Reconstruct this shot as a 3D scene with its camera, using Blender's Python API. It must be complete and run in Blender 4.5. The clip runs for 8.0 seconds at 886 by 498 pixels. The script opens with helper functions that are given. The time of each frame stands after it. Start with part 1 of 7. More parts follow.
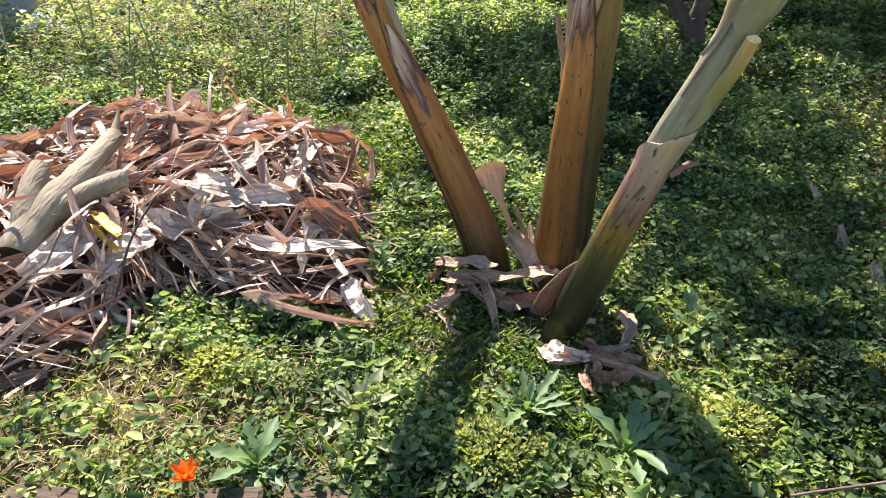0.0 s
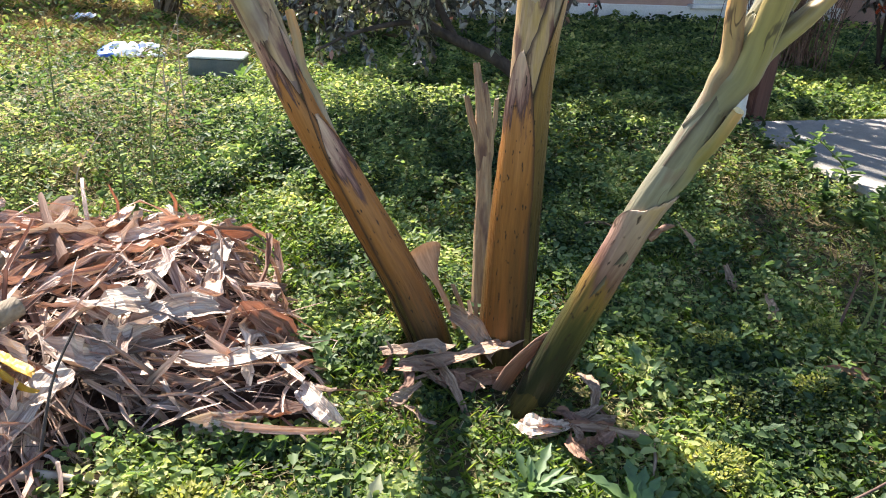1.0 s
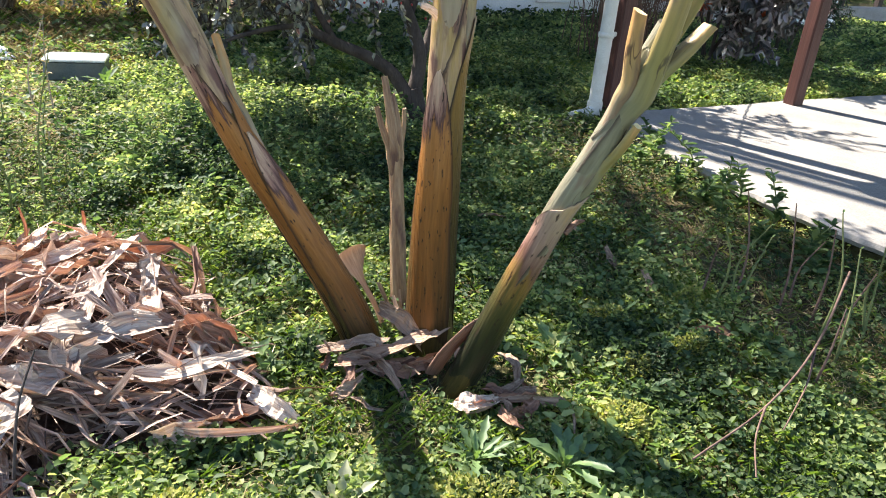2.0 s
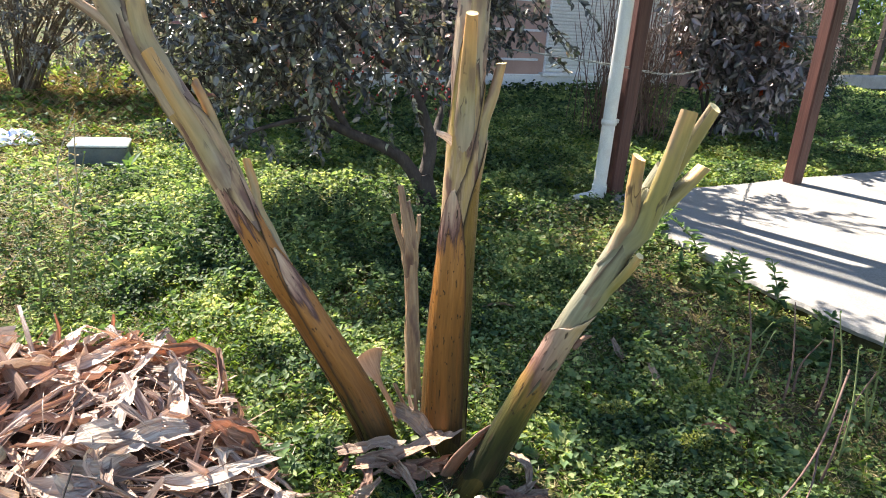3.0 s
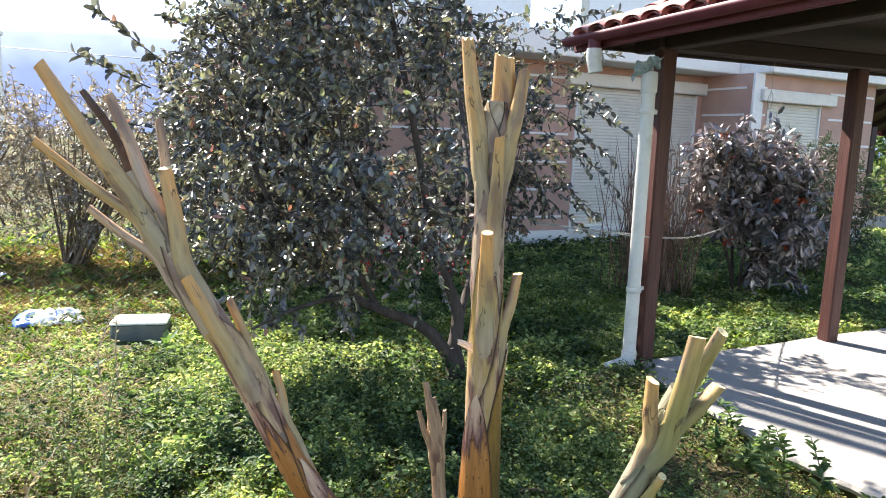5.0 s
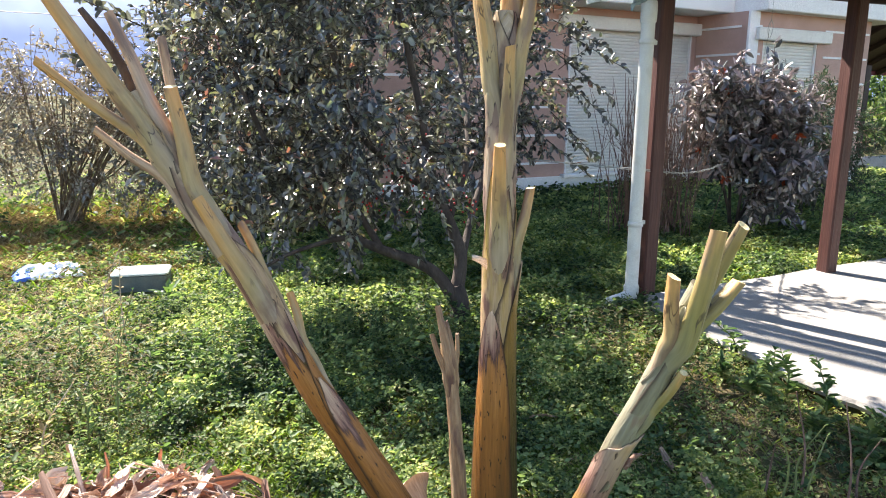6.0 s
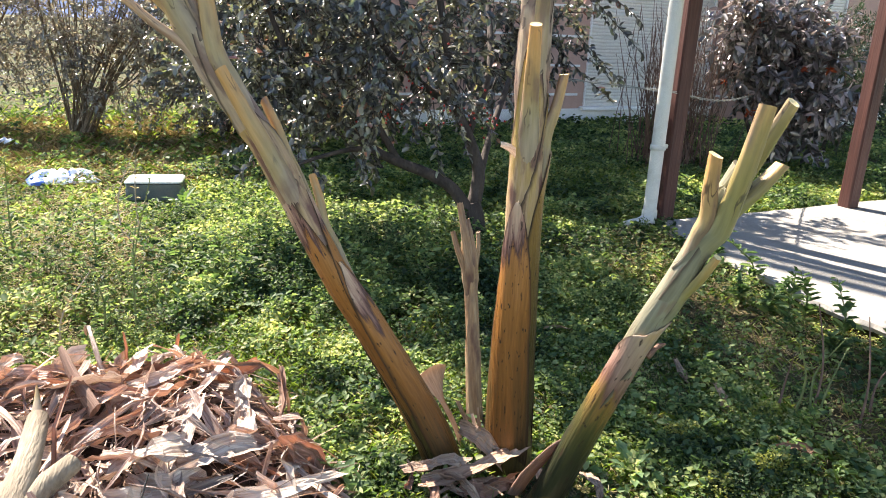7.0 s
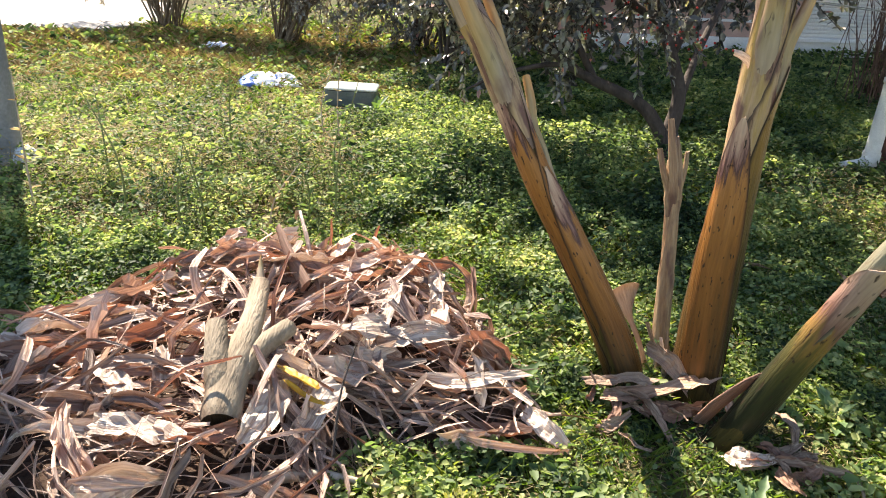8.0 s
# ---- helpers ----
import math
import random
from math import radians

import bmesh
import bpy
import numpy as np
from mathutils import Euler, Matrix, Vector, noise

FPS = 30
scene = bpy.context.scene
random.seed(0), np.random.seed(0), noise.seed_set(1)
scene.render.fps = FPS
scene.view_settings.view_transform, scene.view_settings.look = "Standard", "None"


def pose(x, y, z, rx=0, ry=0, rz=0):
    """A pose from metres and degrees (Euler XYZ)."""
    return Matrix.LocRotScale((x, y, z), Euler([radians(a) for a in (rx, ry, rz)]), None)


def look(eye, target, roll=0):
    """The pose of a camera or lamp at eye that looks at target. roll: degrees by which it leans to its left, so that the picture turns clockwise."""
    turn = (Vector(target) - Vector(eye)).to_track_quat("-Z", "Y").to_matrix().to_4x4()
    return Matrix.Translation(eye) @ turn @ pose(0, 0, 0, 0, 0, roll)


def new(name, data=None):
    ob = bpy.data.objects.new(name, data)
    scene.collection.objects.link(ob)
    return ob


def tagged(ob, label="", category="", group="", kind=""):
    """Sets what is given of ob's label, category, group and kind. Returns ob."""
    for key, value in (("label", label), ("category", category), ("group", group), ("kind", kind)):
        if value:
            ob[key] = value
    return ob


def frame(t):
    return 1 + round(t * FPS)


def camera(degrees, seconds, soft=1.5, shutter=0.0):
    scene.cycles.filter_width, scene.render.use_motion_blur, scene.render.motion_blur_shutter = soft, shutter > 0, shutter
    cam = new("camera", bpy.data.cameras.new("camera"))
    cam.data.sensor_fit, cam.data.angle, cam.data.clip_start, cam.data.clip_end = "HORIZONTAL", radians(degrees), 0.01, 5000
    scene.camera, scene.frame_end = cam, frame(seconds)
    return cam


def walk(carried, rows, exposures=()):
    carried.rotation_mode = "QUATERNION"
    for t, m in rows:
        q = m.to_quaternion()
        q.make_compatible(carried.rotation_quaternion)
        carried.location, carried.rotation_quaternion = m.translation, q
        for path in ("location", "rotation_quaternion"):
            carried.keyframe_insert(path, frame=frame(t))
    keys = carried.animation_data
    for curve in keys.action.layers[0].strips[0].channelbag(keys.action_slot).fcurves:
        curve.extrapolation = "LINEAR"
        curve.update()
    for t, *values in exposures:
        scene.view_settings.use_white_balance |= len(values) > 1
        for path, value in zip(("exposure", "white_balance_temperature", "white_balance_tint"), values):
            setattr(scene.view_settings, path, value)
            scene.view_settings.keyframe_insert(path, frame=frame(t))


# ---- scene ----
cam = camera(63.6, 8.0, soft=1.0)
PATH = [
    (0, (0.272, 0.07, 1.195), (0.046, 1.773, 0.171), 3.0),
    (0.5, (0.087, 0.089, 1.154), (0.095, 1.906, 0.316), 1.8),
    (1, (-0.104, 0.124, 1.186), (0.174, 1.926, 0.363), 3.6),
    (1.5, (-0.287, 0.06, 1.228), (0.295, 1.801, 0.433), 3.2),
    (1.7, (-0.313, 0.035, 1.245), (0.328, 1.733, 0.405), 4.5),
    (2.8, (-0.382, -0.025, 1.437), (0.279, 1.721, 0.72), 4.7),
    (3, (-0.389, -0.027, 1.472), (0.259, 1.739, 0.793), 4.4),
    (3.5, (-0.384, -0.027, 1.559), (0.25, 1.784, 0.994), 1.3),
    (4, (-0.372, -0.04, 1.62), (0.213, 1.824, 1.195), 1.4),
    (4.5, (-0.371, -0.055, 1.666), (0.209, 1.832, 1.343), 2.0),
    (4.7, (-0.371, -0.062, 1.68), (0.198, 1.833, 1.386), 2.2),
    (5.8, (-0.402, -0.017, 1.59), (0.18, 1.868, 1.261), 0.6),
    (6, (-0.429, -0.045, 1.549), (0.156, 1.822, 1.137), 0.5),
    (6.5, (-0.448, -0.033, 1.46), (0.183, 1.807, 0.996), 1.7),
    (7, (-0.47, -0.023, 1.384), (0.084, 1.81, 0.807), 2.6),
    (7.5, (-0.497, -0.028, 1.344), (-0.066, 1.795, 0.643), 3.4),
    (8, (-0.582, -0.018, 1.305), (-0.475, 1.818, 0.521), 3.6),
]
walk(cam, [(t, look(eye, target, roll)) for t, eye, target, roll in PATH], [(0, 1.76, 6800, 14), (1.5, 1.76, 6700, 13), (3.0, 1.89, 6800, 12), (4.5, 2.00, 6650, 14), (6.5, 1.96, 6850, 14), (7.4, 1.88, 7150, 14), (8, 1.76, 7400, 15)])

# ---- world, sun, exposure ----
SUN_AZ = radians(-27)      # clockwise from +y
SUN_EL = radians(43)
SUN_WAY = Vector((math.sin(SUN_AZ) * math.cos(SUN_EL), math.cos(SUN_AZ) * math.cos(SUN_EL), math.sin(SUN_EL)))
world = bpy.data.worlds.new("world")
scene.world = world
world.use_nodes = True
wn = world.node_tree.nodes
sky = wn.new("ShaderNodeTexSky")
sky.sky_type = "NISHITA"
sky.sun_disc = False
sky.sun_elevation = SUN_EL
sky.sun_rotation = SUN_AZ
sky.air_density, sky.dust_density, sky.ozone_density = 1.0, 0.05, 1.0
wn["Background"].inputs["Strength"].default_value = 0.10
world.node_tree.links.new(sky.outputs["Color"], wn["Background"].inputs["Color"])
sun = new("sun", bpy.data.lights.new("sun", "SUN"))
sun.data.energy, sun.data.angle, sun.data.color = 5.2, radians(0.55), (1.0, 0.95, 0.85)
sun.matrix_world = look(SUN_WAY * 40, (0, 0, 0))

# ---- materials ----


def srgb(r, g, b):
    return (r, g, b, 1.0)


def ramp_of(nt, stops):
    ramp = nt.nodes.new("ShaderNodeValToRGB")
    el = ramp.color_ramp.elements
    while len(el) < len(stops):
        el.new(0.5)
    for e, (p, c) in zip(el, stops):
        e.position, e.color = p, srgb(*c)
    return ramp


def surface(name, stops, scale=6.0, stretch=(1, 1, 1), coords="Object", rough=0.75, bump=0.25, fine=60.0,
            blotch=None, vary="", amount=0.25, metallic=0.0, translucent=0.0, glow=(1.0, 1.0, 0.6), spec=0.4,
            rim=None, along=None, run=(1.0, 0.75), cracks=None):
    """A node material: grain and blotches of noise, with random tone by object or island, a brown rim and bands along a length."""
    m = bpy.data.materials.new(name)
    m.use_nodes = True
    nt = m.node_tree
    N, L = nt.nodes, nt.links
    bsdf = N["Principled BSDF"]
    tc = N.new("ShaderNodeTexCoord")
    mp = N.new("ShaderNodeMapping")
    mp.inputs["Scale"].default_value = stretch
    L.new(tc.outputs[coords], mp.inputs["Vector"])
    n1 = N.new("ShaderNodeTexNoise")
    n1.inputs["Scale"].default_value, n1.inputs["Detail"].default_value, n1.inputs["Roughness"].default_value = scale, 7, 0.65
    L.new(mp.outputs["Vector"], n1.inputs["Vector"])
    n2 = N.new("ShaderNodeTexNoise")
    n2.inputs["Scale"].default_value, n2.inputs["Detail"].default_value = fine, 4
    L.new(mp.outputs["Vector"], n2.inputs["Vector"])
    value = n1.outputs["Fac"]
    if along:
        at = N.new("ShaderNodeAttribute")
        at.attribute_name = along
        add = N.new("ShaderNodeMath")
        add.operation = "MULTIPLY_ADD"
        L.new(n1.outputs["Fac"], add.inputs[0])
        add.inputs[1].default_value = run[1]
        sub = N.new("ShaderNodeMath")
        sub.operation = "MULTIPLY_ADD"
        L.new(at.outputs["Fac"], sub.inputs[0])
        sub.inputs[1].default_value = run[0]
        sub.inputs[2].default_value = 0.5 * (1 - run[0]) - 0.5 * run[1]
        L.new(sub.outputs[0], add.inputs[2])
        value = add.outputs[0]
    ramp = ramp_of(nt, stops)
    L.new(value, ramp.inputs["Fac"])
    colour = ramp.outputs["Color"]

    def mixed(kind, fac, a, b):
        mx = N.new("ShaderNodeMix")
        mx.data_type, mx.blend_type = "RGBA", kind
        for key, item in ((0, fac), (6, a), (7, b)):
            if isinstance(item, bpy.types.NodeSocket):
                L.new(item, mx.inputs[key])
            else:
                mx.inputs[key].default_value = item
        return mx.outputs[2]

    grain = ramp_of(nt, [(0.25, (0.62, 0.62, 0.62)), (0.75, (1.25, 1.25, 1.25))])
    L.new(n2.outputs["Fac"], grain.inputs["Fac"])
    colour = mixed("MULTIPLY", 0.6, colour, grain.outputs["Color"])
    if blotch:
        bscale, lo, hi, bcol, bamount = blotch
        n3 = N.new("ShaderNodeTexNoise")
        n3.inputs["Scale"].default_value, n3.inputs["Detail"].default_value = bscale, 5
        if coords == "UV":
            mb = N.new("ShaderNodeMapping")
            mb.inputs["Scale"].default_value = (1, 0.28, 1)
            L.new(tc.outputs["UV"], mb.inputs["Vector"])
            L.new(mb.outputs["Vector"], n3.inputs["Vector"])
        else:
            L.new(mp.outputs["Vector"], n3.inputs["Vector"])
        r3 = ramp_of(nt, [(lo, (0, 0, 0)), (hi, (bamount, bamount, bamount))])
        L.new(n3.outputs["Fac"], r3.inputs["Fac"])
        colour = mixed("MIX", r3.outputs["Color"], colour, srgb(*bcol))
    if cracks:      # thin dark splits that wander along the fibres
        cscale, cwidth, ccol, camount = cracks
        mc = N.new("ShaderNodeMapping")
        mc.inputs["Scale"].default_value = (1, 0.22, 1)
        L.new(tc.outputs[coords], mc.inputs["Vector"])
        n4 = N.new("ShaderNodeTexNoise")
        n4.inputs["Scale"].default_value, n4.inputs["Detail"].default_value = cscale, 3
        L.new(mc.outputs["Vector"], n4.inputs["Vector"])
        r4 = ramp_of(nt, [(0.5 - cwidth, (0, 0, 0)), (0.5 - cwidth * 0.3, (camount, camount, camount)), (0.5 + cwidth * 0.3, (camount, camount, camount)), (0.5 + cwidth, (0, 0, 0))])
        L.new(n4.outputs["Fac"], r4.inputs["Fac"])
        where = N.new("ShaderNodeTexNoise")
        where.inputs["Scale"].default_value, where.inputs["Detail"].default_value = cscale * 0.55, 2
        L.new(tc.outputs[coords], where.inputs["Vector"])
        r5 = ramp_of(nt, [(0.50, (0, 0, 0)), (0.60, (1, 1, 1))])
        L.new(where.outputs["Fac"], r5.inputs["Fac"])
        colour = mixed("MIX", mixed("MULTIPLY", 1.0, r4.outputs["Color"], r5.outputs["Color"]), colour, srgb(*ccol))
    if rim:
        at = N.new("ShaderNodeAttribute")
        at.attribute_name = "rim"
        colour = mixed("MIX", at.outputs["Fac"], colour, srgb(*rim))
    if vary:
        if vary == "island":
            src = N.new("ShaderNodeNewGeometry").outputs["Random Per Island"]
        else:
            src = N.new("ShaderNodeObjectInfo").outputs["Random"]
        tone = ramp_of(nt, [(0.0, (1 - amount, 1 - amount, 1 - amount)), (0.5, (1, 1, 1)), (1.0, (1 + amount, 1 + amount * 0.8, 1 + amount * 0.6))])
        L.new(src, tone.inputs["Fac"])
        colour = mixed("MULTIPLY", 1.0, colour, tone.outputs["Color"])
    L.new(colour, bsdf.inputs["Base Color"])
    bsdf.inputs["Roughness"].default_value = rough
    bsdf.inputs["Metallic"].default_value = metallic
    bsdf.inputs["Specular IOR Level"].default_value = spec
    if bump:
        bp = N.new("ShaderNodeBump")
        bp.inputs["Strength"].default_value, bp.inputs["Distance"].default_value = bump, 0.01
        mixn = N.new("ShaderNodeMath")
        mixn.operation = "ADD"
        L.new(n1.outputs["Fac"], mixn.inputs[0])
        L.new(n2.outputs["Fac"], mixn.inputs[1])
        L.new(mixn.outputs[0], bp.inputs["Height"])
        L.new(bp.outputs["Normal"], bsdf.inputs["Normal"])
    if translucent:
        tr = N.new("ShaderNodeBsdfTranslucent")
        L.new(mixed("MULTIPLY", 1.0, colour, srgb(*glow)), tr.inputs["Color"])
        ms = N.new("ShaderNodeMixShader")
        ms.inputs["Fac"].default_value = translucent
        L.new(bsdf.outputs[0], ms.inputs[1])
        L.new(tr.outputs[0], ms.inputs[2])
        L.new(ms.outputs[0], N["Material Output"].inputs["Surface"])
    return m


def leafy(name, stops, rough=0.45, translucent=0.4, glow=(1.5, 1.6, 0.7), spec=0.4, patch=0.3, patch_scale=2.2, coat=0.0):
    """Leaves: each island its own tone, light passes through."""
    m = bpy.data.materials.new(name)
    m.use_nodes = True
    nt = m.node_tree
    N, L = nt.nodes, nt.links
    bsdf = N["Principled BSDF"]
    ramp = ramp_of(nt, stops)
    tc = N.new("ShaderNodeTexCoord")
    nz = N.new("ShaderNodeTexNoise")
    nz.inputs["Scale"].default_value, nz.inputs["Detail"].default_value = patch_scale, 5
    L.new(tc.outputs["Object"], nz.inputs["Vector"])
    shift = N.new("ShaderNodeMath")
    shift.operation = "MULTIPLY_ADD"
    L.new(nz.outputs["Fac"], shift.inputs[0])
    shift.inputs[1].default_value, shift.inputs[2].default_value = 2.4 * patch, -1.2 * patch
    pick = N.new("ShaderNodeMath")
    pick.operation, pick.use_clamp = "MULTIPLY_ADD", True
    L.new(N.new("ShaderNodeNewGeometry").outputs["Random Per Island"], pick.inputs[0])
    pick.inputs[1].default_value = 1 - 0.4 * patch
    L.new(shift.outputs[0], pick.inputs[2])
    L.new(pick.outputs[0], ramp.inputs["Fac"])
    tone = ramp_of(nt, [(0.3, (0.72, 0.74, 0.8)), (0.7, (1.25, 1.2, 1.0))])
    L.new(nz.outputs["Fac"], tone.inputs["Fac"])
    mx = N.new("ShaderNodeMix")
    mx.data_type, mx.blend_type = "RGBA", "MULTIPLY"
    mx.inputs[0].default_value = 1.0
    L.new(ramp.outputs["Color"], mx.inputs[6])
    L.new(tone.outputs["Color"], mx.inputs[7])
    L.new(mx.outputs[2], bsdf.inputs["Base Color"])
    bsdf.inputs["Roughness"].default_value = rough
    bsdf.inputs["Specular IOR Level"].default_value = spec
    bsdf.inputs["Coat Weight"].default_value, bsdf.inputs["Coat Roughness"].default_value = coat, 0.32
    tr = N.new("ShaderNodeBsdfTranslucent")
    m2 = N.new("ShaderNodeMix")
    m2.data_type, m2.blend_type = "RGBA", "MULTIPLY"
    m2.inputs[0].default_value = 1.0
    L.new(mx.outputs[2], m2.inputs[6])
    m2.inputs[7].default_value = srgb(*glow)
    L.new(m2.outputs[2], tr.inputs["Color"])
    ms = N.new("ShaderNodeMixShader")
    ms.inputs["Fac"].default_value = translucent
    L.new(bsdf.outputs[0], ms.inputs[1])
    L.new(tr.outputs[0], ms.inputs[2])
    L.new(ms.outputs[0], N["Material Output"].inputs["Surface"])
    return m


M_SOIL = surface("soil", [(0.3, (0.035, 0.025, 0.014)), (0.5, (0.075, 0.06, 0.03)), (0.7, (0.15, 0.125, 0.065))], scale=9, fine=120,
                 blotch=(1.3, 0.42, 0.6, (0.06, 0.085, 0.025), 0.8), bump=0.6, rough=0.95, spec=0.1)
M_CLOVER = leafy("clover_leaf", [(0.0, (0.025, 0.05, 0.022)), (0.3, (0.10, 0.16, 0.065)), (0.6, (0.27, 0.34, 0.14)), (0.82, (0.46, 0.47, 0.25)), (1.0, (0.62, 0.55, 0.38))], patch=0.75, translucent=0.48, rough=0.6, spec=0.25, glow=(1.4, 1.45, 0.88))
M_HERB = leafy("herb_leaf", [(0.0, (0.045, 0.09, 0.04)), (0.5, (0.15, 0.225, 0.10)), (1.0, (0.40, 0.44, 0.21))], patch=0.6, translucent=0.42, rough=0.58, spec=0.28, glow=(1.4, 1.5, 0.85))
M_YELLOW_HERB = leafy("yellow_green_herb", [(0.0, (0.17, 0.21, 0.06)), (0.5, (0.30, 0.31, 0.10)), (1.0, (0.44, 0.40, 0.17))], rough=0.6, translucent=0.4, spec=0.2)
M_GRASS = leafy("grass_blade", [(0.0, (0.09, 0.16, 0.03)), (0.6, (0.18, 0.26, 0.06)), (1.0, (0.36, 0.33, 0.14))], rough=0.5)
M_STRAW = leafy("dry_straw", [(0.0, (0.20, 0.145, 0.07)), (0.5, (0.40, 0.33, 0.19)), (1.0, (0.58, 0.50, 0.33))], rough=0.75, translucent=0.38, glow=(1.1, 1.0, 0.8))
M_ROSETTE = leafy("rosette_leaf", [(0.0, (0.09, 0.155, 0.07)), (0.6, (0.13, 0.21, 0.095)), (1.0, (0.20, 0.28, 0.13))], rough=0.5, translucent=0.3, patch=0.5, patch_scale=20)
M_ROSETTE_PALE = leafy("silvery_rosette_leaf", [(0.0, (0.20, 0.23, 0.14)), (0.6, (0.34, 0.35, 0.23)), (1.0, (0.50, 0.48, 0.35))], rough=0.5, translucent=0.2, patch=0.5, patch_scale=20)
M_TREE_LEAF = leafy("dark_glossy_leaf", [(0.0, (0.018, 0.02, 0.022)), (0.4, (0.075, 0.076, 0.08)), (0.75, (0.22, 0.21, 0.215)), (0.88, (0.19, 0.215, 0.12)), (0.95, (0.30, 0.11, 0.12)), (1.0, (0.36, 0.35, 0.20))], rough=0.5, translucent=0.28, glow=(1.35, 1.45, 0.95), spec=1.0, patch=0.15, coat=1.0)
# Glints on hedge and shrub leaves are put into the pale ramp ends.
M_HEDGE_LEAF = leafy("greyish_hedge_leaf", [(0.0, (0.13, 0.12, 0.10)), (0.5, (0.25, 0.23, 0.19)), (0.8, (0.40, 0.36, 0.32)), (1.0, (0.52, 0.47, 0.42))], rough=0.45, translucent=0.3, spec=1.0, coat=0.9, glow=(1.3, 1.25, 1.0))
M_PHOTINIA = leafy("shrub_leaf", [(0.0, (0.045, 0.058, 0.055)), (0.4, (0.12, 0.115, 0.13)), (0.7, (0.32, 0.27, 0.31)), (1.0, (0.60, 0.53, 0.57))], rough=0.36, translucent=0.12, spec=1.0, patch=0.2, coat=0.9, glow=(1.1, 1.0, 0.9))
M_RED_LEAF = leafy("young_red_leaf", [(0.0, (0.35, 0.07, 0.04)), (1.0, (0.6, 0.16, 0.07))], rough=0.4, translucent=0.4, glow=(1.3, 0.9, 0.7))
M_FIR = leafy("dark_fir_needle", [(0.0, (0.025, 0.05, 0.03)), (1.0, (0.05, 0.09, 0.045))], rough=0.5, translucent=0.15)
M_BARK = surface("dark_bark", [(0.3, (0.03, 0.023, 0.02)), (0.6, (0.075, 0.058, 0.05)), (0.8, (0.15, 0.12, 0.105))], scale=14, stretch=(1, 1, 0.35), fine=90, bump=0.7, rough=0.9)
M_TWIG = surface("brown_twig", [(0.3, (0.09, 0.05, 0.04)), (0.7, (0.22, 0.14, 0.11))], scale=20, bump=0.2, rough=0.85)
M_PALE_TWIG = surface("pale_dry_twig", [(0.3, (0.3, 0.24, 0.18)), (0.7, (0.5, 0.42, 0.33))], scale=20, bump=0.3, rough=0.85)
M_TAN_TWIG = surface("tan_twig", [(0.3, (0.10, 0.07, 0.045)), (0.7, (0.24, 0.18, 0.12))], scale=20, bump=0.3, rough=0.85)
M_GREEN_STEM = surface("green_stem", [(0.3, (0.09, 0.12, 0.04)), (0.7, (0.2, 0.22, 0.08))], scale=20, bump=0.2, rough=0.7)

FIB = (1, 1, 0.06)    # fibres run along the second texture axis (v)
M_TRUNK_OLIVE = surface("olive_trunk", [(0.3, (0.030, 0.024, 0.009)), (0.5, (0.075, 0.055, 0.018)), (0.75, (0.14, 0.10, 0.03))], scale=40, stretch=(1, 0.05, 1), coords="UV",
                        fine=160, blotch=(95, 0.63, 0.67, (0.012, 0.009, 0.006), 0.9), bump=0.3, rough=0.42, spec=0.25)
M_SHEATH_LOW = surface("orange_brown_sheath", [(0.0, (0.035, 0.022, 0.010)), (0.12, (0.085, 0.045, 0.015)), (0.3, (0.165, 0.066, 0.016)), (0.5, (0.27, 0.108, 0.025)), (0.66, (0.35, 0.15, 0.045)), (0.71, (0.07, 0.033, 0.033)), (0.76, (0.24, 0.125, 0.10)), (0.83, (0.45, 0.285, 0.20)), (1.0, (0.58, 0.42, 0.29))],
                       scale=26, stretch=(1, 0.07, 1), coords="UV", fine=170, blotch=(95, 0.63, 0.67, (0.014, 0.008, 0.006), 0.92), bump=0.35, spec=0.25, rough=0.42, rim=(0.035, 0.02, 0.014), along="along", run=(1.0, 0.95))
M_SHEATH_OLIVE = surface("olive_brown_sheath", [(0.0, (0.014, 0.012, 0.007)), (0.2, (0.05, 0.036, 0.012)), (0.45, (0.13, 0.08, 0.021)), (0.7, (0.26, 0.145, 0.036)), (0.85, (0.36, 0.22, 0.10)), (1.0, (0.48, 0.34, 0.22))],
                         scale=26, stretch=(1, 0.07, 1), coords="UV", fine=170, blotch=(95, 0.63, 0.67, (0.012, 0.008, 0.006), 0.92), bump=0.35, spec=0.25, rough=0.42, rim=(0.03, 0.018, 0.012), along="along", run=(1.0, 0.8))
# Dark green foot, darkened further for the shade that falls there.
M_SHEATH_MAUVE = surface("green_to_mauve_sheath", [(0.0, (0.012, 0.013, 0.008)), (0.28, (0.026, 0.028, 0.013)), (0.42, (0.075, 0.066, 0.021)), (0.52, (0.22, 0.125, 0.038)), (0.59, (0.17, 0.085, 0.065)), (0.70, (0.29, 0.18, 0.14)), (0.9, (0.38, 0.27, 0.20)), (1.0, (0.46, 0.31, 0.18))],
                         scale=26, stretch=(1, 0.07, 1), coords="UV", fine=170, blotch=(80, 0.61, 0.66, (0.03, 0.016, 0.012), 0.9), bump=0.35, spec=0.25, rough=0.42, rim=(0.05, 0.03, 0.02), along="along", run=(1.0, 0.7))
M_SHOOT = surface("withered_shoot", [(0.25, (0.09, 0.042, 0.027)), (0.45, (0.26, 0.15, 0.08)), (0.62, (0.42, 0.285, 0.165)), (0.8, (0.54, 0.40, 0.255))], scale=30, stretch=(1, 0.10, 1), coords="UV", fine=160,
                  blotch=(16, 0.50, 0.60, (0.10, 0.05, 0.042), 0.85), bump=0.5, rough=0.55)
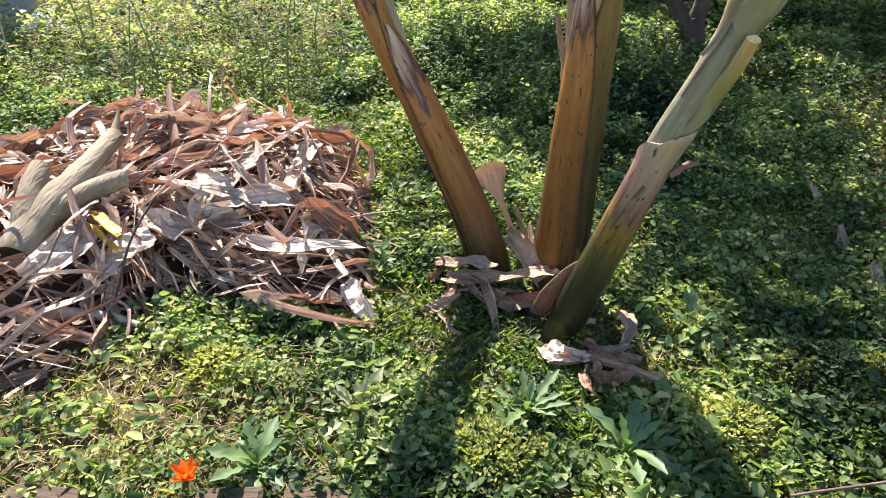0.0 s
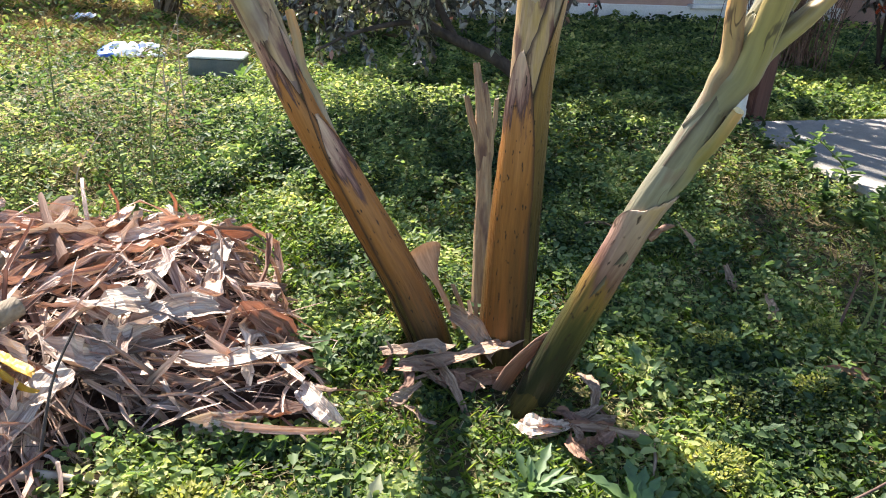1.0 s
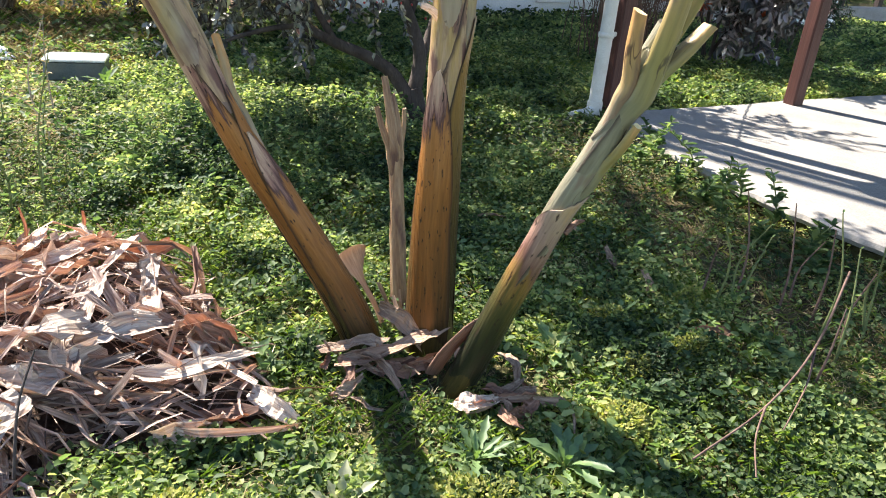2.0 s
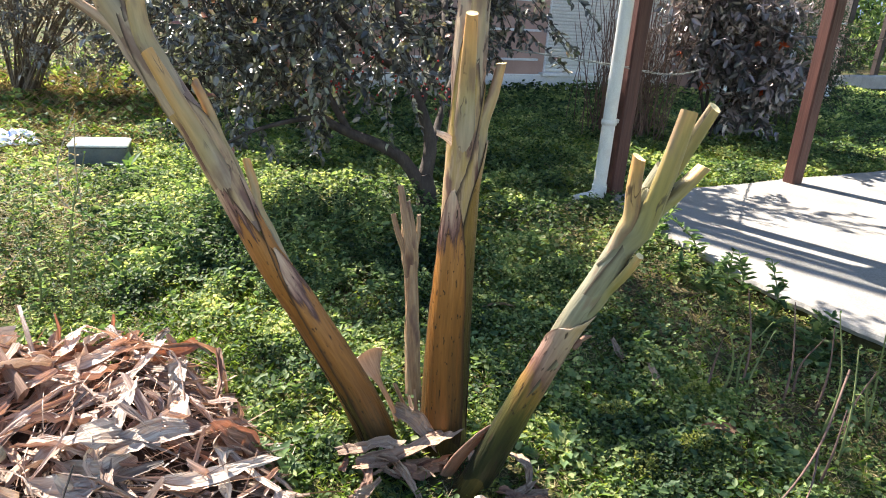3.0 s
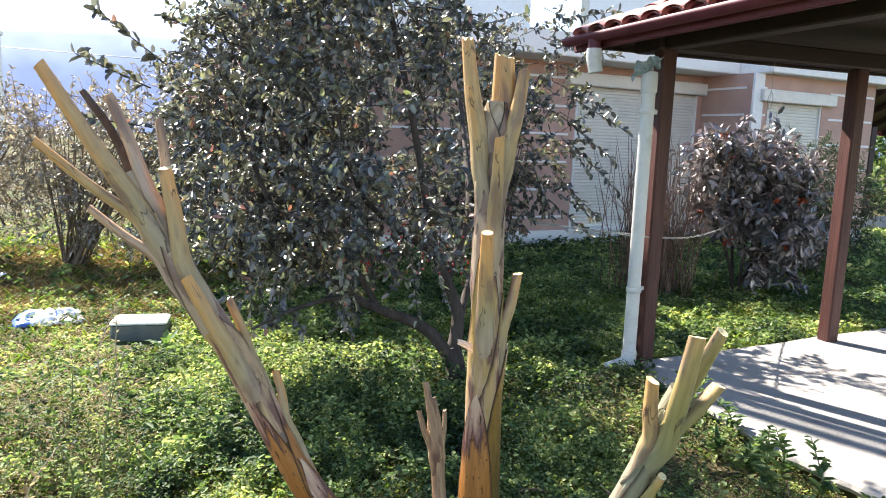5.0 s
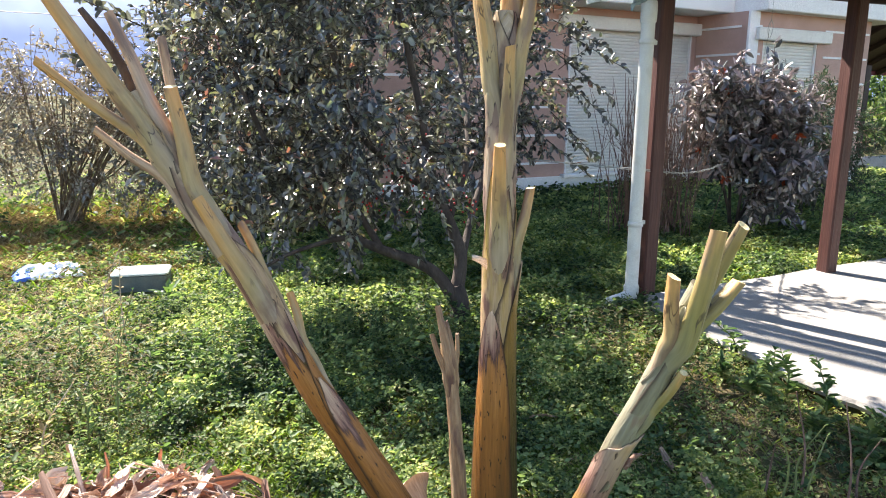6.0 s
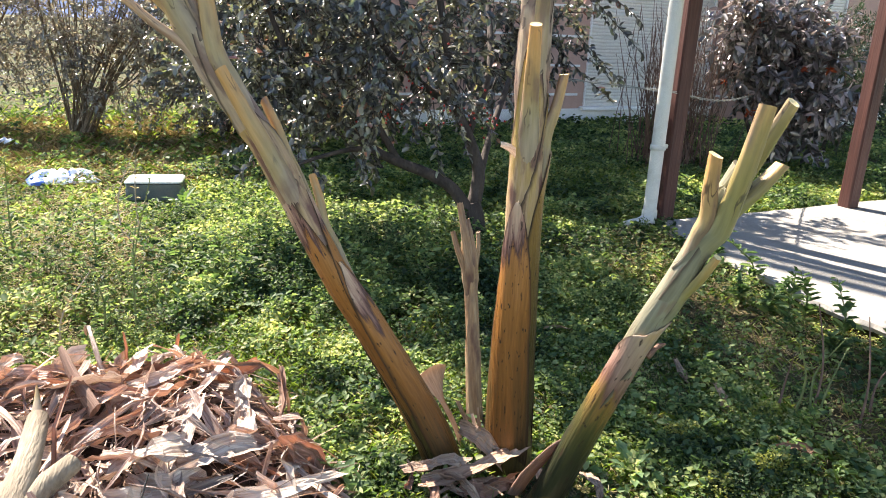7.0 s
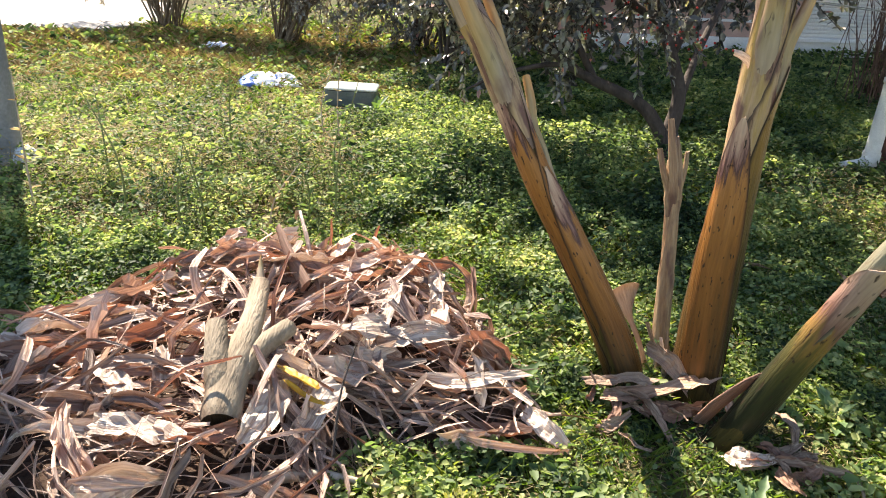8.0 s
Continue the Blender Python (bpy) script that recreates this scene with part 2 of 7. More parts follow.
M_SHEATH_UP = surface("pale_tan_sheath", [(0.0, (0.12, 0.065, 0.05)), (0.22, (0.27, 0.165, 0.11)), (0.42, (0.42, 0.285, 0.165)), (0.55, (0.39, 0.26, 0.11)), (0.72, (0.33, 0.215, 0.045)), (1.0, (0.48, 0.30, 0.12))],
                      scale=18, stretch=(1, 0.10, 1), coords="UV", fine=150, blotch=(20, 0.50, 0.58, (0.15, 0.075, 0.062), 0.9), bump=0.3, spec=0.25, rough=0.42, rim=(0.035, 0.02, 0.017), along="along", run=(0.35, 1.6), cracks=(20, 0.012, (0.05, 0.026, 0.022), 0.8))
M_SHEATH_TOP = surface("tan_upper_sheath", [(0.0, (0.17, 0.115, 0.09)), (0.25, (0.31, 0.225, 0.155)), (0.45, (0.41, 0.31, 0.22)), (0.62, (0.38, 0.285, 0.185)), (0.8, (0.38, 0.27, 0.11)), (1.0, (0.46, 0.30, 0.14))],
                       scale=16, stretch=(1, 0.12, 1), coords="UV", fine=110, blotch=(15, 0.49, 0.56, (0.18, 0.11, 0.09), 0.85), bump=0.35, spec=0.25, rough=0.45, rim=(0.030, 0.018, 0.016), along="along", run=(0.35, 1.6), cracks=(22, 0.016, (0.035, 0.02, 0.018), 0.85))
M_SHEATH_GREEN = surface("grey_green_sheath", [(0.0, (0.12, 0.10, 0.068)), (0.25, (0.20, 0.18, 0.122)), (0.5, (0.265, 0.248, 0.178)), (0.75, (0.26, 0.225, 0.10)), (1.0, (0.36, 0.27, 0.13))],
                         scale=18, stretch=(1, 0.10, 1), coords="UV", fine=150, blotch=(18, 0.54, 0.62, (0.21, 0.14, 0.105), 0.85), bump=0.25, spec=0.25, rough=0.42, rim=(0.045, 0.028, 0.022), along="along", run=(0.35, 1.5), cracks=(16, 0.008, (0.09, 0.06, 0.045), 0.7))
M_STUB = surface("cut_leaf_stalk", [(0.0, (0.25, 0.185, 0.13)), (0.22, (0.35, 0.27, 0.19)), (0.42, (0.40, 0.315, 0.215)), (0.58, (0.38, 0.29, 0.15)), (0.78, (0.47, 0.315, 0.15)), (1.0, (0.62, 0.33, 0.115))], scale=16, stretch=(1, 0.10, 1), coords="UV", fine=80,
                 blotch=(15, 0.52, 0.62, (0.20, 0.125, 0.095), 0.75), bump=0.25, rough=0.42, along="along", run=(1.0, 0.8), translucent=0.12, glow=(1.25, 0.92, 0.55), rim=(0.04, 0.025, 0.02), cracks=(18, 0.012, (0.06, 0.037, 0.03), 0.8))
M_STUB_GREEN = surface("grey_green_leaf_stalk", [(0.0, (0.19, 0.175, 0.125)), (0.3, (0.26, 0.245, 0.175)), (0.55, (0.29, 0.265, 0.16)), (0.75, (0.30, 0.25, 0.10)), (0.9, (0.40, 0.29, 0.115)), (1.0, (0.56, 0.34, 0.15))], scale=16, stretch=(1, 0.10, 1), coords="UV", fine=80,
                       blotch=(15, 0.54, 0.64, (0.20, 0.145, 0.11), 0.7), bump=0.25, rough=0.42, along="along", run=(1.0, 0.6), translucent=0.08, glow=(1.2, 0.95, 0.55), rim=(0.04, 0.028, 0.022), cracks=(18, 0.010, (0.06, 0.042, 0.035), 0.8))
M_STUB_DRY = surface("dry_leaf_stalk", [(0.0, (0.21, 0.15, 0.115)), (0.3, (0.33, 0.25, 0.19)), (0.65, (0.42, 0.305, 0.23)), (1.0, (0.56, 0.33, 0.18))], scale=30, stretch=(1, 0.06, 1), coords="UV", fine=160,
                     blotch=(12, 0.52, 0.64, (0.17, 0.10, 0.08), 0.8), bump=0.35, rough=0.55, along="along", run=(1.0, 0.7), rim=(0.04, 0.025, 0.02), cracks=(20, 0.012, (0.05, 0.03, 0.025), 0.8))
M_CUT = surface("fresh_cut_end", [(0.3, (0.62, 0.44, 0.18)), (0.6, (0.85, 0.68, 0.36))], scale=60, fine=200, bump=0.3, rough=0.6)
M_DRY = surface("dry_leaf_sheath", [(0.22, (0.09, 0.05, 0.038)), (0.40, (0.31, 0.205, 0.165)), (0.56, (0.50, 0.38, 0.32)), (0.78, (0.76, 0.65, 0.57))], scale=75, stretch=(1, 0.05, 1), coords="UV", fine=150,
                blotch=(6, 0.52, 0.66, (0.22, 0.11, 0.08), 0.6), bump=0.7, rough=0.42, spec=0.45, vary="object", amount=0.55, translucent=0.12, glow=(1.2, 0.8, 0.55))
# Pale sheath; its lightest tones are raised for white highlights on it.
M_DRY_PALE = surface("pale_dry_leaf_sheath", [(0.2, (0.24, 0.145, 0.105)), (0.40, (0.50, 0.37, 0.29)), (0.6, (0.72, 0.615, 0.52)), (0.8, (0.84, 0.76, 0.67))], scale=75, stretch=(1, 0.05, 1), coords="UV", fine=150,
                     blotch=(5, 0.52, 0.66, (0.25, 0.12, 0.07), 0.6), bump=0.6, rough=0.38, spec=0.5, vary="object", amount=0.25, translucent=0.12, glow=(1.1, 0.8, 0.6))
M_DRY_OLD = surface("weathered_dead_leaf", [(0.2, (0.10, 0.055, 0.034)), (0.42, (0.30, 0.19, 0.125)), (0.62, (0.48, 0.34, 0.24)), (0.85, (0.62, 0.475, 0.355))], scale=75, stretch=(1, 0.05, 1), coords="UV", fine=170,
                    blotch=(9, 0.5, 0.62, (0.13, 0.065, 0.04), 0.7), bump=0.8, rough=0.55, vary="object", amount=0.25)
M_DRY_BITS = surface("dry_leaf_strips", [(0.22, (0.11, 0.058, 0.042)), (0.45, (0.34, 0.22, 0.165)), (0.72, (0.62, 0.48, 0.39))], scale=75, stretch=(1, 0.05, 1), coords="UV", fine=150,
                     blotch=(5, 0.50, 0.64, (0.20, 0.095, 0.06), 0.5), bump=0.6, rough=0.42, spec=0.5, vary="island", amount=0.65, translucent=0.10, glow=(1.1, 0.8, 0.6))
M_DRY_RED = surface("rusty_dry_leaf", [(0.2, (0.13, 0.070, 0.048)), (0.6, (0.32, 0.185, 0.13)), (0.9, (0.48, 0.335, 0.255))], scale=75, stretch=(1, 0.05, 1), coords="UV", fine=150, bump=0.4, rough=0.7, vary="object", amount=0.25, translucent=0.2, glow=(1.2, 0.7, 0.5))
M_CUP = surface("pinkish_curled_sheath", [(0.25, (0.26, 0.18, 0.135)), (0.5, (0.43, 0.33, 0.255)), (0.75, (0.55, 0.45, 0.36))], scale=26, stretch=(1, 0.08, 1), coords="UV", fine=150, blotch=(7, 0.55, 0.68, (0.36, 0.15, 0.085), 0.5), bump=0.5, rough=0.5, translucent=0.08, glow=(1.2, 0.8, 0.55))
# Filler under the heap, darkened to read as shade between the leaves.
M_HEAP_CORE = surface("dark_gap_filler", [(0.3, (0.022, 0.013, 0.009)), (0.7, (0.10, 0.06, 0.04))], scale=25, fine=120, bump=0.9, rough=0.95)
M_YELLOW_LEAF = surface("yellow_leaf", [(0.3, (0.36, 0.20, 0.02)), (0.7, (0.58, 0.38, 0.05))], scale=20, bump=0.2, rough=0.5, translucent=0.2, glow=(1.1, 1.0, 0.4))
M_LOG = surface("grey_tan_cut_trunk", [(0.25, (0.12, 0.09, 0.06)), (0.5, (0.27, 0.215, 0.15)), (0.8, (0.41, 0.34, 0.25))], scale=30, stretch=(1, 0.16, 0.6), fine=140, blotch=(10, 0.50, 0.62, (0.12, 0.075, 0.045), 0.8), bump=0.7, rough=0.8)
M_CONCRETE = surface("weathered_concrete", [(0.25, (0.23, 0.215, 0.20)), (0.5, (0.30, 0.285, 0.268)), (0.8, (0.37, 0.355, 0.335))], scale=3.0, fine=90, blotch=(1.4, 0.5, 0.7, (0.33, 0.30, 0.27), 0.6), bump=0.25, rough=0.9)
# Pale lid lightened for the sun on it, sides darkened for their shade.
M_BOX_TOP = surface("pale_green_plastic_lid", [(0.3, (0.50, 0.54, 0.51)), (0.7, (0.60, 0.64, 0.60))], scale=8, fine=80, blotch=(12, 0.55, 0.7, (0.5, 0.48, 0.42), 0.6), bump=0.06, rough=0.28, spec=0.6)
M_BOX_SIDE = surface("grey_green_plastic", [(0.3, (0.10, 0.125, 0.115)), (0.7, (0.16, 0.185, 0.172))], scale=8, fine=80, blotch=(9, 0.5, 0.7, (0.2, 0.18, 0.14), 0.6), bump=0.15, rough=0.6)
M_PIPE = surface("white_plastic_pipe", [(0.3, (0.60, 0.60, 0.58)), (0.7, (0.68, 0.68, 0.655))], scale=3, fine=200, blotch=(7, 0.55, 0.72, (0.40, 0.37, 0.32), 0.5), bump=0.05, rough=0.45)
M_POST = surface("red_brown_stained_wood", [(0.25, (0.03, 0.010, 0.009)), (0.55, (0.07, 0.023, 0.019)), (0.8, (0.12, 0.045, 0.034))], scale=14, stretch=(1, 1, 0.06), fine=90, blotch=(3, 0.6, 0.75, (0.32, 0.2, 0.15), 0.5), bump=0.35, rough=0.55)
M_DARK_WOOD = surface("dark_stained_boards", [(0.3, (0.018, 0.010, 0.009)), (0.7, (0.042, 0.021, 0.018))], scale=10, stretch=(0.1, 1, 1), fine=80, bump=0.3, rough=0.6)
M_GUTTER = surface("dark_red_painted_fascia", [(0.3, (0.09, 0.018, 0.028)), (0.7, (0.145, 0.034, 0.046))], scale=6, fine=60, bump=0.08, rough=0.6)
M_TILE = surface("red_roof_tile", [(0.3, (0.46, 0.20, 0.17)), (0.7, (0.62, 0.36, 0.31))], scale=12, fine=70, bump=0.3, rough=0.8, vary="object", amount=0.2)
M_PINK = surface("dusty_pink_render", [(0.3, (0.42, 0.27, 0.22)), (0.7, (0.50, 0.33, 0.27))], scale=3, fine=120, bump=0.2, rough=0.9)
M_WHITE = surface("white_paint", [(0.3, (0.72, 0.72, 0.70)), (0.7, (0.80, 0.80, 0.78))], scale=2.5, fine=70, bump=0.1, rough=0.85)
M_SHUTTER = surface("cream_roller_shutter", [(0.3, (0.62, 0.60, 0.54)), (0.7, (0.70, 0.68, 0.62))], scale=3, fine=60, bump=0.05, rough=0.5)
M_GREY_METAL = surface("grey_painted_steel", [(0.3, (0.20, 0.21, 0.23)), (0.7, (0.28, 0.29, 0.31))], scale=6, fine=60, bump=0.08, rough=0.5)
M_BAG = surface("white_plastic_bag", [(0.3, (0.70, 0.73, 0.80)), (0.7, (0.84, 0.86, 0.90))], scale=8, fine=50, bump=0.2, rough=0.3)
M_BLUE = surface("blue_plastic_print", [(0.3, (0.04, 0.12, 0.42)), (0.7, (0.08, 0.2, 0.6))], scale=8, fine=50, bump=0.2, rough=0.35)
M_BLUE_RAG = surface("blue_grey_rag", [(0.3, (0.14, 0.22, 0.28)), (0.7, (0.40, 0.48, 0.52))], scale=30, fine=100, bump=0.4, rough=0.9)
M_WIRE = surface("grey_wire", [(0.3, (0.22, 0.22, 0.2)), (0.7, (0.4, 0.4, 0.37))], scale=20, bump=0.0, rough=0.5)
M_DARK_GLASS = surface("dark_window_glass", [(0.3, (0.03, 0.035, 0.04)), (0.7, (0.05, 0.055, 0.06))], scale=2, bump=0.0, rough=0.1)
M_ORANGE = leafy("orange_petal", [(0.0, (0.85, 0.16, 0.02)), (1.0, (0.95, 0.28, 0.03))], rough=0.5, translucent=0.35, glow=(1.1, 0.9, 0.6))
M_BERRY = surface("red_berry", [(0.3, (0.45, 0.03, 0.03)), (0.7, (0.6, 0.06, 0.05))], scale=30, bump=0.0, rough=0.35)
M_EDGING = surface("old_timber_edging", [(0.3, (0.045, 0.03, 0.02)), (0.7, (0.13, 0.085, 0.06))], scale=14, stretch=(0.15, 1, 1), fine=90, bump=0.5, rough=0.9)

# ---- geometry helpers ----


def smooth01(x):
    x = np.clip(x, 0, 1)
    return x * x * (3 - 2 * x)


_table = np.random.RandomState(5).rand(256, 256)


def vnoise(x, y, cell, seed=0):
    """Smooth value noise, 0 to 1."""
    x, y = np.asarray(x, float) / cell + 17.3 * seed + 400, np.asarray(y, float) / cell + 9.1 * seed + 400
    i, j = np.floor(x).astype(int), np.floor(y).astype(int)
    u, v = smooth01(x - i), smooth01(y - j)
    t = lambda a, b: _table[a % 256, b % 256]
    return (t(i, j) * (1 - u) + t(i + 1, j) * u) * (1 - v) + (t(i, j + 1) * (1 - u) + t(i + 1, j + 1) * u) * v


def gz(x, y):
    """Height of the ground."""
    x, y = np.asarray(x, float), np.asarray(y, float)
    rise = 0.10 * smooth01((x - 0.4) / 2.2) * smooth01((y - 1.2) / 2.4)
    near = 1 - smooth01((np.hypot(x, y - 4) - 9) / 8)
    return rise * near + near * (0.05 * (vnoise(x, y, 1.1, 1) - 0.5) + 0.025 * (vnoise(x, y, 0.33, 2) - 0.5))


def g(x, y):
    return float(gz(x, y))


class Geo:
    """Vertices, faces, texture coordinates and point values of one mesh."""

    def __init__(self):
        self.v, self.f, self.uv, self.m = [], [], [], []
        self.attr = {}

    def grid(self, rows, uvs=None, wrap=False, mat=0, attrs=None):
        base, n = len(self.v), len(rows[0])
        for i, r in enumerate(rows):
            for j, p in enumerate(r):
                self.v.append(tuple(p))
                self.uv.append(uvs[i][j] if uvs else (j / n * 0.09, i / len(rows) * 0.35))
                for k in (attrs or {}):
                    self.attr.setdefault(k, {})[len(self.v) - 1] = attrs[k][i][j]
        for i in range(len(rows) - 1):
            for j in range(n if wrap else n - 1):
                a, b = base + i * n + j, base + i * n + (j + 1) % n
                self.f.append((a, b, b + n, a + n))
                self.m.append(mat)
        return base

    def fan(self, ring, centre, mat=0, flip=False):
        base = len(self.v)
        for p in [*ring, centre]:
            self.v.append(tuple(p))
            self.uv.append((p[0], p[1]))
        n = len(ring)
        for j in range(n):
            a, b = base + j, base + (j + 1) % n
            self.f.append((b, a, base + n) if flip else (a, b, base + n))
            self.m.append(mat)

    def tube(self, pts, radii, sides=8, mat=0, cap=True, capmat=None, squash=1.0):
        pts = [Vector(p) for p in pts]
        rows, uvs, along, ln = [], [], [], 0.0
        ref = None
        for i, p in enumerate(pts):
            t = (pts[min(i + 1, len(pts) - 1)] - pts[max(i - 1, 0)]).normalized()
            if ref is None:
                ref = Vector((0, -1, 0)) if abs(t.y) < 0.9 else Vector((1, 0, 0))
            ref = (ref - t * ref.dot(t)).normalized()
            side = t.cross(ref)
            if i:
                ln += (p - pts[i - 1]).length
            r = radii[i] if isinstance(radii, (list, tuple)) else radii
            rows.append([p + ref * (r * math.cos(a)) * squash + side * (r * math.sin(a)) for a in [2 * math.pi * k / sides for k in range(sides)]])
            uvs.append([(r * 2 * math.pi * k / sides, ln) for k in range(sides)])
            along.append([i / (len(pts) - 1)] * sides)
        self.grid(rows, uvs, True, mat, {"along": along})
        if cap:
            cm = mat if capmat is None else capmat
            self.fan(rows[-1], pts[-1], cm)
            self.fan(rows[0], pts[0], cm, True)
        return self

    def box(self, c, size, turn=None, mat=0, bevel=0.0):
        """A box round c, its long edges chamfered."""
        hx, hy, hz = [s / 2 for s in size]
        b = min(bevel, hx * 0.9, hy * 0.9, hz * 0.9)
        turn = turn or Matrix.Identity(3)
        c = Vector(c)
        if b <= 0:
            base = len(self.v)
            for p in [(x, y, z) for z in (-hz, hz) for x, y in ((-hx, -hy), (hx, -hy), (hx, hy), (-hx, hy))]:
                self.v.append(tuple(c + turn @ Vector(p)))
                self.uv.append((p[0] + p[1], p[2]))
            for q in ((3, 2, 1, 0), (4, 5, 6, 7), (0, 1, 5, 4), (1, 2, 6, 5), (2, 3, 7, 6), (3, 0, 4, 7)):
                self.f.append(tuple(base + k for k in q))
                self.m.append(mat)
            return self
        ring = lambda ix, iy: [(-hx + ix, -hy), (hx - ix, -hy), (hx, -hy + iy), (hx, hy - iy), (hx - ix, hy), (-hx + ix, hy), (-hx, hy - iy), (-hx, -hy + iy)]
        rows = []
        for z, s in ((-hz, b), (-hz + b, 0), (hz - b, 0), (hz, b)):
            rows.append([c + turn @ Vector((x * (hx - s) / hx, y * (hy - s) / hy, z)) for x, y in ring(b, b)])
        self.grid(rows, None, True, mat)
        self.fan(rows[-1], c + turn @ Vector((0, 0, hz)), mat)
        self.fan(rows[0], c + turn @ Vector((0, 0, -hz)), mat, True)
        return self

    def mesh(self, name, mats, smooth=True):
        me = bpy.data.meshes.new(name)
        me.from_pydata(self.v, [], self.f)
        uvl = me.uv_layers.new(name="UVMap")
        idx = np.empty(len(me.loops), np.int32)
        me.loops.foreach_get("vertex_index", idx)
        uvl.data.foreach_set("uv", np.asarray(self.uv, np.float32)[idx].ravel())
        for k, vals in self.attr.items():
            at = me.attributes.new(k, "FLOAT", "POINT")
            arr = np.zeros(len(self.v), np.float32)
            for i, val in vals.items():
                arr[i] = val
            at.data.foreach_set("value", arr)
        for m in (mats if isinstance(mats, (list, tuple)) else [mats]):
            me.materials.append(m)
        me.polygons.foreach_set("material_index", self.m)
        me.polygons.foreach_set("use_smooth", [smooth] * len(self.f))
        me.update()
        return me


def part(name, geo, mats, parent=None, label="", smooth=True):
    """One mesh object; a child where a parent is given."""
    ob = new(name, geo.mesh(name, mats, smooth) if isinstance(geo, Geo) else geo)
    if parent:
        ob.parent = parent
    if label:
        ob["label"] = label
    return ob


def empty(name, at=(0, 0, 0)):
    ob = new(name)
    ob.empty_display_size = 0.1
    ob.location = at
    return ob


def spline(pts, n):
    """n points on a smooth curve through pts."""
    P = [Vector(p) for p in pts]
    P = [P[0] * 2 - P[1], *P, P[-1] * 2 - P[-2]]
    out = []
    for k in range(n):
        u = k / (n - 1) * (len(P) - 3)
        i = min(int(u), len(P) - 4)
        t = u - i
        a, b, c, d = P[i:i + 4]
        out.append(0.5 * ((2 * b) + (c - a) * t + (2 * a - 5 * b + 4 * c - d) * t * t + (3 * b - a - 3 * c + d) * t ** 3))
    return out


def fast_mesh(name, co, quads, mat, smooth=False):
    """A large mesh from arrays: co (n, 3), quads (m, 4)."""
    me = bpy.data.meshes.new(name)
    me.vertices.add(len(co))
    me.vertices.foreach_set("co", np.ascontiguousarray(co, np.float32).ravel())
    me.loops.add(quads.size)
    me.loops.foreach_set("vertex_index", np.ascontiguousarray(quads, np.int32).ravel())
    me.polygons.add(len(quads))
    me.polygons.foreach_set("loop_start", np.arange(len(quads), dtype=np.int32) * 4)
    me.materials.append(mat)
    me.update(calc_edges=True)
    if smooth:
        me.polygons.foreach_set("use_smooth", [True] * len(quads))
    return me


def unit(a):
    return a / np.maximum(np.linalg.norm(a, axis=1, keepdims=True), 1e-9)


def leaves(name, P, D, U, L, W, mat, fold=0.25, droop=0.15, wide=0.45):
    """Leaves as folded blades of two quads. P base, D way, U up, L length, W width."""
    D = unit(D)
    S = unit(np.cross(D, U))
    U = np.cross(S, D)
    L, W = L[:, None], W[:, None]
    mid1, mid2 = P + D * L * wide * 0.7, P + D * L * 0.78 - U * L * droop * 0.5
    tip = P + D * L - U * L * droop
    up = U * W * fold
    co = np.stack([P, mid1 + S * W * 0.5 + up, mid2 + S * W * 0.36 + up, tip, mid2 - S * W * 0.36 + up, mid1 - S * W * 0.5 + up], 1).reshape(-1, 3)
    k = np.arange(len(P))[:, None] * 6
    q = np.concatenate([k + np.array([[0, 1, 2, 3]]), k + np.array([[0, 3, 4, 5]])], 0)
    return fast_mesh(name, co, q, mat)


def twigs(name, A, B, R, mat):
    """Many thin three-sided rods from A to B with radius R."""
    D = unit(B - A)
    ref = np.where(np.abs(D[:, 2:3]) > 0.9, np.array([[1.0, 0, 0]]), np.array([[0, 0, 1.0]]))
    S = unit(np.cross(D, ref))
    T = np.cross(S, D)
    R = R[:, None]
    ring = lambda C, s: [C + (S * math.cos(a) + T * math.sin(a)) * R * s for a in (0, 2.094, 4.189)]
    co = np.stack(ring(A, 1.0) + ring(B, 0.55), 1).reshape(-1, 3)
    k = np.arange(len(A))[:, None] * 6
    q = np.concatenate([k + np.array([[0, 1, 4, 3]]), k + np.array([[1, 2, 5, 4]]), k + np.array([[2, 0, 3, 5]])], 0)
    return fast_mesh(name, co, q, mat, True)

# ---- large structure ----
SLAB = [(2.47, 4.30), (2.38, 4.10), (2.35, 3.60), (2.325, 3.15), (2.35, 2.75), (2.40, 2.40), (2.46, 2.05), (2.56, 1.5), (2.72, 0.6), (9.5, 1.2), (9.3, 5.45), (5.33, 4.83), (4.5, 4.70), (3.4, 4.47)]
SLAB_Z = 0.17


def inside(poly, x, y):
    x, y = np.asarray(x, float), np.asarray(y, float)
    r = np.zeros(x.shape, bool)
    for (ax, ay), (bx, by) in zip(poly, poly[1:] + poly[:1]):
        hit = (ay > y) != (by > y)
        r ^= hit & (x < (bx - ax) * (y - ay) / (by - ay + 1e-12) + ax)
    return r


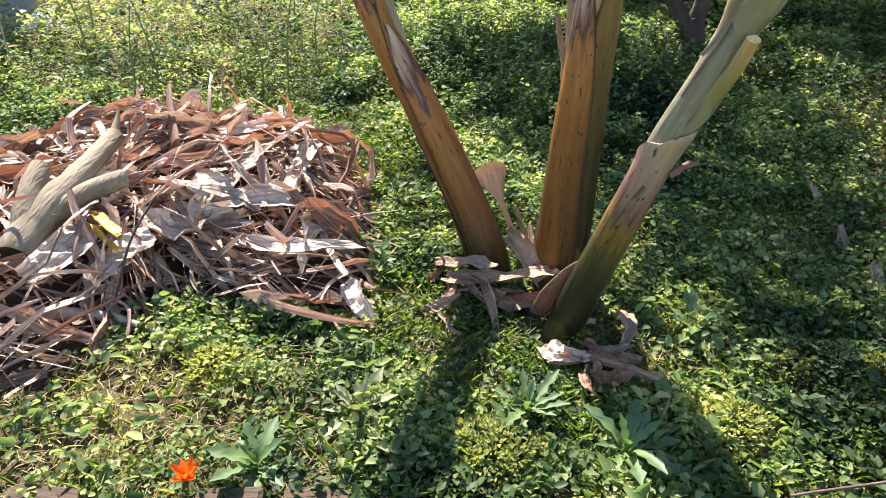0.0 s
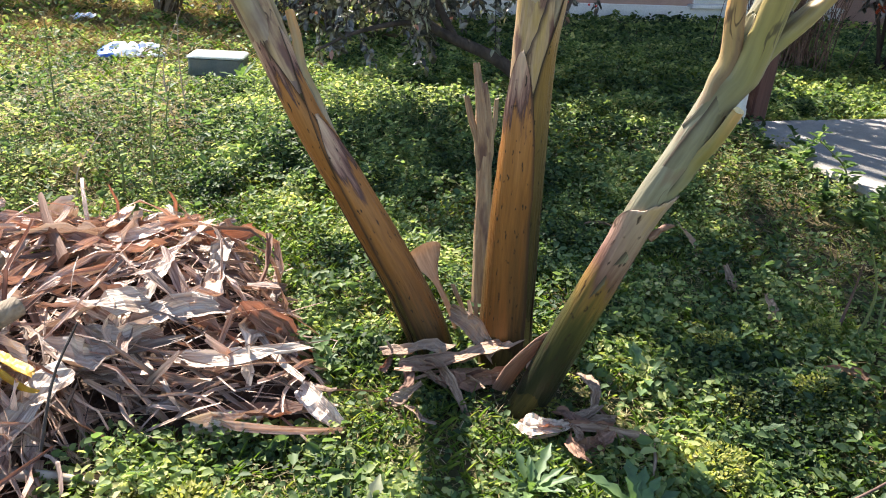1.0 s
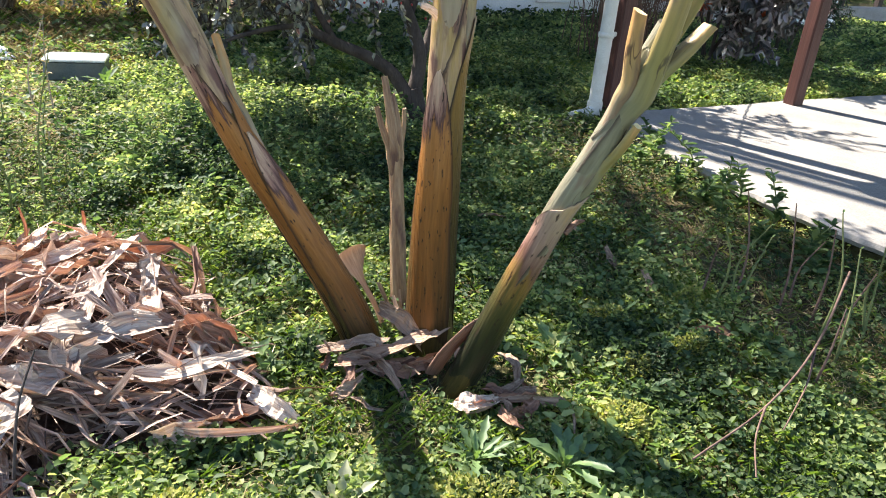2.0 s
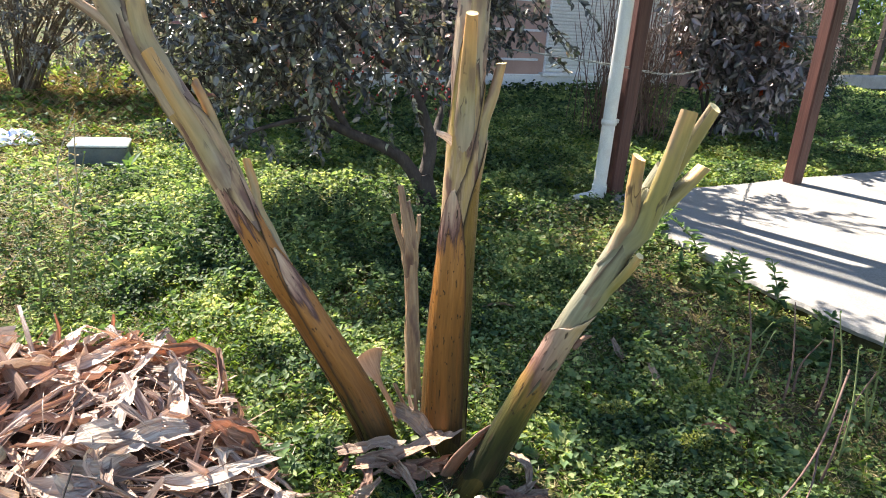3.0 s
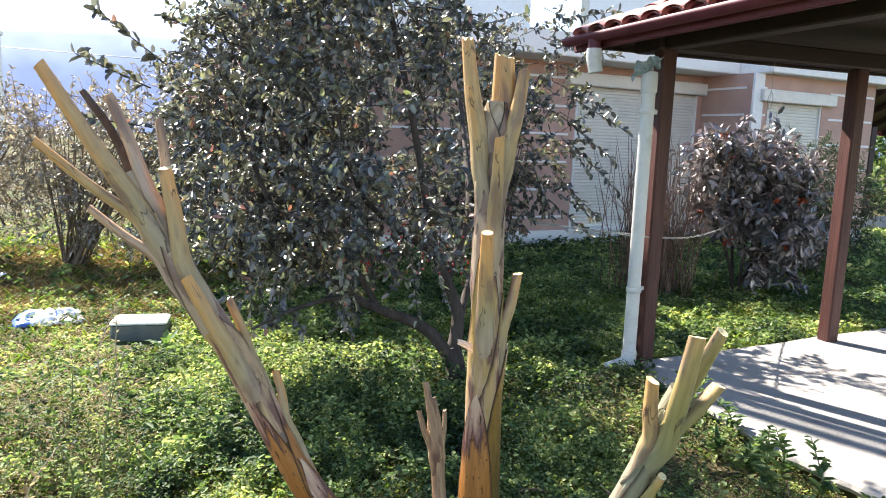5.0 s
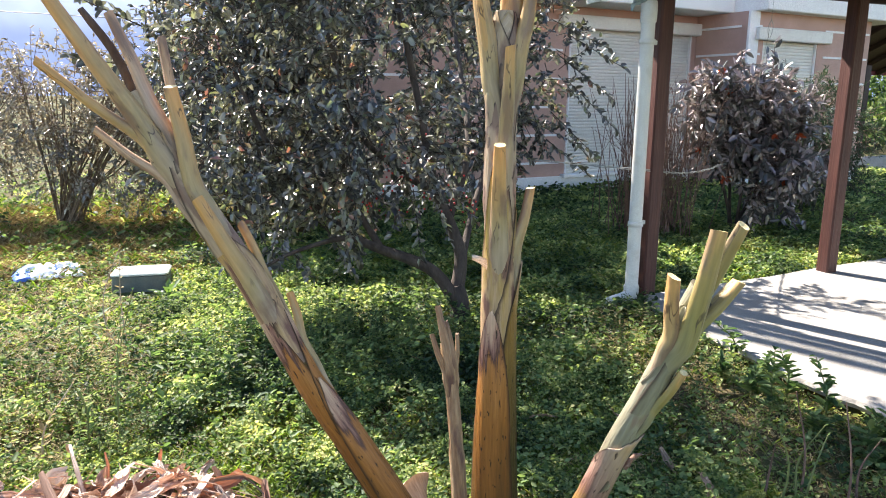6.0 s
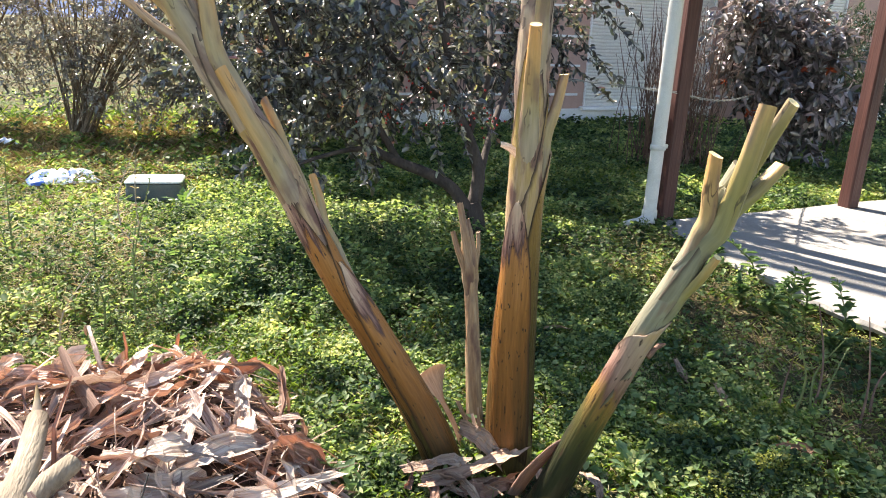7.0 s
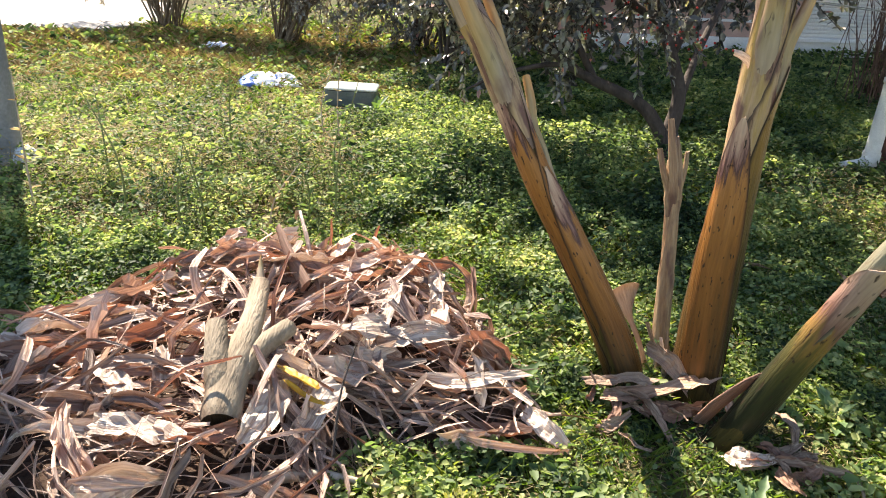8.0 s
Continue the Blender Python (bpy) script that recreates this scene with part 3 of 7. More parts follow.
def make_ground():
    """One sheet, fine near the camera and coarse out to the horizon."""
    xs = np.concatenate([-np.geomspace(3000, 9, 26), np.arange(-8, 9.01, 0.11), np.geomspace(9.5, 3000, 26)])
    ys = np.concatenate([-np.geomspace(3000, 3, 22), np.arange(-2, 12.01, 0.11), np.geomspace(12.5, 3000, 26)])
    X, Y = np.meshgrid(xs, ys)
    Z = gz(X, Y)
    co = np.stack([X, Y, Z], 2).reshape(-1, 3)
    n = len(xs)
    i, j = np.meshgrid(np.arange(len(ys) - 1), np.arange(n - 1), indexing="ij")
    a = (i * n + j).ravel()
    me = fast_mesh("ground", co, np.stack([a, a + 1, a + n + 1, a + n], 1), M_SOIL, True)
    tagged(new("ground", me), "brown soil of a weedy garden plot", "ground", kind="structure")


make_ground()


def make_slab():
    rnd = random.Random(3)
    edge = []
    for (ax, ay), (bx, by) in zip(SLAB, SLAB[1:] + SLAB[:1]):
        n = max(2, int(math.hypot(bx - ax, by - ay) / 0.07))
        for k in range(n):
            u = k / n
            edge.append((ax + (bx - ax) * u, ay + (by - ay) * u))
    cx, cy = 5.2, 3.1
    jit = [rnd.uniform(-0.008, 0.008) + 0.03 * (float(vnoise(x, y, 0.3, 7)) - 0.5) for x, y in edge]

    def ring(z, s, rough):
        row = []
        for (x, y), d in zip(edge, jit):
            k = 1 - (s + d * rough) / math.hypot(x - cx, y - cy)
            row.append((cx + (x - cx) * k, cy + (y - cy) * k, z))
        return row
    geo = Geo()
    rows = [ring(SLAB_Z - 0.055, 0.10, 1), ring(SLAB_Z - 0.052, 0.012, 1.4), ring(SLAB_Z - 0.03, 0.0, 1.2), ring(SLAB_Z - 0.008, 0.008, 1), ring(SLAB_Z, 0.03, 1), ring(SLAB_Z, 0.4, 1)]
    geo.grid(rows, None, True)
    geo.fan(rows[-1], (cx, cy, SLAB_Z))
    bed = Geo()
    rows = [ring(-0.1, 0.05, 1), ring(SLAB_Z - 0.07, 0.05, 1), ring(SLAB_Z - 0.06, 0.12, 1)]
    bed.grid(rows, None, True)
    bed.fan(rows[-1], (cx, cy, SLAB_Z - 0.06))
    tagged(part("terrace_bed", bed, M_SOIL, smooth=False), "dark rubble and soil bed under the terrace edge", "foundation", kind="structure")
    ob = part("terrace_slab", geo, M_CONCRETE, smooth=False)
    tagged(ob, "pale concrete terrace slab with a chipped edge", "terrace", kind="structure")


make_slab()


def make_path():
    geo = Geo()
    pts = [(-9, 9.2), (-4.6, 9.6), (-4.2, 10.6), (-4.8, 13.5), (-9, 15)]
    rows = [[(x, y, -0.05) for x, y in pts], [(x, y, 0.055) for x, y in pts]]
    geo.grid(rows, None, True)
    geo.fan(rows[-1], (-6.5, 11.5, 0.06))
    tagged(part("pale_path", geo, M_CONCRETE, smooth=False), "sunlit pale concrete path beyond the weeds", "path", kind="structure")


make_path()


# ---- house ----
HOUSE = Matrix.Translation((1.83, 9.94, 0.03)) @ Matrix.Rotation(radians(11), 4, "Z")


def wall_geo(u0, u1, z0, z1, y0, y1, hole):
    """One solid wall with an opening through it."""
    a, b, c, d = hole
    geo = Geo()
    ring = lambda y, q: [(q[0], y, q[2]), (q[1], y, q[2]), (q[1], y, q[3]), (q[0], y, q[3])]
    out, inn = (u0, u1, z0, z1), (a, b, c, d)
    rows = [ring(y0, out), ring(y1, out), ring(y1, inn), ring(y0, inn)]
    for r in rows:
        geo.v += r
        geo.uv += [(p[0], p[2]) for p in r]
    for i in range(4):
        for j in range(4):
            p, q = i * 4, ((i + 1) % 4) * 4
            geo.f.append((p + j, p + (j + 1) % 4, q + (j + 1) % 4, q + j))
            geo.m.append(0)
    return geo


def shutter(parent, a, b, c, d, y):
    """A closed roller shutter with curved slats, its guide rails and the box over it."""
    geo = Geo()
    n = int((d - c) / 0.052)
    h = (d - c) / n
    rows, uvs = [], []
    for i in range(n):
        for f, o in ((0.0, 0.0), (0.12, -0.010), (0.5, -0.014), (0.9, -0.010)):
            z = c + (i + f) * h
            rows.append([(a, y + o, z), (b, y + o, z)])
    rows.append([(a, y, d), (b, y, d)])
    geo.grid(rows)
    sh = part("roller_shutter", geo, M_SHUTTER, parent, "closed cream roller shutter", smooth=False)
    for x in (a, b):
        part("guide_rail", Geo().box((x, y - 0.02, (c + d) / 2), (0.06, 0.06, d - c), bevel=0.008), M_WHITE, sh, smooth=False)
    part("shutter_box", Geo().box(((a + b) / 2, y - 0.07, d + 0.10), (b - a + 0.5, 0.2, 0.2), bevel=0.015), M_SHUTTER, sh, smooth=False)
    part("sill", Geo().box(((a + b) / 2, y - 0.06, c - 0.03), (b - a + 0.2, 0.2, 0.06), bevel=0.01), M_WHITE, sh, smooth=False)


def make_house():
    h = empty("house")
    h.matrix_world = HOUSE
    tagged(h, "two-storey pink and white house with closed shutters", "house")
    part("wall", wall_geo(-1.5, 6.6, 0.0, 2.95, 0.0, 0.25, (3.2, 5.85, 0.3, 2.62)), M_PINK, h, smooth=False)
    part("wing_wall", wall_geo(5.95, 9.2, 0.0, 2.95, -1.1, -0.85, (6.32, 7.72, 0.9, 2.5)), M_PINK, h, smooth=False)
    part("wing_side_wall", Geo().box((6.08, -0.425, 1.475), (0.25, 0.846, 2.95)), M_PINK, h, smooth=False)
    part("end_wall", Geo().box((-1.38, 3.2, 1.475), (0.25, 5.9, 2.95)), M_PINK, h, smooth=False)
    part("upper_wall", wall_geo(-1.5, 9.2, 3.3, 5.9, 1.6, 1.85, (3.3, 4.6, 3.4, 5.1)), M_WHITE, h, smooth=False)
    part("balcony_floor", Geo().box((3.55, 0.95, 3.25), (11.2, 1.28, 0.1)), M_WHITE, h, smooth=False)
    part("balcony_slab", Geo().box((1.95, -0.2, 3.125), (8.2, 1.0, 0.35), bevel=0.015), M_WHITE, h, smooth=False)
    part("wing_slab", Geo().box((7.95, -0.6, 3.125), (3.8, 1.5, 0.35), bevel=0.015), M_WHITE, h, smooth=False)
    # Column doubled and raised out of view to cast two stripes on the terrace.
    for x in (-2.36, -2.18):
        part("corner_column", Geo().box((x, -0.5, 5.2), (0.12, 0.12, 3.8), bevel=0.02), M_WHITE, h, smooth=False)
    part("column_base", Geo().box((-2.27, -0.45, 3.2), (0.5, 0.6, 0.2), bevel=0.02), M_WHITE, h, smooth=False)
    part("column_head", Geo().box((-2.27, -0.5, 7.13), (0.34, 0.16, 0.1), bevel=0.02), M_WHITE, h, smooth=False)
    part("balcony_parapet", Geo().box((-1.2, -0.62, 3.75), (1.4, 0.12, 0.9), bevel=0.02), M_WHITE, h, smooth=False)
    # Unseen roof; its height was set by where the house's shade ends.
    part("flat_roof", Geo().box((3.55, 4.6, 6.0), (11.5, 6.2, 0.2), bevel=0.03), M_WHITE, h, smooth=False)
    part("corner_trim", Geo().box((6.04, -1.11, 1.475), (0.24, 0.05, 2.95), bevel=0.008), M_WHITE, h, smooth=False)
    for z in (0.42, 0.86, 1.30, 1.74, 2.18, 2.62):
        for a, b, y in ((-1.45, 3.05, -0.006), (6.0, 6.55, -0.006), (6.17, 6.25, -1.106), (7.9, 9.15, -1.106)):
            part("trim_line", Geo().box(((a + b) / 2, y, z + 0.1), (b - a, 0.018, 0.035)), M_WHITE, h, smooth=False)
        part("trim_line", Geo().box((5.945, -0.5, z + 0.1), (0.018, 0.9, 0.035)), M_WHITE, h, smooth=False)
    part("plinth", Geo().box((2.5, -0.03, 0.15), (7.9, 0.05, 0.3), bevel=0.01), M_WHITE, h, smooth=False)
    part("wing_plinth", Geo().box((7.58, -1.13, 0.15), (3.2, 0.05, 0.3), bevel=0.01), M_WHITE, h, smooth=False)
    shutter(h, 3.2, 5.85, 0.33, 2.62, 0.05)
    shutter(h, 6.32, 7.72, 0.9, 2.5, -1.04)
    part("wing_end_wall", Geo().box((9.07, 2.6, 1.475), (0.25, 6.88, 2.95)), M_PINK, h, smooth=False)


make_house()

# ---- pergola ----
PERG = Matrix.Translation((2.10, 4.86, 0.0)) @ Matrix.Rotation(radians(5.0), 4, "Z")


def in_perg(x, y, z):
    return PERG @ Vector((x, y, z))


def make_pergola():
    p = empty("pergola")
    p.matrix_world = PERG
    tagged(p, "open timber pergola with a red tiled roof over the terrace", "pergola")
    W, D, E, R = 6.6, 4.6, 2.46, 3.45
    inv = PERG.inverted()
    for x, y, z0 in ((2.505, 4.36, 0.05), (4.35, 4.53, 0.15), (6.4, 4.7, 0.15), (2.85, 0.95, 0.15), (5.6, 1.2, 0.15)):
        c = inv @ Vector((x, y, 0))
        po = part("post", Geo().box((c.x, c.y, (z0 + 2.36) / 2), (0.115, 0.115, 2.36 - z0), bevel=0.012), M_POST, p, "red-brown square timber post", smooth=False)
    c1 = inv @ Vector((2.505, 4.36, 0))
    part("back_beam", Geo().box((W / 2, c1.y, 2.41), (W - 0.5, 0.13, 0.12), bevel=0.01), M_DARK_WOOD, p, smooth=False)
    part("side_beam", Geo().box((c1.x, -D / 2, 2.4105), (0.13, D - 0.5, 0.119), bevel=0.01), M_DARK_WOOD, p, smooth=False)
    # four slopes with thickness, dark boards below
    a, b = (D / 2, -D / 2), (W - D / 2, -D / 2)
    faces = [[(0, 0), (0, -D), a], [(0, 0), a, b, (W, 0)], [(0, -D), (W, -D), b, a], [(W, 0), b, (W, -D)]]
    for k, fc in enumerate(faces):
        geo = Geo()
        zz = lambda q: R if q in (a, b) else E + 0.03
        low = [(x, y, zz((x, y)) - 0.035) for x, y in fc]
        top = [(x, y, zz((x, y))) for x, y in fc]
        n = len(fc)
        for q in low + top:
            geo.v.append(q)
            geo.uv.append((q[0], q[1]))
        geo.f += [tuple(range(n)), tuple(range(2 * n - 1, n - 1, -1))] + [(i, n + i, n + (i + 1) % n, (i + 1) % n) for i in range(n)]
        geo.m += [0, 1] + [0] * n
        part("roof_slope", geo, [M_DARK_WOOD, M_TILE], p, smooth=False)
    for k in range(9):
        y = -0.25 - k * 0.5
        reach = D / 2 - abs(y + D / 2)
        rise = (R - E) / (D / 2)
        geo = Geo()
        turn = Matrix.Rotation(-math.atan(rise), 3, "Y")
        geo.box((reach / 2, y, E - 0.05 + rise * reach / 2), (max(reach, 0.3) * math.hypot(1, rise), 0.06, 0.09), turn, bevel=0.006)
        part("rafter", geo, M_DARK_WOOD, p, smooth=False)
    part("fascia", Geo().box((-0.015, -D / 2, E - 0.03), (0.03, D + 0.06, 0.14), bevel=0.006), M_GUTTER, p, smooth=False)
    part("back_fascia", Geo().box((W / 2, 0.015, E - 0.01), (W, 0.03, 0.10), bevel=0.006), M_DARK_WOOD, p, smooth=False)
    # half-round gutter along the side
    rows = []
    for y in np.linspace(0.03, -D - 0.03, 12):
        rows.append([(-0.085 + 0.055 * math.cos(t), y, E - 0.01 + 0.055 * math.sin(t)) for t in np.linspace(-math.pi, 0, 9)] +
                    [(-0.085 + 0.048 * math.cos(t), y, E - 0.01 + 0.048 * math.sin(t)) for t in np.linspace(0, -math.pi, 9)])
    geo = Geo()
    geo.grid(rows, None, True)
    part("gutter", geo, M_GUTTER, p, "dark red half-round gutter")
    part("gutter_outlet", Geo().tube([(-0.085, -0.33, E - 0.05), (-0.085, -0.33, E - 0.13)], [0.045, 0.045], 14), M_GUTTER, p)
    part("outlet_pipe", Geo().tube([(-0.085, -0.33, E - 0.11), (-0.085, -0.33, E - 0.14), (-0.085, -0.33, E - 0.18), (-0.07, -0.34, E - 0.27)], [0.052, 0.056, 0.052, 0.05], 16), M_PIPE, p, "white broken end of a downpipe")
    # curved roof tiles on the slope above the side gutter
    t = Geo()
    rows = []
    for v in (0.0, 0.5, 1.0):
        rows.append([(0.36 * v, 0.10 * math.cos(s), 0.045 * math.sin(s) + 0.012 * (1 - v)) for s in np.linspace(0, math.pi, 9)])
    t.grid(rows)
    rows2 = [[(q[0], q[1] * 0.86, q[2] - 0.016) for q in r] for r in rows]
    t.grid([list(reversed(r)) for r in rows2])
    tile = t.mesh("roof_tile", M_TILE)
    rise = (R - E) / (D / 2)
    turn = Matrix.Rotation(-math.atan(rise), 4, "Y")
    for i in range(7):
        for j in range(23):
            x, y = -0.06 + i * 0.30, -0.1 - j * 0.2
            if x > D / 2 - abs(y + D / 2) - 0.1:
                continue
            o = new("roof_tile", tile)
            o.parent = p
            o.matrix_local = Matrix.Translation((x, y, E + 0.035 + rise * x)) @ turn
    return p


make_pergola()


def make_downpipe():
    d = empty("downpipe", (2.335, 4.27, 0))
    tagged(d, "white plastic downpipe fixed to the timber post, open at the top", "pipe")
    g0 = g(2.335, 4.27)
    rows = Geo()
    rows.tube([(0, 0, g0 + 0.06), (0, 0, 0.7), (0.0, 0, 1.4), (0, 0, 2.16)], 0.046, 20)
    part("pipe", rows, M_PIPE, d)
    part("socket", Geo().tube([(0, 0, 2.05), (0, 0, 2.06), (0, 0, 2.18), (0, 0, 2.19)], [0.047, 0.054, 0.054, 0.048], 20), M_PIPE, d)
    for z in (0.70, 1.93):
        part("clamp", Geo().tube([(0, 0, z - 0.018), (0, 0, z - 0.016), (0, 0, z + 0.016), (0, 0, z + 0.018)], [0.047, 0.053, 0.053, 0.047], 20), M_PIPE, d)
        part("bracket", Geo().box((0.075, 0.045, z), (0.06, 0.02, 0.03), bevel=0.004), M_PIPE, d, smooth=False)
    el = [(0.0, 0, g0 + 0.17), (-0.005, -0.005, g0 + 0.11), (-0.06, -0.02, g0 + 0.075), (-0.20, -0.05, g0 + 0.06)]
    part("elbow", Geo().tube(spline(el, 9), [0.054] * 8 + [0.050], 16), M_PIPE, d)
    # rag knotted at the top
    rag = Geo()
    rows = []
    for i in range(16):
        u = i / 15
        row = []
        for j in range(12):
            v = j / 11
            crease = 0.022 * (float(vnoise(u * 6, v * 5, 1.0, 61)) - 0.5) + 0.014 * (float(vnoise(u * 15, v * 12, 1.0, 62)) - 0.5)
            row.append((0.06 - 0.20 * u, -0.055 + 0.05 * v + crease * 1.6, 2.285 - 0.03 * u + crease * 1.5 - (0.05 + 0.07 * u * u) * v * (1 + 0.8 * float(vnoise(u * 8, 0, 1.0, 63)))))
        rows.append(row)
    rag.grid(rows)
    tagged(part("rag", rag, M_BLUE_RAG), "faded blue rag tied at the pipe top", "rag").matrix_world = Matrix.Translation((2.335, 4.27, 0))


make_downpipe()


def make_wires():
    w = Geo()
    A, B, C = Vector((1.75, 4.7, 1.12)), Vector((2.43, 4.29, 1.07)), Vector((4.5, 6.1, 0.92))
    for ph in (0, math.pi):
        pts = []
        for k in range(60):
            u = k / 59
            p = A.lerp(B, u / 0.25) if u < 0.25 else B.lerp(C, (u - 0.25) / 0.75)
            p = p + Vector((0, 0.0, -0.05 * math.sin(max(0, (u - 0.25) / 0.75) * math.pi)))
            pts.append(p + Vector((0, 0.006 * math.cos(k * 0.9 + ph), 0.006 * math.sin(k * 0.9 + ph))))
        w.tube(pts, 0.0035, 5)
    tagged(part("twisted_wire", w, M_WIRE), "twisted grey wire strung from the timber post", "wire")
    s = Geo()
    s.tube(spline([(3.50, 4.47, 2.36), (3.49, 4.46, 2.15), (3.475, 4.46, 2.03), (3.44, 4.45, 1.85), (3.41, 4.45, 1.62)], 16), 0.0013, 5)
    s.tube(spline([(3.49, 4.46, 2.14), (3.51, 4.46, 2.08), (3.485, 4.46, 2.0), (3.465, 4.46, 2.07), (3.49, 4.46, 2.14)], 14), 0.0022, 5)
    tagged(part("hanging_cord", s, M_WIRE), "thin pale cord hanging from the roof beam", "cord")


make_wires()


def make_far():
    # second shelter across the lawn
    p = empty("garden_shelter", (17.6, 15.6, 0.0))
    tagged(p, "distant garden shelter with dark posts and red roof", "shelter")
    for x, y in ((-3.15, 0.0), (-2.6, 0.35), (0.6, 0.3), (-3.3, -2.0), (0.6, -2.0)):
        part("post", Geo().box((x, y, 1.2), (0.16, 0.16, 2.4), bevel=0.01), M_DARK_WOOD, p, smooth=False)
    geo = Geo()
    lo, hi = [(-5.0, 0.6, 2.42), (1.2, 0.6, 2.42), (1.2, -2.4, 3.6), (-5.0, -2.4, 3.6)], [(-5.0, 0.6, 2.54), (1.2, 0.6, 2.54), (1.2, -2.4, 3.72), (-5.0, -2.4, 3.72)]
    geo.grid([lo, hi], None, True)
    geo.fan(lo, (-1.9, -0.9, 3.01), 1, True)
    geo.fan(hi, (-1.9, -0.9, 3.13), 0)
    part("roof", geo, [M_TILE, M_DARK_WOOD], p, smooth=False)
    part("eave_board", Geo().box((-1.9, 0.64, 2.40), (6.2, 0.06, 0.2), bevel=0.01), M_GUTTER, p, smooth=False)
    for k in range(7):
        part("rafter", Geo().box((-4.6 + 0.9 * k, -0.9, 2.93), (0.08, 3.2, 0.12), Matrix.Rotation(-math.atan(1.18 / 3.0), 3, "X"), bevel=0.01), M_DARK_WOOD, p, smooth=False)
    tagged(part("low_wall", Geo().box((15.5, 13.4, 0.12), (7, 0.3, 0.34), Matrix.Rotation(radians(12), 3, "Z"), bevel=0.02), M_CONCRETE, smooth=False), "low white garden wall beyond the lawn", "wall", kind="structure")
    # white building far off with two storeys of windows
    b = empty("apartment_building", (-14.6, 41.5, 0))
    tagged(b, "distant white apartment building with dark windows", "building")
    part("wall", Geo().box((-3.0, 4, 3.5), (8.5, 8, 7.0), bevel=0.05), M_WHITE, b, smooth=False)
    part("roof", Geo().box((-3.0, 4, 7.15), (8.7, 8.2, 0.3), bevel=0.05), M_WHITE, b, smooth=False)
    for x in (0.55, -1.6, -4.2):
        for z in (1.6, 4.6):
            wf = part("window", Geo().box((x, -0.02, z), (0.9, 0.08, 1.3), bevel=0.02), M_WHITE, b, smooth=False)
            part("pane", Geo().box((x, -0.07, z), (0.75, 0.03, 1.15)), M_DARK_GLASS, wf, smooth=False)
    part("chimney", Geo().box((-1.0, 2, 7.7), (0.5, 0.5, 0.9), bevel=0.03), M_WHITE, b, smooth=False)
    line = Geo()
    line.tube([(-40, 60, 9.0), (-20, 55, 7.0), (-5, 52, 6.4), (25, 48, 7.5)], 0.03, 5)
    tagged(part("power_line", line, M_WIRE), "thin overhead power line", "cable")
    # hills
    rnd = np.random.RandomState(8)
    xs = np.linspace(-2600, 2600, 120)
    hgt = 260 + 120 * vnoise(xs, 0 * xs, 700, 4) + 60 * vnoise(xs, 0 * xs, 220, 5) - 0.03 * np.abs(xs + 700)
    geo = Geo()
    geo.grid([[(x, 2450 - f * 400 + 0 * h, h * k) for x, h in zip(xs, hgt)] for f, k in ((1, 0), (0.8, 0.35), (0.4, 0.75), (0.0, 1.0), (-1.0, 0.2))])
    m = bpy.data.materials.new("haze_tinted_hill")
    m.use_nodes = True
    nt = m.node_tree
    nz = nt.nodes.new("ShaderNodeTexNoise")
    nz.inputs["Scale"].default_value = 0.008
    tcn = nt.nodes.new("ShaderNodeTexCoord")
    nt.links.new(tcn.outputs["Object"], nz.inputs["Vector"])
    # Distance haze is put into the blue colour and its emission.
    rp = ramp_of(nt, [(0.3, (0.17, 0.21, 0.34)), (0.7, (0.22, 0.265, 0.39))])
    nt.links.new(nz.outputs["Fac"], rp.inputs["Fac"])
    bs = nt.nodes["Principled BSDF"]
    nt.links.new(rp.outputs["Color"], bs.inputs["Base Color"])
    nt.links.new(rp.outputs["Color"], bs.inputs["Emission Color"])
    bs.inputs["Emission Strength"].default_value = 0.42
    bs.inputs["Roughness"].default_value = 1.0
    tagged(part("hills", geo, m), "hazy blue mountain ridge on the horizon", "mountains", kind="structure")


make_far()

# ---- the cut-back plant ----


class Stem:
    """A bent trunk: points, frames and radii along it. Angle 0 faces -y, 90 faces +x."""

    def __init__(self, pts, radii, n=60):
        self.P = spline(pts, n)
        q = np.linspace(0, len(radii) - 1, n)
        self.R = list(np.interp(q, np.arange(len(radii)), radii))
        self.n = n
        self.T = [(self.P[min(i + 1, n - 1)] - self.P[max(i - 1, 0)]).normalized() for i in range(n)]
        self.L = [0.0]
        for i in range(1, n):
            self.L.append(self.L[-1] + (self.P[i] - self.P[i - 1]).length)
        self.N, self.B = [], []
        for t in self.T:
            r = Vector((0, -1, 0))
            r = (r - t * r.dot(t)).normalized()
            self.N.append(r)
            self.B.append(t.cross(r))

    def at_z(self, z):
        zs = [p.z for p in self.P]
        return float(np.interp(z, zs, np.arange(self.n)))

    def frame_at(self, k):
        k = min(max(k, 0), self.n - 1.001)
        i, f = int(k), k - int(k)
        mixv = lambda A: A[i].lerp(A[i + 1], f)
        num = lambda A: A[i] * (1 - f) + A[i + 1] * f
        return mixv(self.P), mixv(self.T), mixv(self.N), mixv(self.B), num(self.R), num(self.L)

    def on(self, k, deg, r_add=0.0, scale=1.0):
        P, T, N, B, R, L = self.frame_at(k)
        a = radians(deg)
        return P + (N * math.cos(a) + B * math.sin(a)) * (R * scale + r_add)


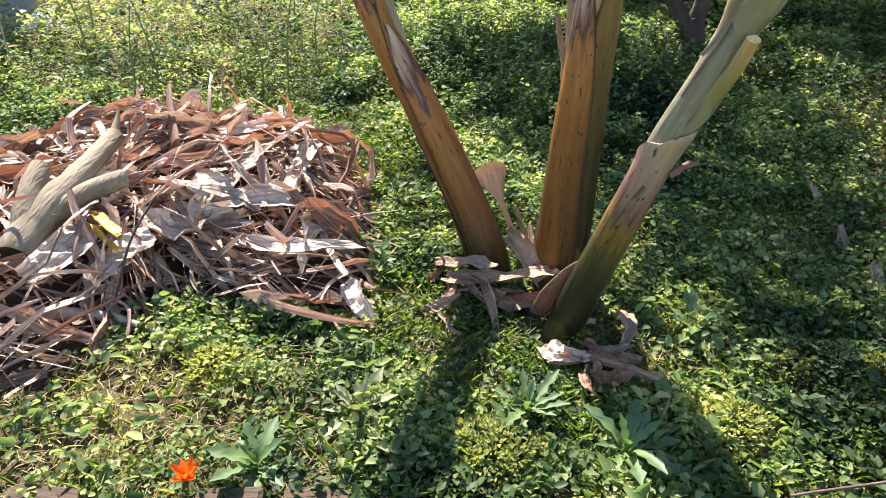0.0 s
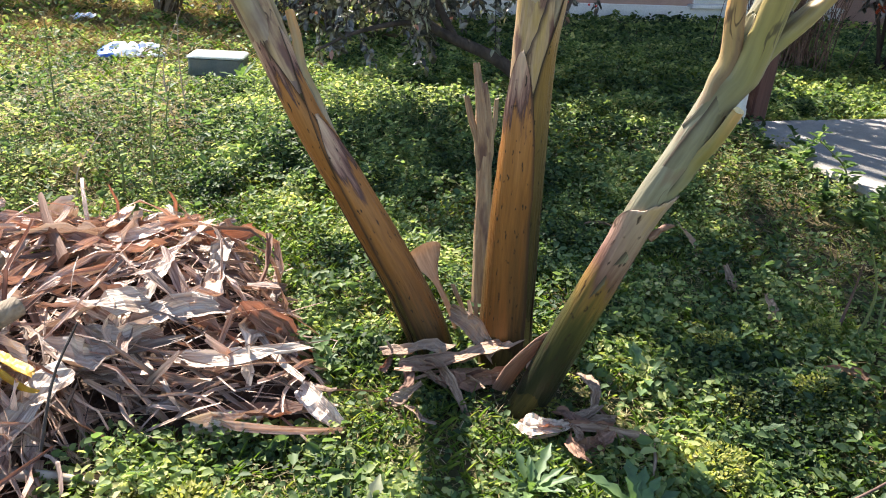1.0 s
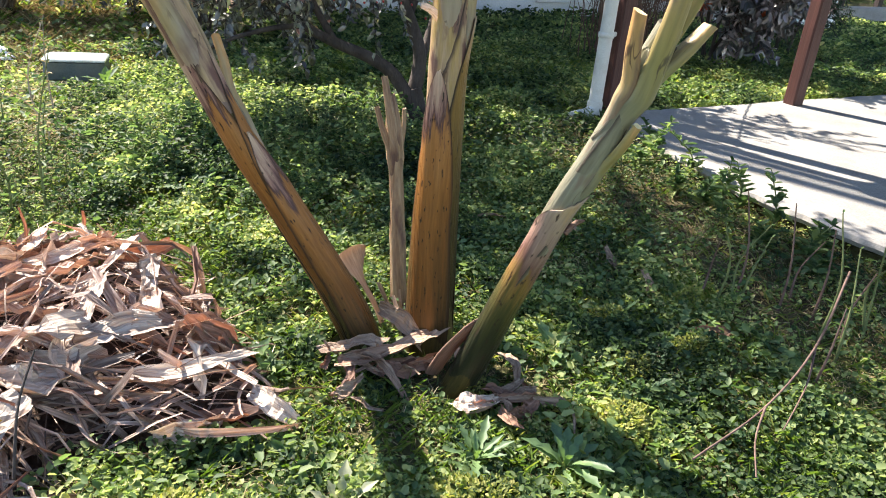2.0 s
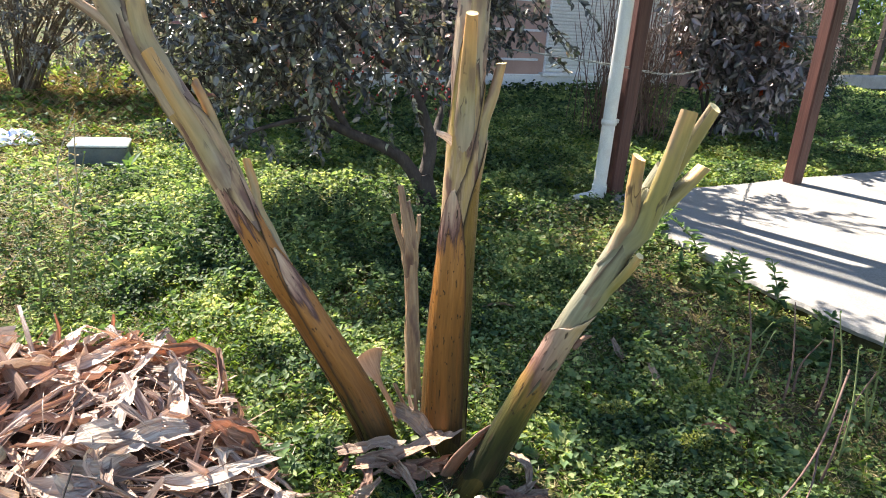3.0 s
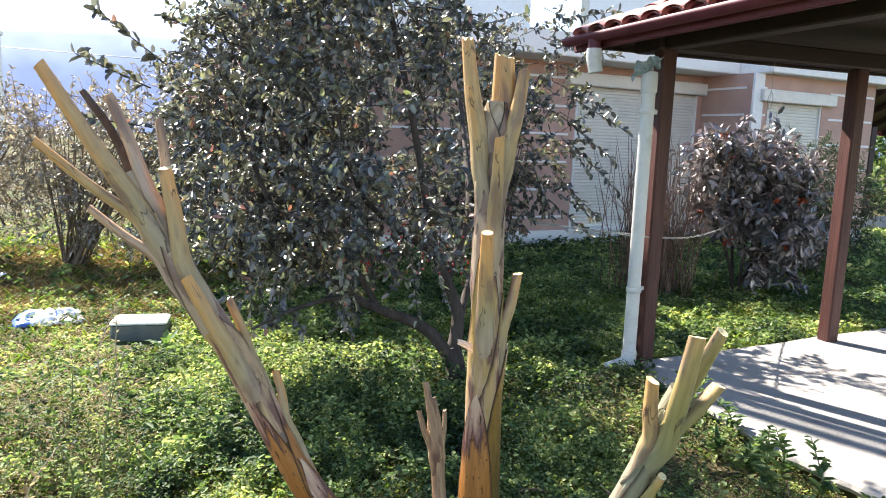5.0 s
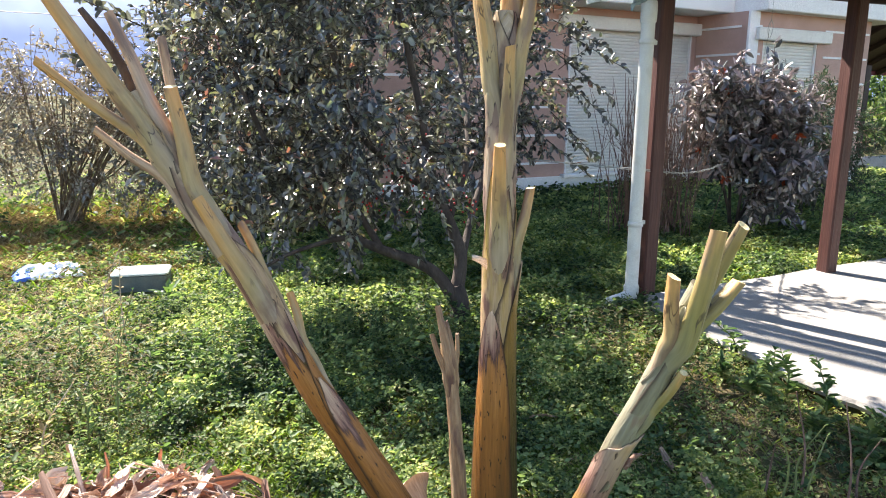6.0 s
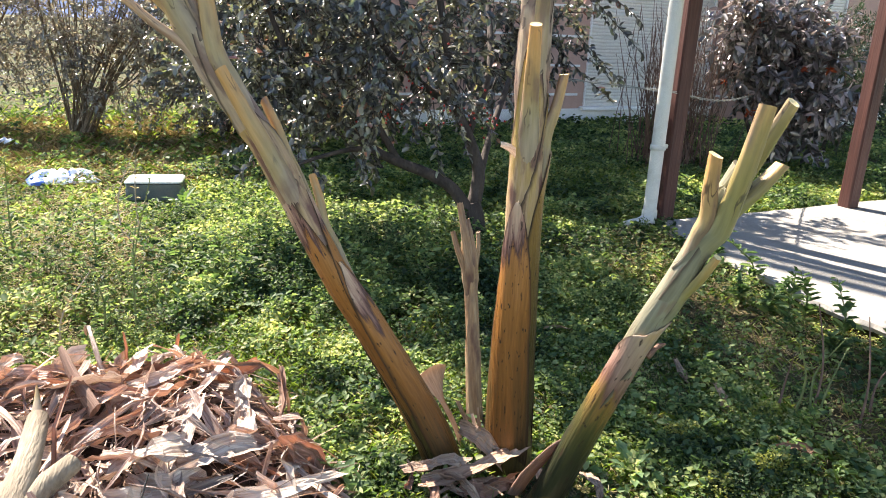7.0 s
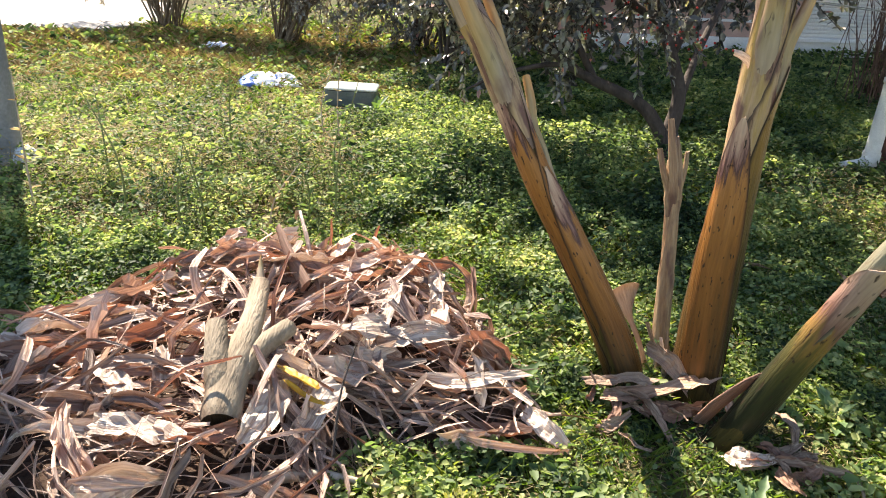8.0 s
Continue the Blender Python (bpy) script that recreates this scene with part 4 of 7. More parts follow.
def core(stem, name, mat, parent, seed, label, upper=None, switch=0.0):
    geo = Geo()
    rows, uvs = [], []
    sides = 30
    for i in range(stem.n):
        row, uv = [], []
        for j in range(sides):
            deg = 360 * j / sides
            wob = 1 + 0.035 * math.sin(3 * radians(deg) + seed + i * 0.05) + 0.03 * (float(vnoise(deg / 40, i * 0.12, 1.0, seed)) - 0.5)
            row.append(stem.on(i, deg, 0, wob))
            uv.append((stem.R[i] * 2 * math.pi * (abs(j - sides / 2) / sides), stem.L[i]))
        rows.append(row)
        uvs.append(uv)
    geo.grid(rows, uvs, True, 0, {"along": [[0.5] * sides for _ in rows]})
    geo.fan(rows[-1], stem.P[-1])
    for k, f in enumerate(geo.f):
        if upper and geo.v[f[0]][2] > switch:
            geo.m[k] = 1
    return part(name, geo, [mat, upper] if upper else mat, parent, label)


def sheath(stem, z0, z1, deg, half0, half1, mat, parent, off=0.004, flare=0.0, twist=0.0, power=1.6, seed=0, name="leaf_sheath", slant=0.0):
    """A leaf base wrapped round the trunk that narrows to its top, with two skins and a closed edge."""
    k0, k1 = stem.at_z(z0), stem.at_z(z1)
    nr, nc = 44, 33
    outer, inner, uvs, al, rm = [], [], [], [], []
    for i in range(nr):
        u = i / (nr - 1)
        k = k0 + (k1 - k0) * u
        half = half1 + (half0 - half1) * (1 - u ** power)
        half *= 1 + 0.14 * (float(vnoise(u * 5, seed, 1.0, seed + 3)) - 0.5) + 0.04 * (float(vnoise(u * 23, seed, 1.0, seed + 4)) - 0.5)
        R = stem.frame_at(k)[4]
        L = stem.frame_at(k)[5]
        o, n_, uv, a, r = [], [], [], [], []
        for j in range(nc):
            w = 2 * j / (nc - 1) - 1
            d = deg + twist * u + w * half
            lift = off * min(1.0, u / 0.3) - 0.007 * max(0.0, 1 - u / 0.15) + flare * max(0, (u - 0.75) / 0.25) ** 2 + 0.004 * (abs(w) ** 3) * (float(vnoise(u * 14, w * 2 + seed, 1.0, seed)) - 0.1)
            kk = k + slant * w * u ** 3 + (0.5 * (float(vnoise(w * 6, seed, 1.0, seed + 5)) - 0.5) if i > nr - 4 else 0.0)
            o.append(stem.on(kk, d, lift))
            n_.append(stem.on(kk, d, lift - 0.0035))
            uv.append((R * radians(d), L))
            a.append(u - 0.13 * abs(w) ** 1.5)
            edge_w = 0.10 + 0.10 * float(vnoise(u * 11, seed + (w > 0), 1.0, seed + 9))
            r.append(max(0.0, min(1.0, (abs(w) - 1 + edge_w) / edge_w * 1.3)) * 0.9)
        outer.append(o)
        inner.append(n_)
        uvs.append(uv)
        al.append(a)
        rm.append(r)
    geo = Geo()
    b0 = geo.grid(outer, uvs, False, 0, {"along": al, "rim": rm})
    b1 = geo.grid([list(reversed(q)) for q in inner], [list(reversed(q)) for q in uvs], False, 0, {"along": al, "rim": rm})
    for i in range(nr - 1):
        for a, b in ((0, nc - 1), (nc - 1, 0)):
            geo.f.append((b0 + i * nc + a, b0 + (i + 1) * nc + a, b1 + (i + 1) * nc + b, b1 + i * nc + b))
            geo.m.append(0)
    for j in range(nc - 1):
        geo.f.append((b0 + (nr - 1) * nc + j, b0 + (nr - 1) * nc + j + 1, b1 + (nr - 1) * nc + nc - 2 - j, b1 + (nr - 1) * nc + nc - 1 - j))
        geo.m.append(0)
    return part(name, geo, mat, parent)


def stub(stem, z, deg, tip, r0, r1, parent, mat=None, flat=0.75, cut=None, jag=0.0, seed=0, name="cut_stalk", run=0.26, wide=0.80):
    """A sawn-off leaf stalk: its broad base lies round the trunk, narrows as it climbs, then leaves it and ends in a cut face."""
    tip = Vector(tip)
    lay_on = [stem.on(stem.at_z(z - run * f), deg, d) for f, d in ((1.0, -0.020), (0.8, -0.010), (0.55, -0.004), (0.28, 0.0))]
    out = (stem.on(stem.at_z(z), deg) - stem.frame_at(stem.at_z(z))[0]).normalized()
    knee = stem.on(stem.at_z(z), deg, -0.1 * r0)
    mid = knee.lerp(tip, 0.5) + out * 0.004
    n = 26
    pts = spline([*lay_on, knee, mid, tip], n)
    R = stem.frame_at(stem.at_z(z - run * 0.5))[4]
    L0 = stem.frame_at(stem.at_z(z - run))[5]
    rnd = random.Random(seed)
    ph = rnd.uniform(0, 6)
    sides, ln, ref = 22, 0.0, out
    rows, uvs, al, rm = [], [], [], []
    w0 = max(R * wide, r0 * 1.1)
    for i, p in enumerate(pts):
        t = (pts[min(i + 1, n - 1)] - pts[max(i - 1, 0)]).normalized()
        ref = (ref - t * ref.dot(t)).normalized()
        side = t.cross(ref)
        u = i / (n - 1)
        free = float(smooth01((u - 0.35) / 0.35))      # 0 on the trunk, 1 clear of it
        top = r0 + (r1 - r0) * max(0.0, (u - 0.6) / 0.4)
        w = w0 + (top - w0) * float(smooth01(u / 0.68))
        th = 0.010 + (top * flat - 0.010) * free
        ln += 0 if i == 0 else (p - pts[i - 1]).length
        row, edge = [], []
        for j in range(sides):
            a = 2 * math.pi * j / sides
            sd = w * math.sin(a) * (1 + 0.02 * math.sin(5 * a + ph) + 0.05 * (float(vnoise(u * 7, a, 1.0, seed)) - 0.5) * (1 - free))
            dp = th * math.cos(a) * (1 - 0.28 * free * max(0, -math.cos(a)) ** 3) - (1 - free) * sd * sd / (2 * R)
            q = p + ref * dp + side * sd
            if i == n - 1:
                q = q + t * (0.25 * r1 * math.cos(a + ph) + jag * rnd.uniform(-1, 1))
            row.append(q)
            edge.append(max(0.0, (abs(math.sin(a)) - 0.86) / 0.14) * (1 - free) * 0.95)
        rows.append(row)
        uvs.append([(w * ((j + sides // 2) % sides - sides / 2) * 0.28 + seed, L0 + ln) for j in range(sides)])
        al.append([u] * sides)
        rm.append(edge)
    geo = Geo()
    geo.grid(rows, uvs, True, 0, {"along": al, "rim": rm})
    c = sum((Vector(q) for q in rows[-1]), Vector()) / sides
    inner = [Vector(q).lerp(c, 0.18) for q in rows[-1]]
    geo.grid([rows[-1], inner], None, True, 1)
    geo.fan(inner, c - (pts[-1] - pts[-2]).normalized() * r1 * 0.15, 1)
    return part(name, geo, [mat or M_STUB, cut or M_CUT], parent)


def make_plant():
    plant = empty("banana_plant", (0.3, 1.85, 0))
    tagged(plant, "cut-back banana-like plant with bare leaning trunks and sawn stalks", "plant")
    plant.matrix_world = Matrix.Identity(4)

    # trunk leaning away to the left
    s = Stem([(0.19, 1.975, -0.08), (0.156, 1.985, 0.04), (0.064, 2.008, 0.236), (-0.069, 2.037, 0.472), (-0.172, 2.057, 0.645), (-0.268, 2.08, 0.835), (-0.366, 2.104, 1.036), (-0.435, 2.116, 1.14), (-0.53, 2.137, 1.305), (-0.60, 2.155, 1.45), (-0.655, 2.166, 1.555)],
             [0.073, 0.063, 0.054, 0.047, 0.045, 0.043, 0.041, 0.040, 0.038, 0.037, 0.028])
    t = core(s, "trunk", M_TRUNK_OLIVE, plant, 1, "leaning orange-brown trunk", M_SHEATH_TOP, 0.75)
    sheath(s, -0.02, 0.69, 58, 80, 6, M_SHEATH_LOW, t, 0.007, power=3.4, twist=-22, seed=1)
    sheath(s, 0.0, 0.50, -120, 80, 30, M_SHEATH_LOW, t, 0.003, power=2.0, seed=2)
    sheath(s, 0.10, 1.0, -65, 140, 18, M_SHEATH_LOW, t, 0.002, power=2.4, seed=3)
    sheath(s, 0.25, 0.90, 80, 100, 18, M_SHEATH_LOW, t, 0.0035, power=2.2, seed=4)
    sheath(s, 0.74, 1.14, 95, 120, 24, M_SHEATH_UP, t, 0.003, seed=5)
    sheath(s, 0.82, 1.20, -15, 125, 24, M_SHEATH_UP, t, 0.0045, seed=6)
    sheath(s, 1.02, 1.44, 40, 130, 14, M_SHEATH_TOP, t, 0.005, seed=7)
    sheath(s, 1.15, 1.42, -80, 130, 14, M_SHEATH_TOP, t, 0.0035, seed=8)
    sheath(s, 1.22, 1.54, 120, 130, 12, M_SHEATH_TOP, t, 0.004, seed=9)
    for z, deg, tip, r0, r1, mat in (
            (0.80, 95, (-0.243, 2.13, 0.955), 0.024, 0.018, M_STUB), (1.00, 110, (-0.378, 2.17, 1.175), 0.024, 0.018, M_STUB),
            (1.04, -5, (-0.494, 2.078, 1.265), 0.027, 0.018, M_STUB), (1.29, 40, (-0.548, 2.125, 1.575), 0.030, 0.020, M_STUB),
            (1.38, 105, (-0.568, 2.19, 1.708), 0.026, 0.019, M_STUB_DRY), (1.33, -90, (-0.752, 2.15, 1.458), 0.024, 0.016, M_STUB_DRY),
            (1.44, -85, (-0.885, 2.165, 1.642), 0.027, 0.018, M_STUB), (1.47, -30, (-0.872, 2.19, 1.85), 0.034, 0.019, M_STUB),
            (1.50, 80, (-0.702, 2.21, 1.775), 0.032, 0.019, M_STUB_DRY)):
        stub(s, z, deg, tip, r0, r1, t, mat, seed=int(z * 100))
    part("blackened_stalk", Geo().tube(spline([(-0.62, 2.19, 1.47), (-0.69, 2.235, 1.655), (-0.775, 2.24, 1.785)], 8), [0.013, 0.013, 0.013, 0.013, 0.0125, 0.012, 0.0115, 0.009], 9), M_BARK, t, "blackened dead stalk")

    # upright trunk in the middle
    s = Stem([(0.384, 1.93, -0.08), (0.382, 1.932, 0.06), (0.379, 1.943, 0.43), (0.381, 1.95, 0.65), (0.383, 1.957, 0.86), (0.384, 1.96, 1.01), (0.381, 1.967, 1.25), (0.381, 1.973, 1.45), (0.386, 1.978, 1.60), (0.389, 1.982, 1.72), (0.39, 1.985, 1.80)],
             [0.085, 0.080, 0.064, 0.056, 0.052, 0.052, 0.047, 0.043, 0.043, 0.045, 0.026])
    t = core(s, "trunk", M_TRUNK_OLIVE, plant, 2, "upright olive and orange trunk", M_SHEATH_TOP, 1.05)
    sheath(s, -0.02, 0.91, -44, 66, 6, M_SHEATH_LOW, t, 0.008, power=4.0, seed=11)
    sheath(s, 0.02, 1.05, 150, 95, 20, M_SHEATH_OLIVE, t, 0.003, power=2.2, seed=12)
    sheath(s, 0.05, 1.05, 62, 92, 14, M_SHEATH_OLIVE, t, 0.005, flare=0.014, power=2.4, seed=13)
    sheath(s, 0.66, 1.36, -25, 115, 22, M_SHEATH_UP, t, 0.0035, seed=14)
    sheath(s, 0.78, 1.22, 70, 120, 22, M_SHEATH_UP, t, 0.004, seed=15)
    sheath(s, 1.15, 1.60, 5, 130, 22, M_SHEATH_TOP, t, 0.004, seed=16)
    sheath(s, 1.25, 1.86, 50, 140, 6, M_SHEATH_TOP, t, 0.003, seed=17)
    sheath(s, 1.35, 1.865, -70, 140, 6, M_SHEATH_TOP, t, 0.0045, seed=18)
    for z, deg, tip, r0, r1, mat, jag in (
            (1.10, 62, (0.470, 1.945, 1.285), 0.030, 0.021, M_STUB, 0.002), (1.20, -25, (0.345, 1.885, 1.42), 0.027, 0.017, M_STUB, 0),
            (1.45, 0, (0.376, 1.90, 1.697), 0.025, 0.015, M_STUB, 0), (1.62, -75, (0.300, 1.96, 1.840), 0.022, 0.013, M_STUB, 0),
            (1.66, -95, (0.292, 1.975, 1.975), 0.046, 0.025, M_STUB, 0.006), (1.66, 60, (0.464, 1.96, 1.888), 0.042, 0.025, M_STUB, 0.003),
            (1.68, 130, (0.420, 2.005, 1.935), 0.046, 0.032, M_STUB, 0.004)):
        stub(s, z, deg, tip, r0, r1, t, mat, seed=int(z * 100), jag=jag)
    flap = Geo()
    rows = []
    for u in np.linspace(0, 1, 8):
        rows.append([Vector((0.332 - 0.05 * u, 1.93 - 0.012 * math.sin(u * 3), 1.055 + 0.045 * u * (1 - 0.4 * u) + w * 0.016 * (1 - 0.5 * u))) + Vector((0, 0.006 * abs(w), 0)) for w in (-1, -0.3, 0.4, 1)])
    flap.grid(rows)
    part("torn_flap", flap, M_DRY_PALE, t, "white torn strip of sheath")

    # trunk leaning forward to the right
    s = Stem([(0.385, 1.72, -0.10), (0.405, 1.66, 0.06), (0.455, 1.573, 0.325), (0.496, 1.505, 0.53), (0.525, 1.458, 0.672), (0.566, 1.408, 0.82), (0.598, 1.36, 0.965), (0.613, 1.33, 1.06), (0.625, 1.305, 1.13)],
             [0.056, 0.048, 0.039, 0.035, 0.032, 0.030, 0.030, 0.031, 0.028], 50)
    t = core(s, "trunk", M_TRUNK_OLIVE, plant, 3, "leaning green and pink-brown trunk", M_SHEATH_GREEN, 0.62)
    sheath(s, 0.0, 0.70, -10, 150, 60, M_SHEATH_MAUVE, t, 0.004, power=5, flare=0.007, slant=1.6, seed=21)
    sheath(s, 0.30, 0.86, 95, 140, 14, M_SHEATH_GREEN, t, 0.003, seed=22)
    sheath(s, 0.55, 1.08, -70, 150, 12, M_SHEATH_GREEN, t, 0.0025, seed=23)
    sheath(s, 0.70, 1.10, 60, 140, 12, M_SHEATH_GREEN, t, 0.004, seed=24)
    for z, deg, tip, r0, r1, mat in (
            (0.80, 45, (0.600, 1.316, 0.915), 0.022, 0.015, M_STUB_GREEN), (1.00, -75, (0.550, 1.31, 1.155), 0.023, 0.017, M_STUB),
            (1.00, 10, (0.620, 1.258, 1.268), 0.032, 0.022, M_STUB_GREEN), (1.02, 85, (0.722, 1.30, 1.135), 0.030, 0.018, M_STUB_GREEN),
            (1.05, 120, (0.690, 1.265, 1.275), 0.022, 0.015, M_STUB_GREEN)):
        stub(s, z, deg, tip, r0, r1, t, mat, seed=int(z * 100), run=0.15, wide=0.55)
    pa = spline([(0.33, 1.74, 0.02), (0.355, 1.69, 0.13), (0.40, 1.635, 0.24), (0.425, 1.60, 0.29)], 12)
    part("dead_sheath", Geo().tube(pa, [0.024, 0.025, 0.024, 0.025, 0.023, 0.022, 0.020, 0.02, 0.017, 0.016, 0.012, 0.006], 10, squash=0.35), M_DRY_RED, t, "rust-red dead sheath at the foot")
    part("peeling_scrap", Geo().tube(spline([(0.545, 1.455, 0.60), (0.575, 1.46, 0.625), (0.60, 1.46, 0.63)], 6), [0.008, 0.009, 0.006, 0.008, 0.005, 0.002], 6), M_DRY_RED, t)

    # thin dead shoot behind
    s = Stem([(0.362, 2.185, -0.06), (0.36, 2.2, 0.0), (0.356, 2.22, 0.07), (0.354, 2.27, 0.29), (0.35, 2.325, 0.50), (0.345, 2.35, 0.60), (0.342, 2.365, 0.66)], [0.036, 0.032, 0.027, 0.024, 0.023, 0.026, 0.022], 40)
    t = core(s, "thin_trunk", M_SHOOT, plant, 4, "thin withered shoot")
    sheath(s, 0.0, 0.33, -20, 150, 40, M_SHOOT, t, 0.003, power=4, seed=31)
    sheath(s, 0.2, 0.58, 60, 130, 25, M_SHOOT, t, 0.004, seed=32)
    for z, deg, tip, r0, r1 in ((0.56, -60, (0.288, 2.37, 0.695), 0.016, 0.010), (0.56, 80, (0.385, 2.37, 0.69), 0.016, 0.011), (0.58, -10, (0.316, 2.39, 0.795), 0.021, 0.011), (0.60, 30, (0.345, 2.39, 0.735), 0.019, 0.012)):
        stub(s, z, deg, tip, r0, r1, t, M_SHOOT, cut=M_SHOOT, jag=0.003, seed=int(tip[0] * 1000), run=0.12)
    # curled dead leaf base behind the leaning trunk, opening to a cup
    spine = spline([(0.262, 2.05, 0.0), (0.225, 2.06, 0.10), (0.185, 2.075, 0.18), (0.155, 2.09, 0.24), (0.137, 2.09, 0.285), (0.130, 2.05, 0.32)], 20)
    rows, uvs = [], []
    for i, c in enumerate(spine):
        u = i / 19
        hw = 0.009 + 0.050 * smooth01((u - 0.36) / 0.46) * (1 - 0.4 * max(0.0, (u - 0.85) / 0.15) ** 2)
        row = []
        for a in np.linspace(-1.5, 1.35, 12):
            out = hw * math.sin(a)
            row.append(c + Vector((out * 0.86, -hw * 0.75 * (1 - math.cos(a)) * (1 if a > 0 else 0.4), out * 0.5)) + Vector((0, 0.006, 0)) * float(vnoise(u * 9, a * 2, 1.0, 5)))
        rows.append(row)
        uvs.append([(a * hw, u * 0.4) for a in np.linspace(-1.5, 1.35, 12)])
    geo = Geo()
    geo.grid(rows, uvs)
    part("curled_sheath", geo, M_CUP, plant, "curled pinkish-orange dead leaf base")
    for k, (p0, p1, p2, w, mat) in enumerate((((0.300, 2.03, 0.0), (0.268, 2.035, 0.10), (0.225, 2.03, 0.20), 0.010, M_DRY_OLD), ((0.312, 2.0, -0.01), (0.292, 2.0, 0.08), (0.277, 2.02, 0.15), 0.009, M_DRY_PALE), ((0.325, 2.0, -0.01), (0.305, 2.0, 0.07), (0.300, 2.03, 0.165), 0.008, M_DRY_OLD), ((0.315, 1.985, 0.0), (0.322, 1.98, 0.06), (0.318, 1.99, 0.13), 0.015, M_BARK))):
        rows, uvs = [], []
        for i, c in enumerate(spline([p0, p1, p2], 12)):
            u = i / 11
            rows.append([c + Vector((math.sin(a), -0.5 * math.cos(a), 0)) * w * (1.1 - 0.5 * u + 0.12 * math.sin(9 * u + k)) for a in np.linspace(-1.5, 1.5, 6)])
            uvs.append([(a * w + k, u * 0.2) for a in np.linspace(-1.5, 1.5, 6)])
        geo = Geo()
        geo.grid(rows, uvs)
        part("dead_strip", geo, mat, plant)


make_plant()

# ---- heap of dead leaves ----


HEAP_EDGE = [(-0.12, 1.60), (-0.16, 1.88), (-0.26, 2.21), (-0.38, 2.52), (-0.55, 2.72), (-1.20, 2.72), (-1.55, 2.45), (-1.85, 2.12), (-2.15, 1.75), (-2.1, 1.2), (-1.3, 1.08), (-0.80, 1.16), (-0.72, 1.38), (-0.66, 1.56), (-0.40, 1.57)]


def edge_distance(poly, x, y):
    d = np.full(np.shape(x), 9.0)
    for (ax, ay), (bx, by) in zip(poly, poly[1:] + poly[:1]):
        ex, ey = bx - ax, by - ay
        u = np.clip(((x - ax) * ex + (y - ay) * ey) / (ex * ex + ey * ey), 0, 1)
        d = np.minimum(d, np.hypot(x - ax - u * ex, y - ay - u * ey))
    return d


def heap_h(x, y):
    x, y = np.asarray(x, float), np.asarray(y, float)
    top = 0.125 + 0.115 * np.exp(-((x + 0.75) / 0.6) ** 4 - ((y - 2.28) / 0.42) ** 2) + 0.05 * np.exp(-((x + 1.2) / 0.5) ** 2 - ((y - 1.6) / 0.4) ** 2)
    d = edge_distance(HEAP_EDGE, x, y) + 0.08 * (vnoise(x, y, 0.2, 11) - 0.5)
    return np.where(inside(HEAP_EDGE, x, y), top * smooth01((d + 0.08) / 0.34) * (0.85 + 0.3 * vnoise(x, y, 0.28, 12)), 0.0)


def lay(x, y):
    """The way in which the leaves point: outwards from the ridge, and crosswise in the low part."""
    if x < -0.95 and y < 1.75:
        base = 0.2
    else:
        base = math.atan2(y - 2.35, x + 0.80)
    return base - math.pi / 2 + 3.2 * (float(vnoise(x, y, 0.26, 31)) - 0.5)


def strip(L, W, curl, bend, crumple, seed, pointed=0.3, nr=9, nc=4, kink=1.0):
    """A dry strip of leaf base along +y: cupped, twisted and kinked along a wandering spine, with a torn outline."""
    rnd = np.random.RandomState(seed)
    turn, lean, roll = 0.0, bend * 0.9, rnd.normal(0, 0.3)
    k1, k2, k3 = rnd.randint(2, nr - 1), rnd.randint(2, nr - 1), rnd.randint(2, nr - 1)
    a1, a2, a3 = rnd.normal(0, 0.45) * kink, rnd.normal(0, 0.55) * kink, rnd.normal(0, 0.7) * kink
    wid = np.interp(np.linspace(0, 4, nr), np.arange(5), rnd.uniform(0.7, 1.2, 5))
    cur = np.interp(np.linspace(0, 3, nr), np.arange(4), rnd.uniform(0.3, 1.6, 4)) * curl
    ease = rnd.normal(0, 0.08) * kink
    slant0, slant1 = rnd.normal(0, 0.5), rnd.normal(0, 0.6)
    c = Vector((0, 0, 0))
    rows, uvs = [], []
    for i in range(nr):
        u = i / (nr - 1)
        w = W * min(1, 0.65 + u * 2) * (1 - pointed * u ** 2) * wid[i]
        side = Vector((math.cos(turn), math.sin(turn), 0))
        ahead = Vector((-math.sin(turn) * math.cos(lean), math.cos(turn) * math.cos(lean), math.sin(lean)))
        up = side.cross(ahead)
        row, uv = [], []
        for j in range(nc):
            s = 2 * j / (nc - 1) - 1
            cu = max(cur[i], 0.05)
            x = w * 0.5 * math.sin(s * cu) / cu
            z = w * 0.5 * (1 - math.cos(s * cu)) / cu + rnd.uniform(-1, 1) * crumple * W * 0.7
            x, z = x * math.cos(roll) - z * math.sin(roll), x * math.sin(roll) + z * math.cos(roll)
            y = (slant0 if i == 0 else slant1 if i == nr - 1 else 0.0) * s * w * 0.5 + rnd.uniform(-0.1, 0.1) * W * (i in (0, nr - 1))
            row.append(c + side * x + ahead * y + up * z)
            uv.append((s * W * 0.5 + seed, (u - 0.5) * L))
        rows.append(row)
        uvs.append(uv)
        c = c + ahead * (L / (nr - 1))
        turn += ease + (a1 if i == k1 else 0)
        lean += -1.8 * bend / (nr - 1) + (a2 * 0.6 if i == k2 else 0)
        roll += a3 if i == k3 else 0
    mid = sum((r[nc // 2] for r in rows), Vector()) / nr
    low = min(p.z for r in rows for p in r)
    geo = Geo()
    geo.grid([[p - Vector((mid.x, mid.y, mid.z * 0.6 + low * 0.4)) for p in r] for r in rows], uvs)
    return geo


STRIPS = []
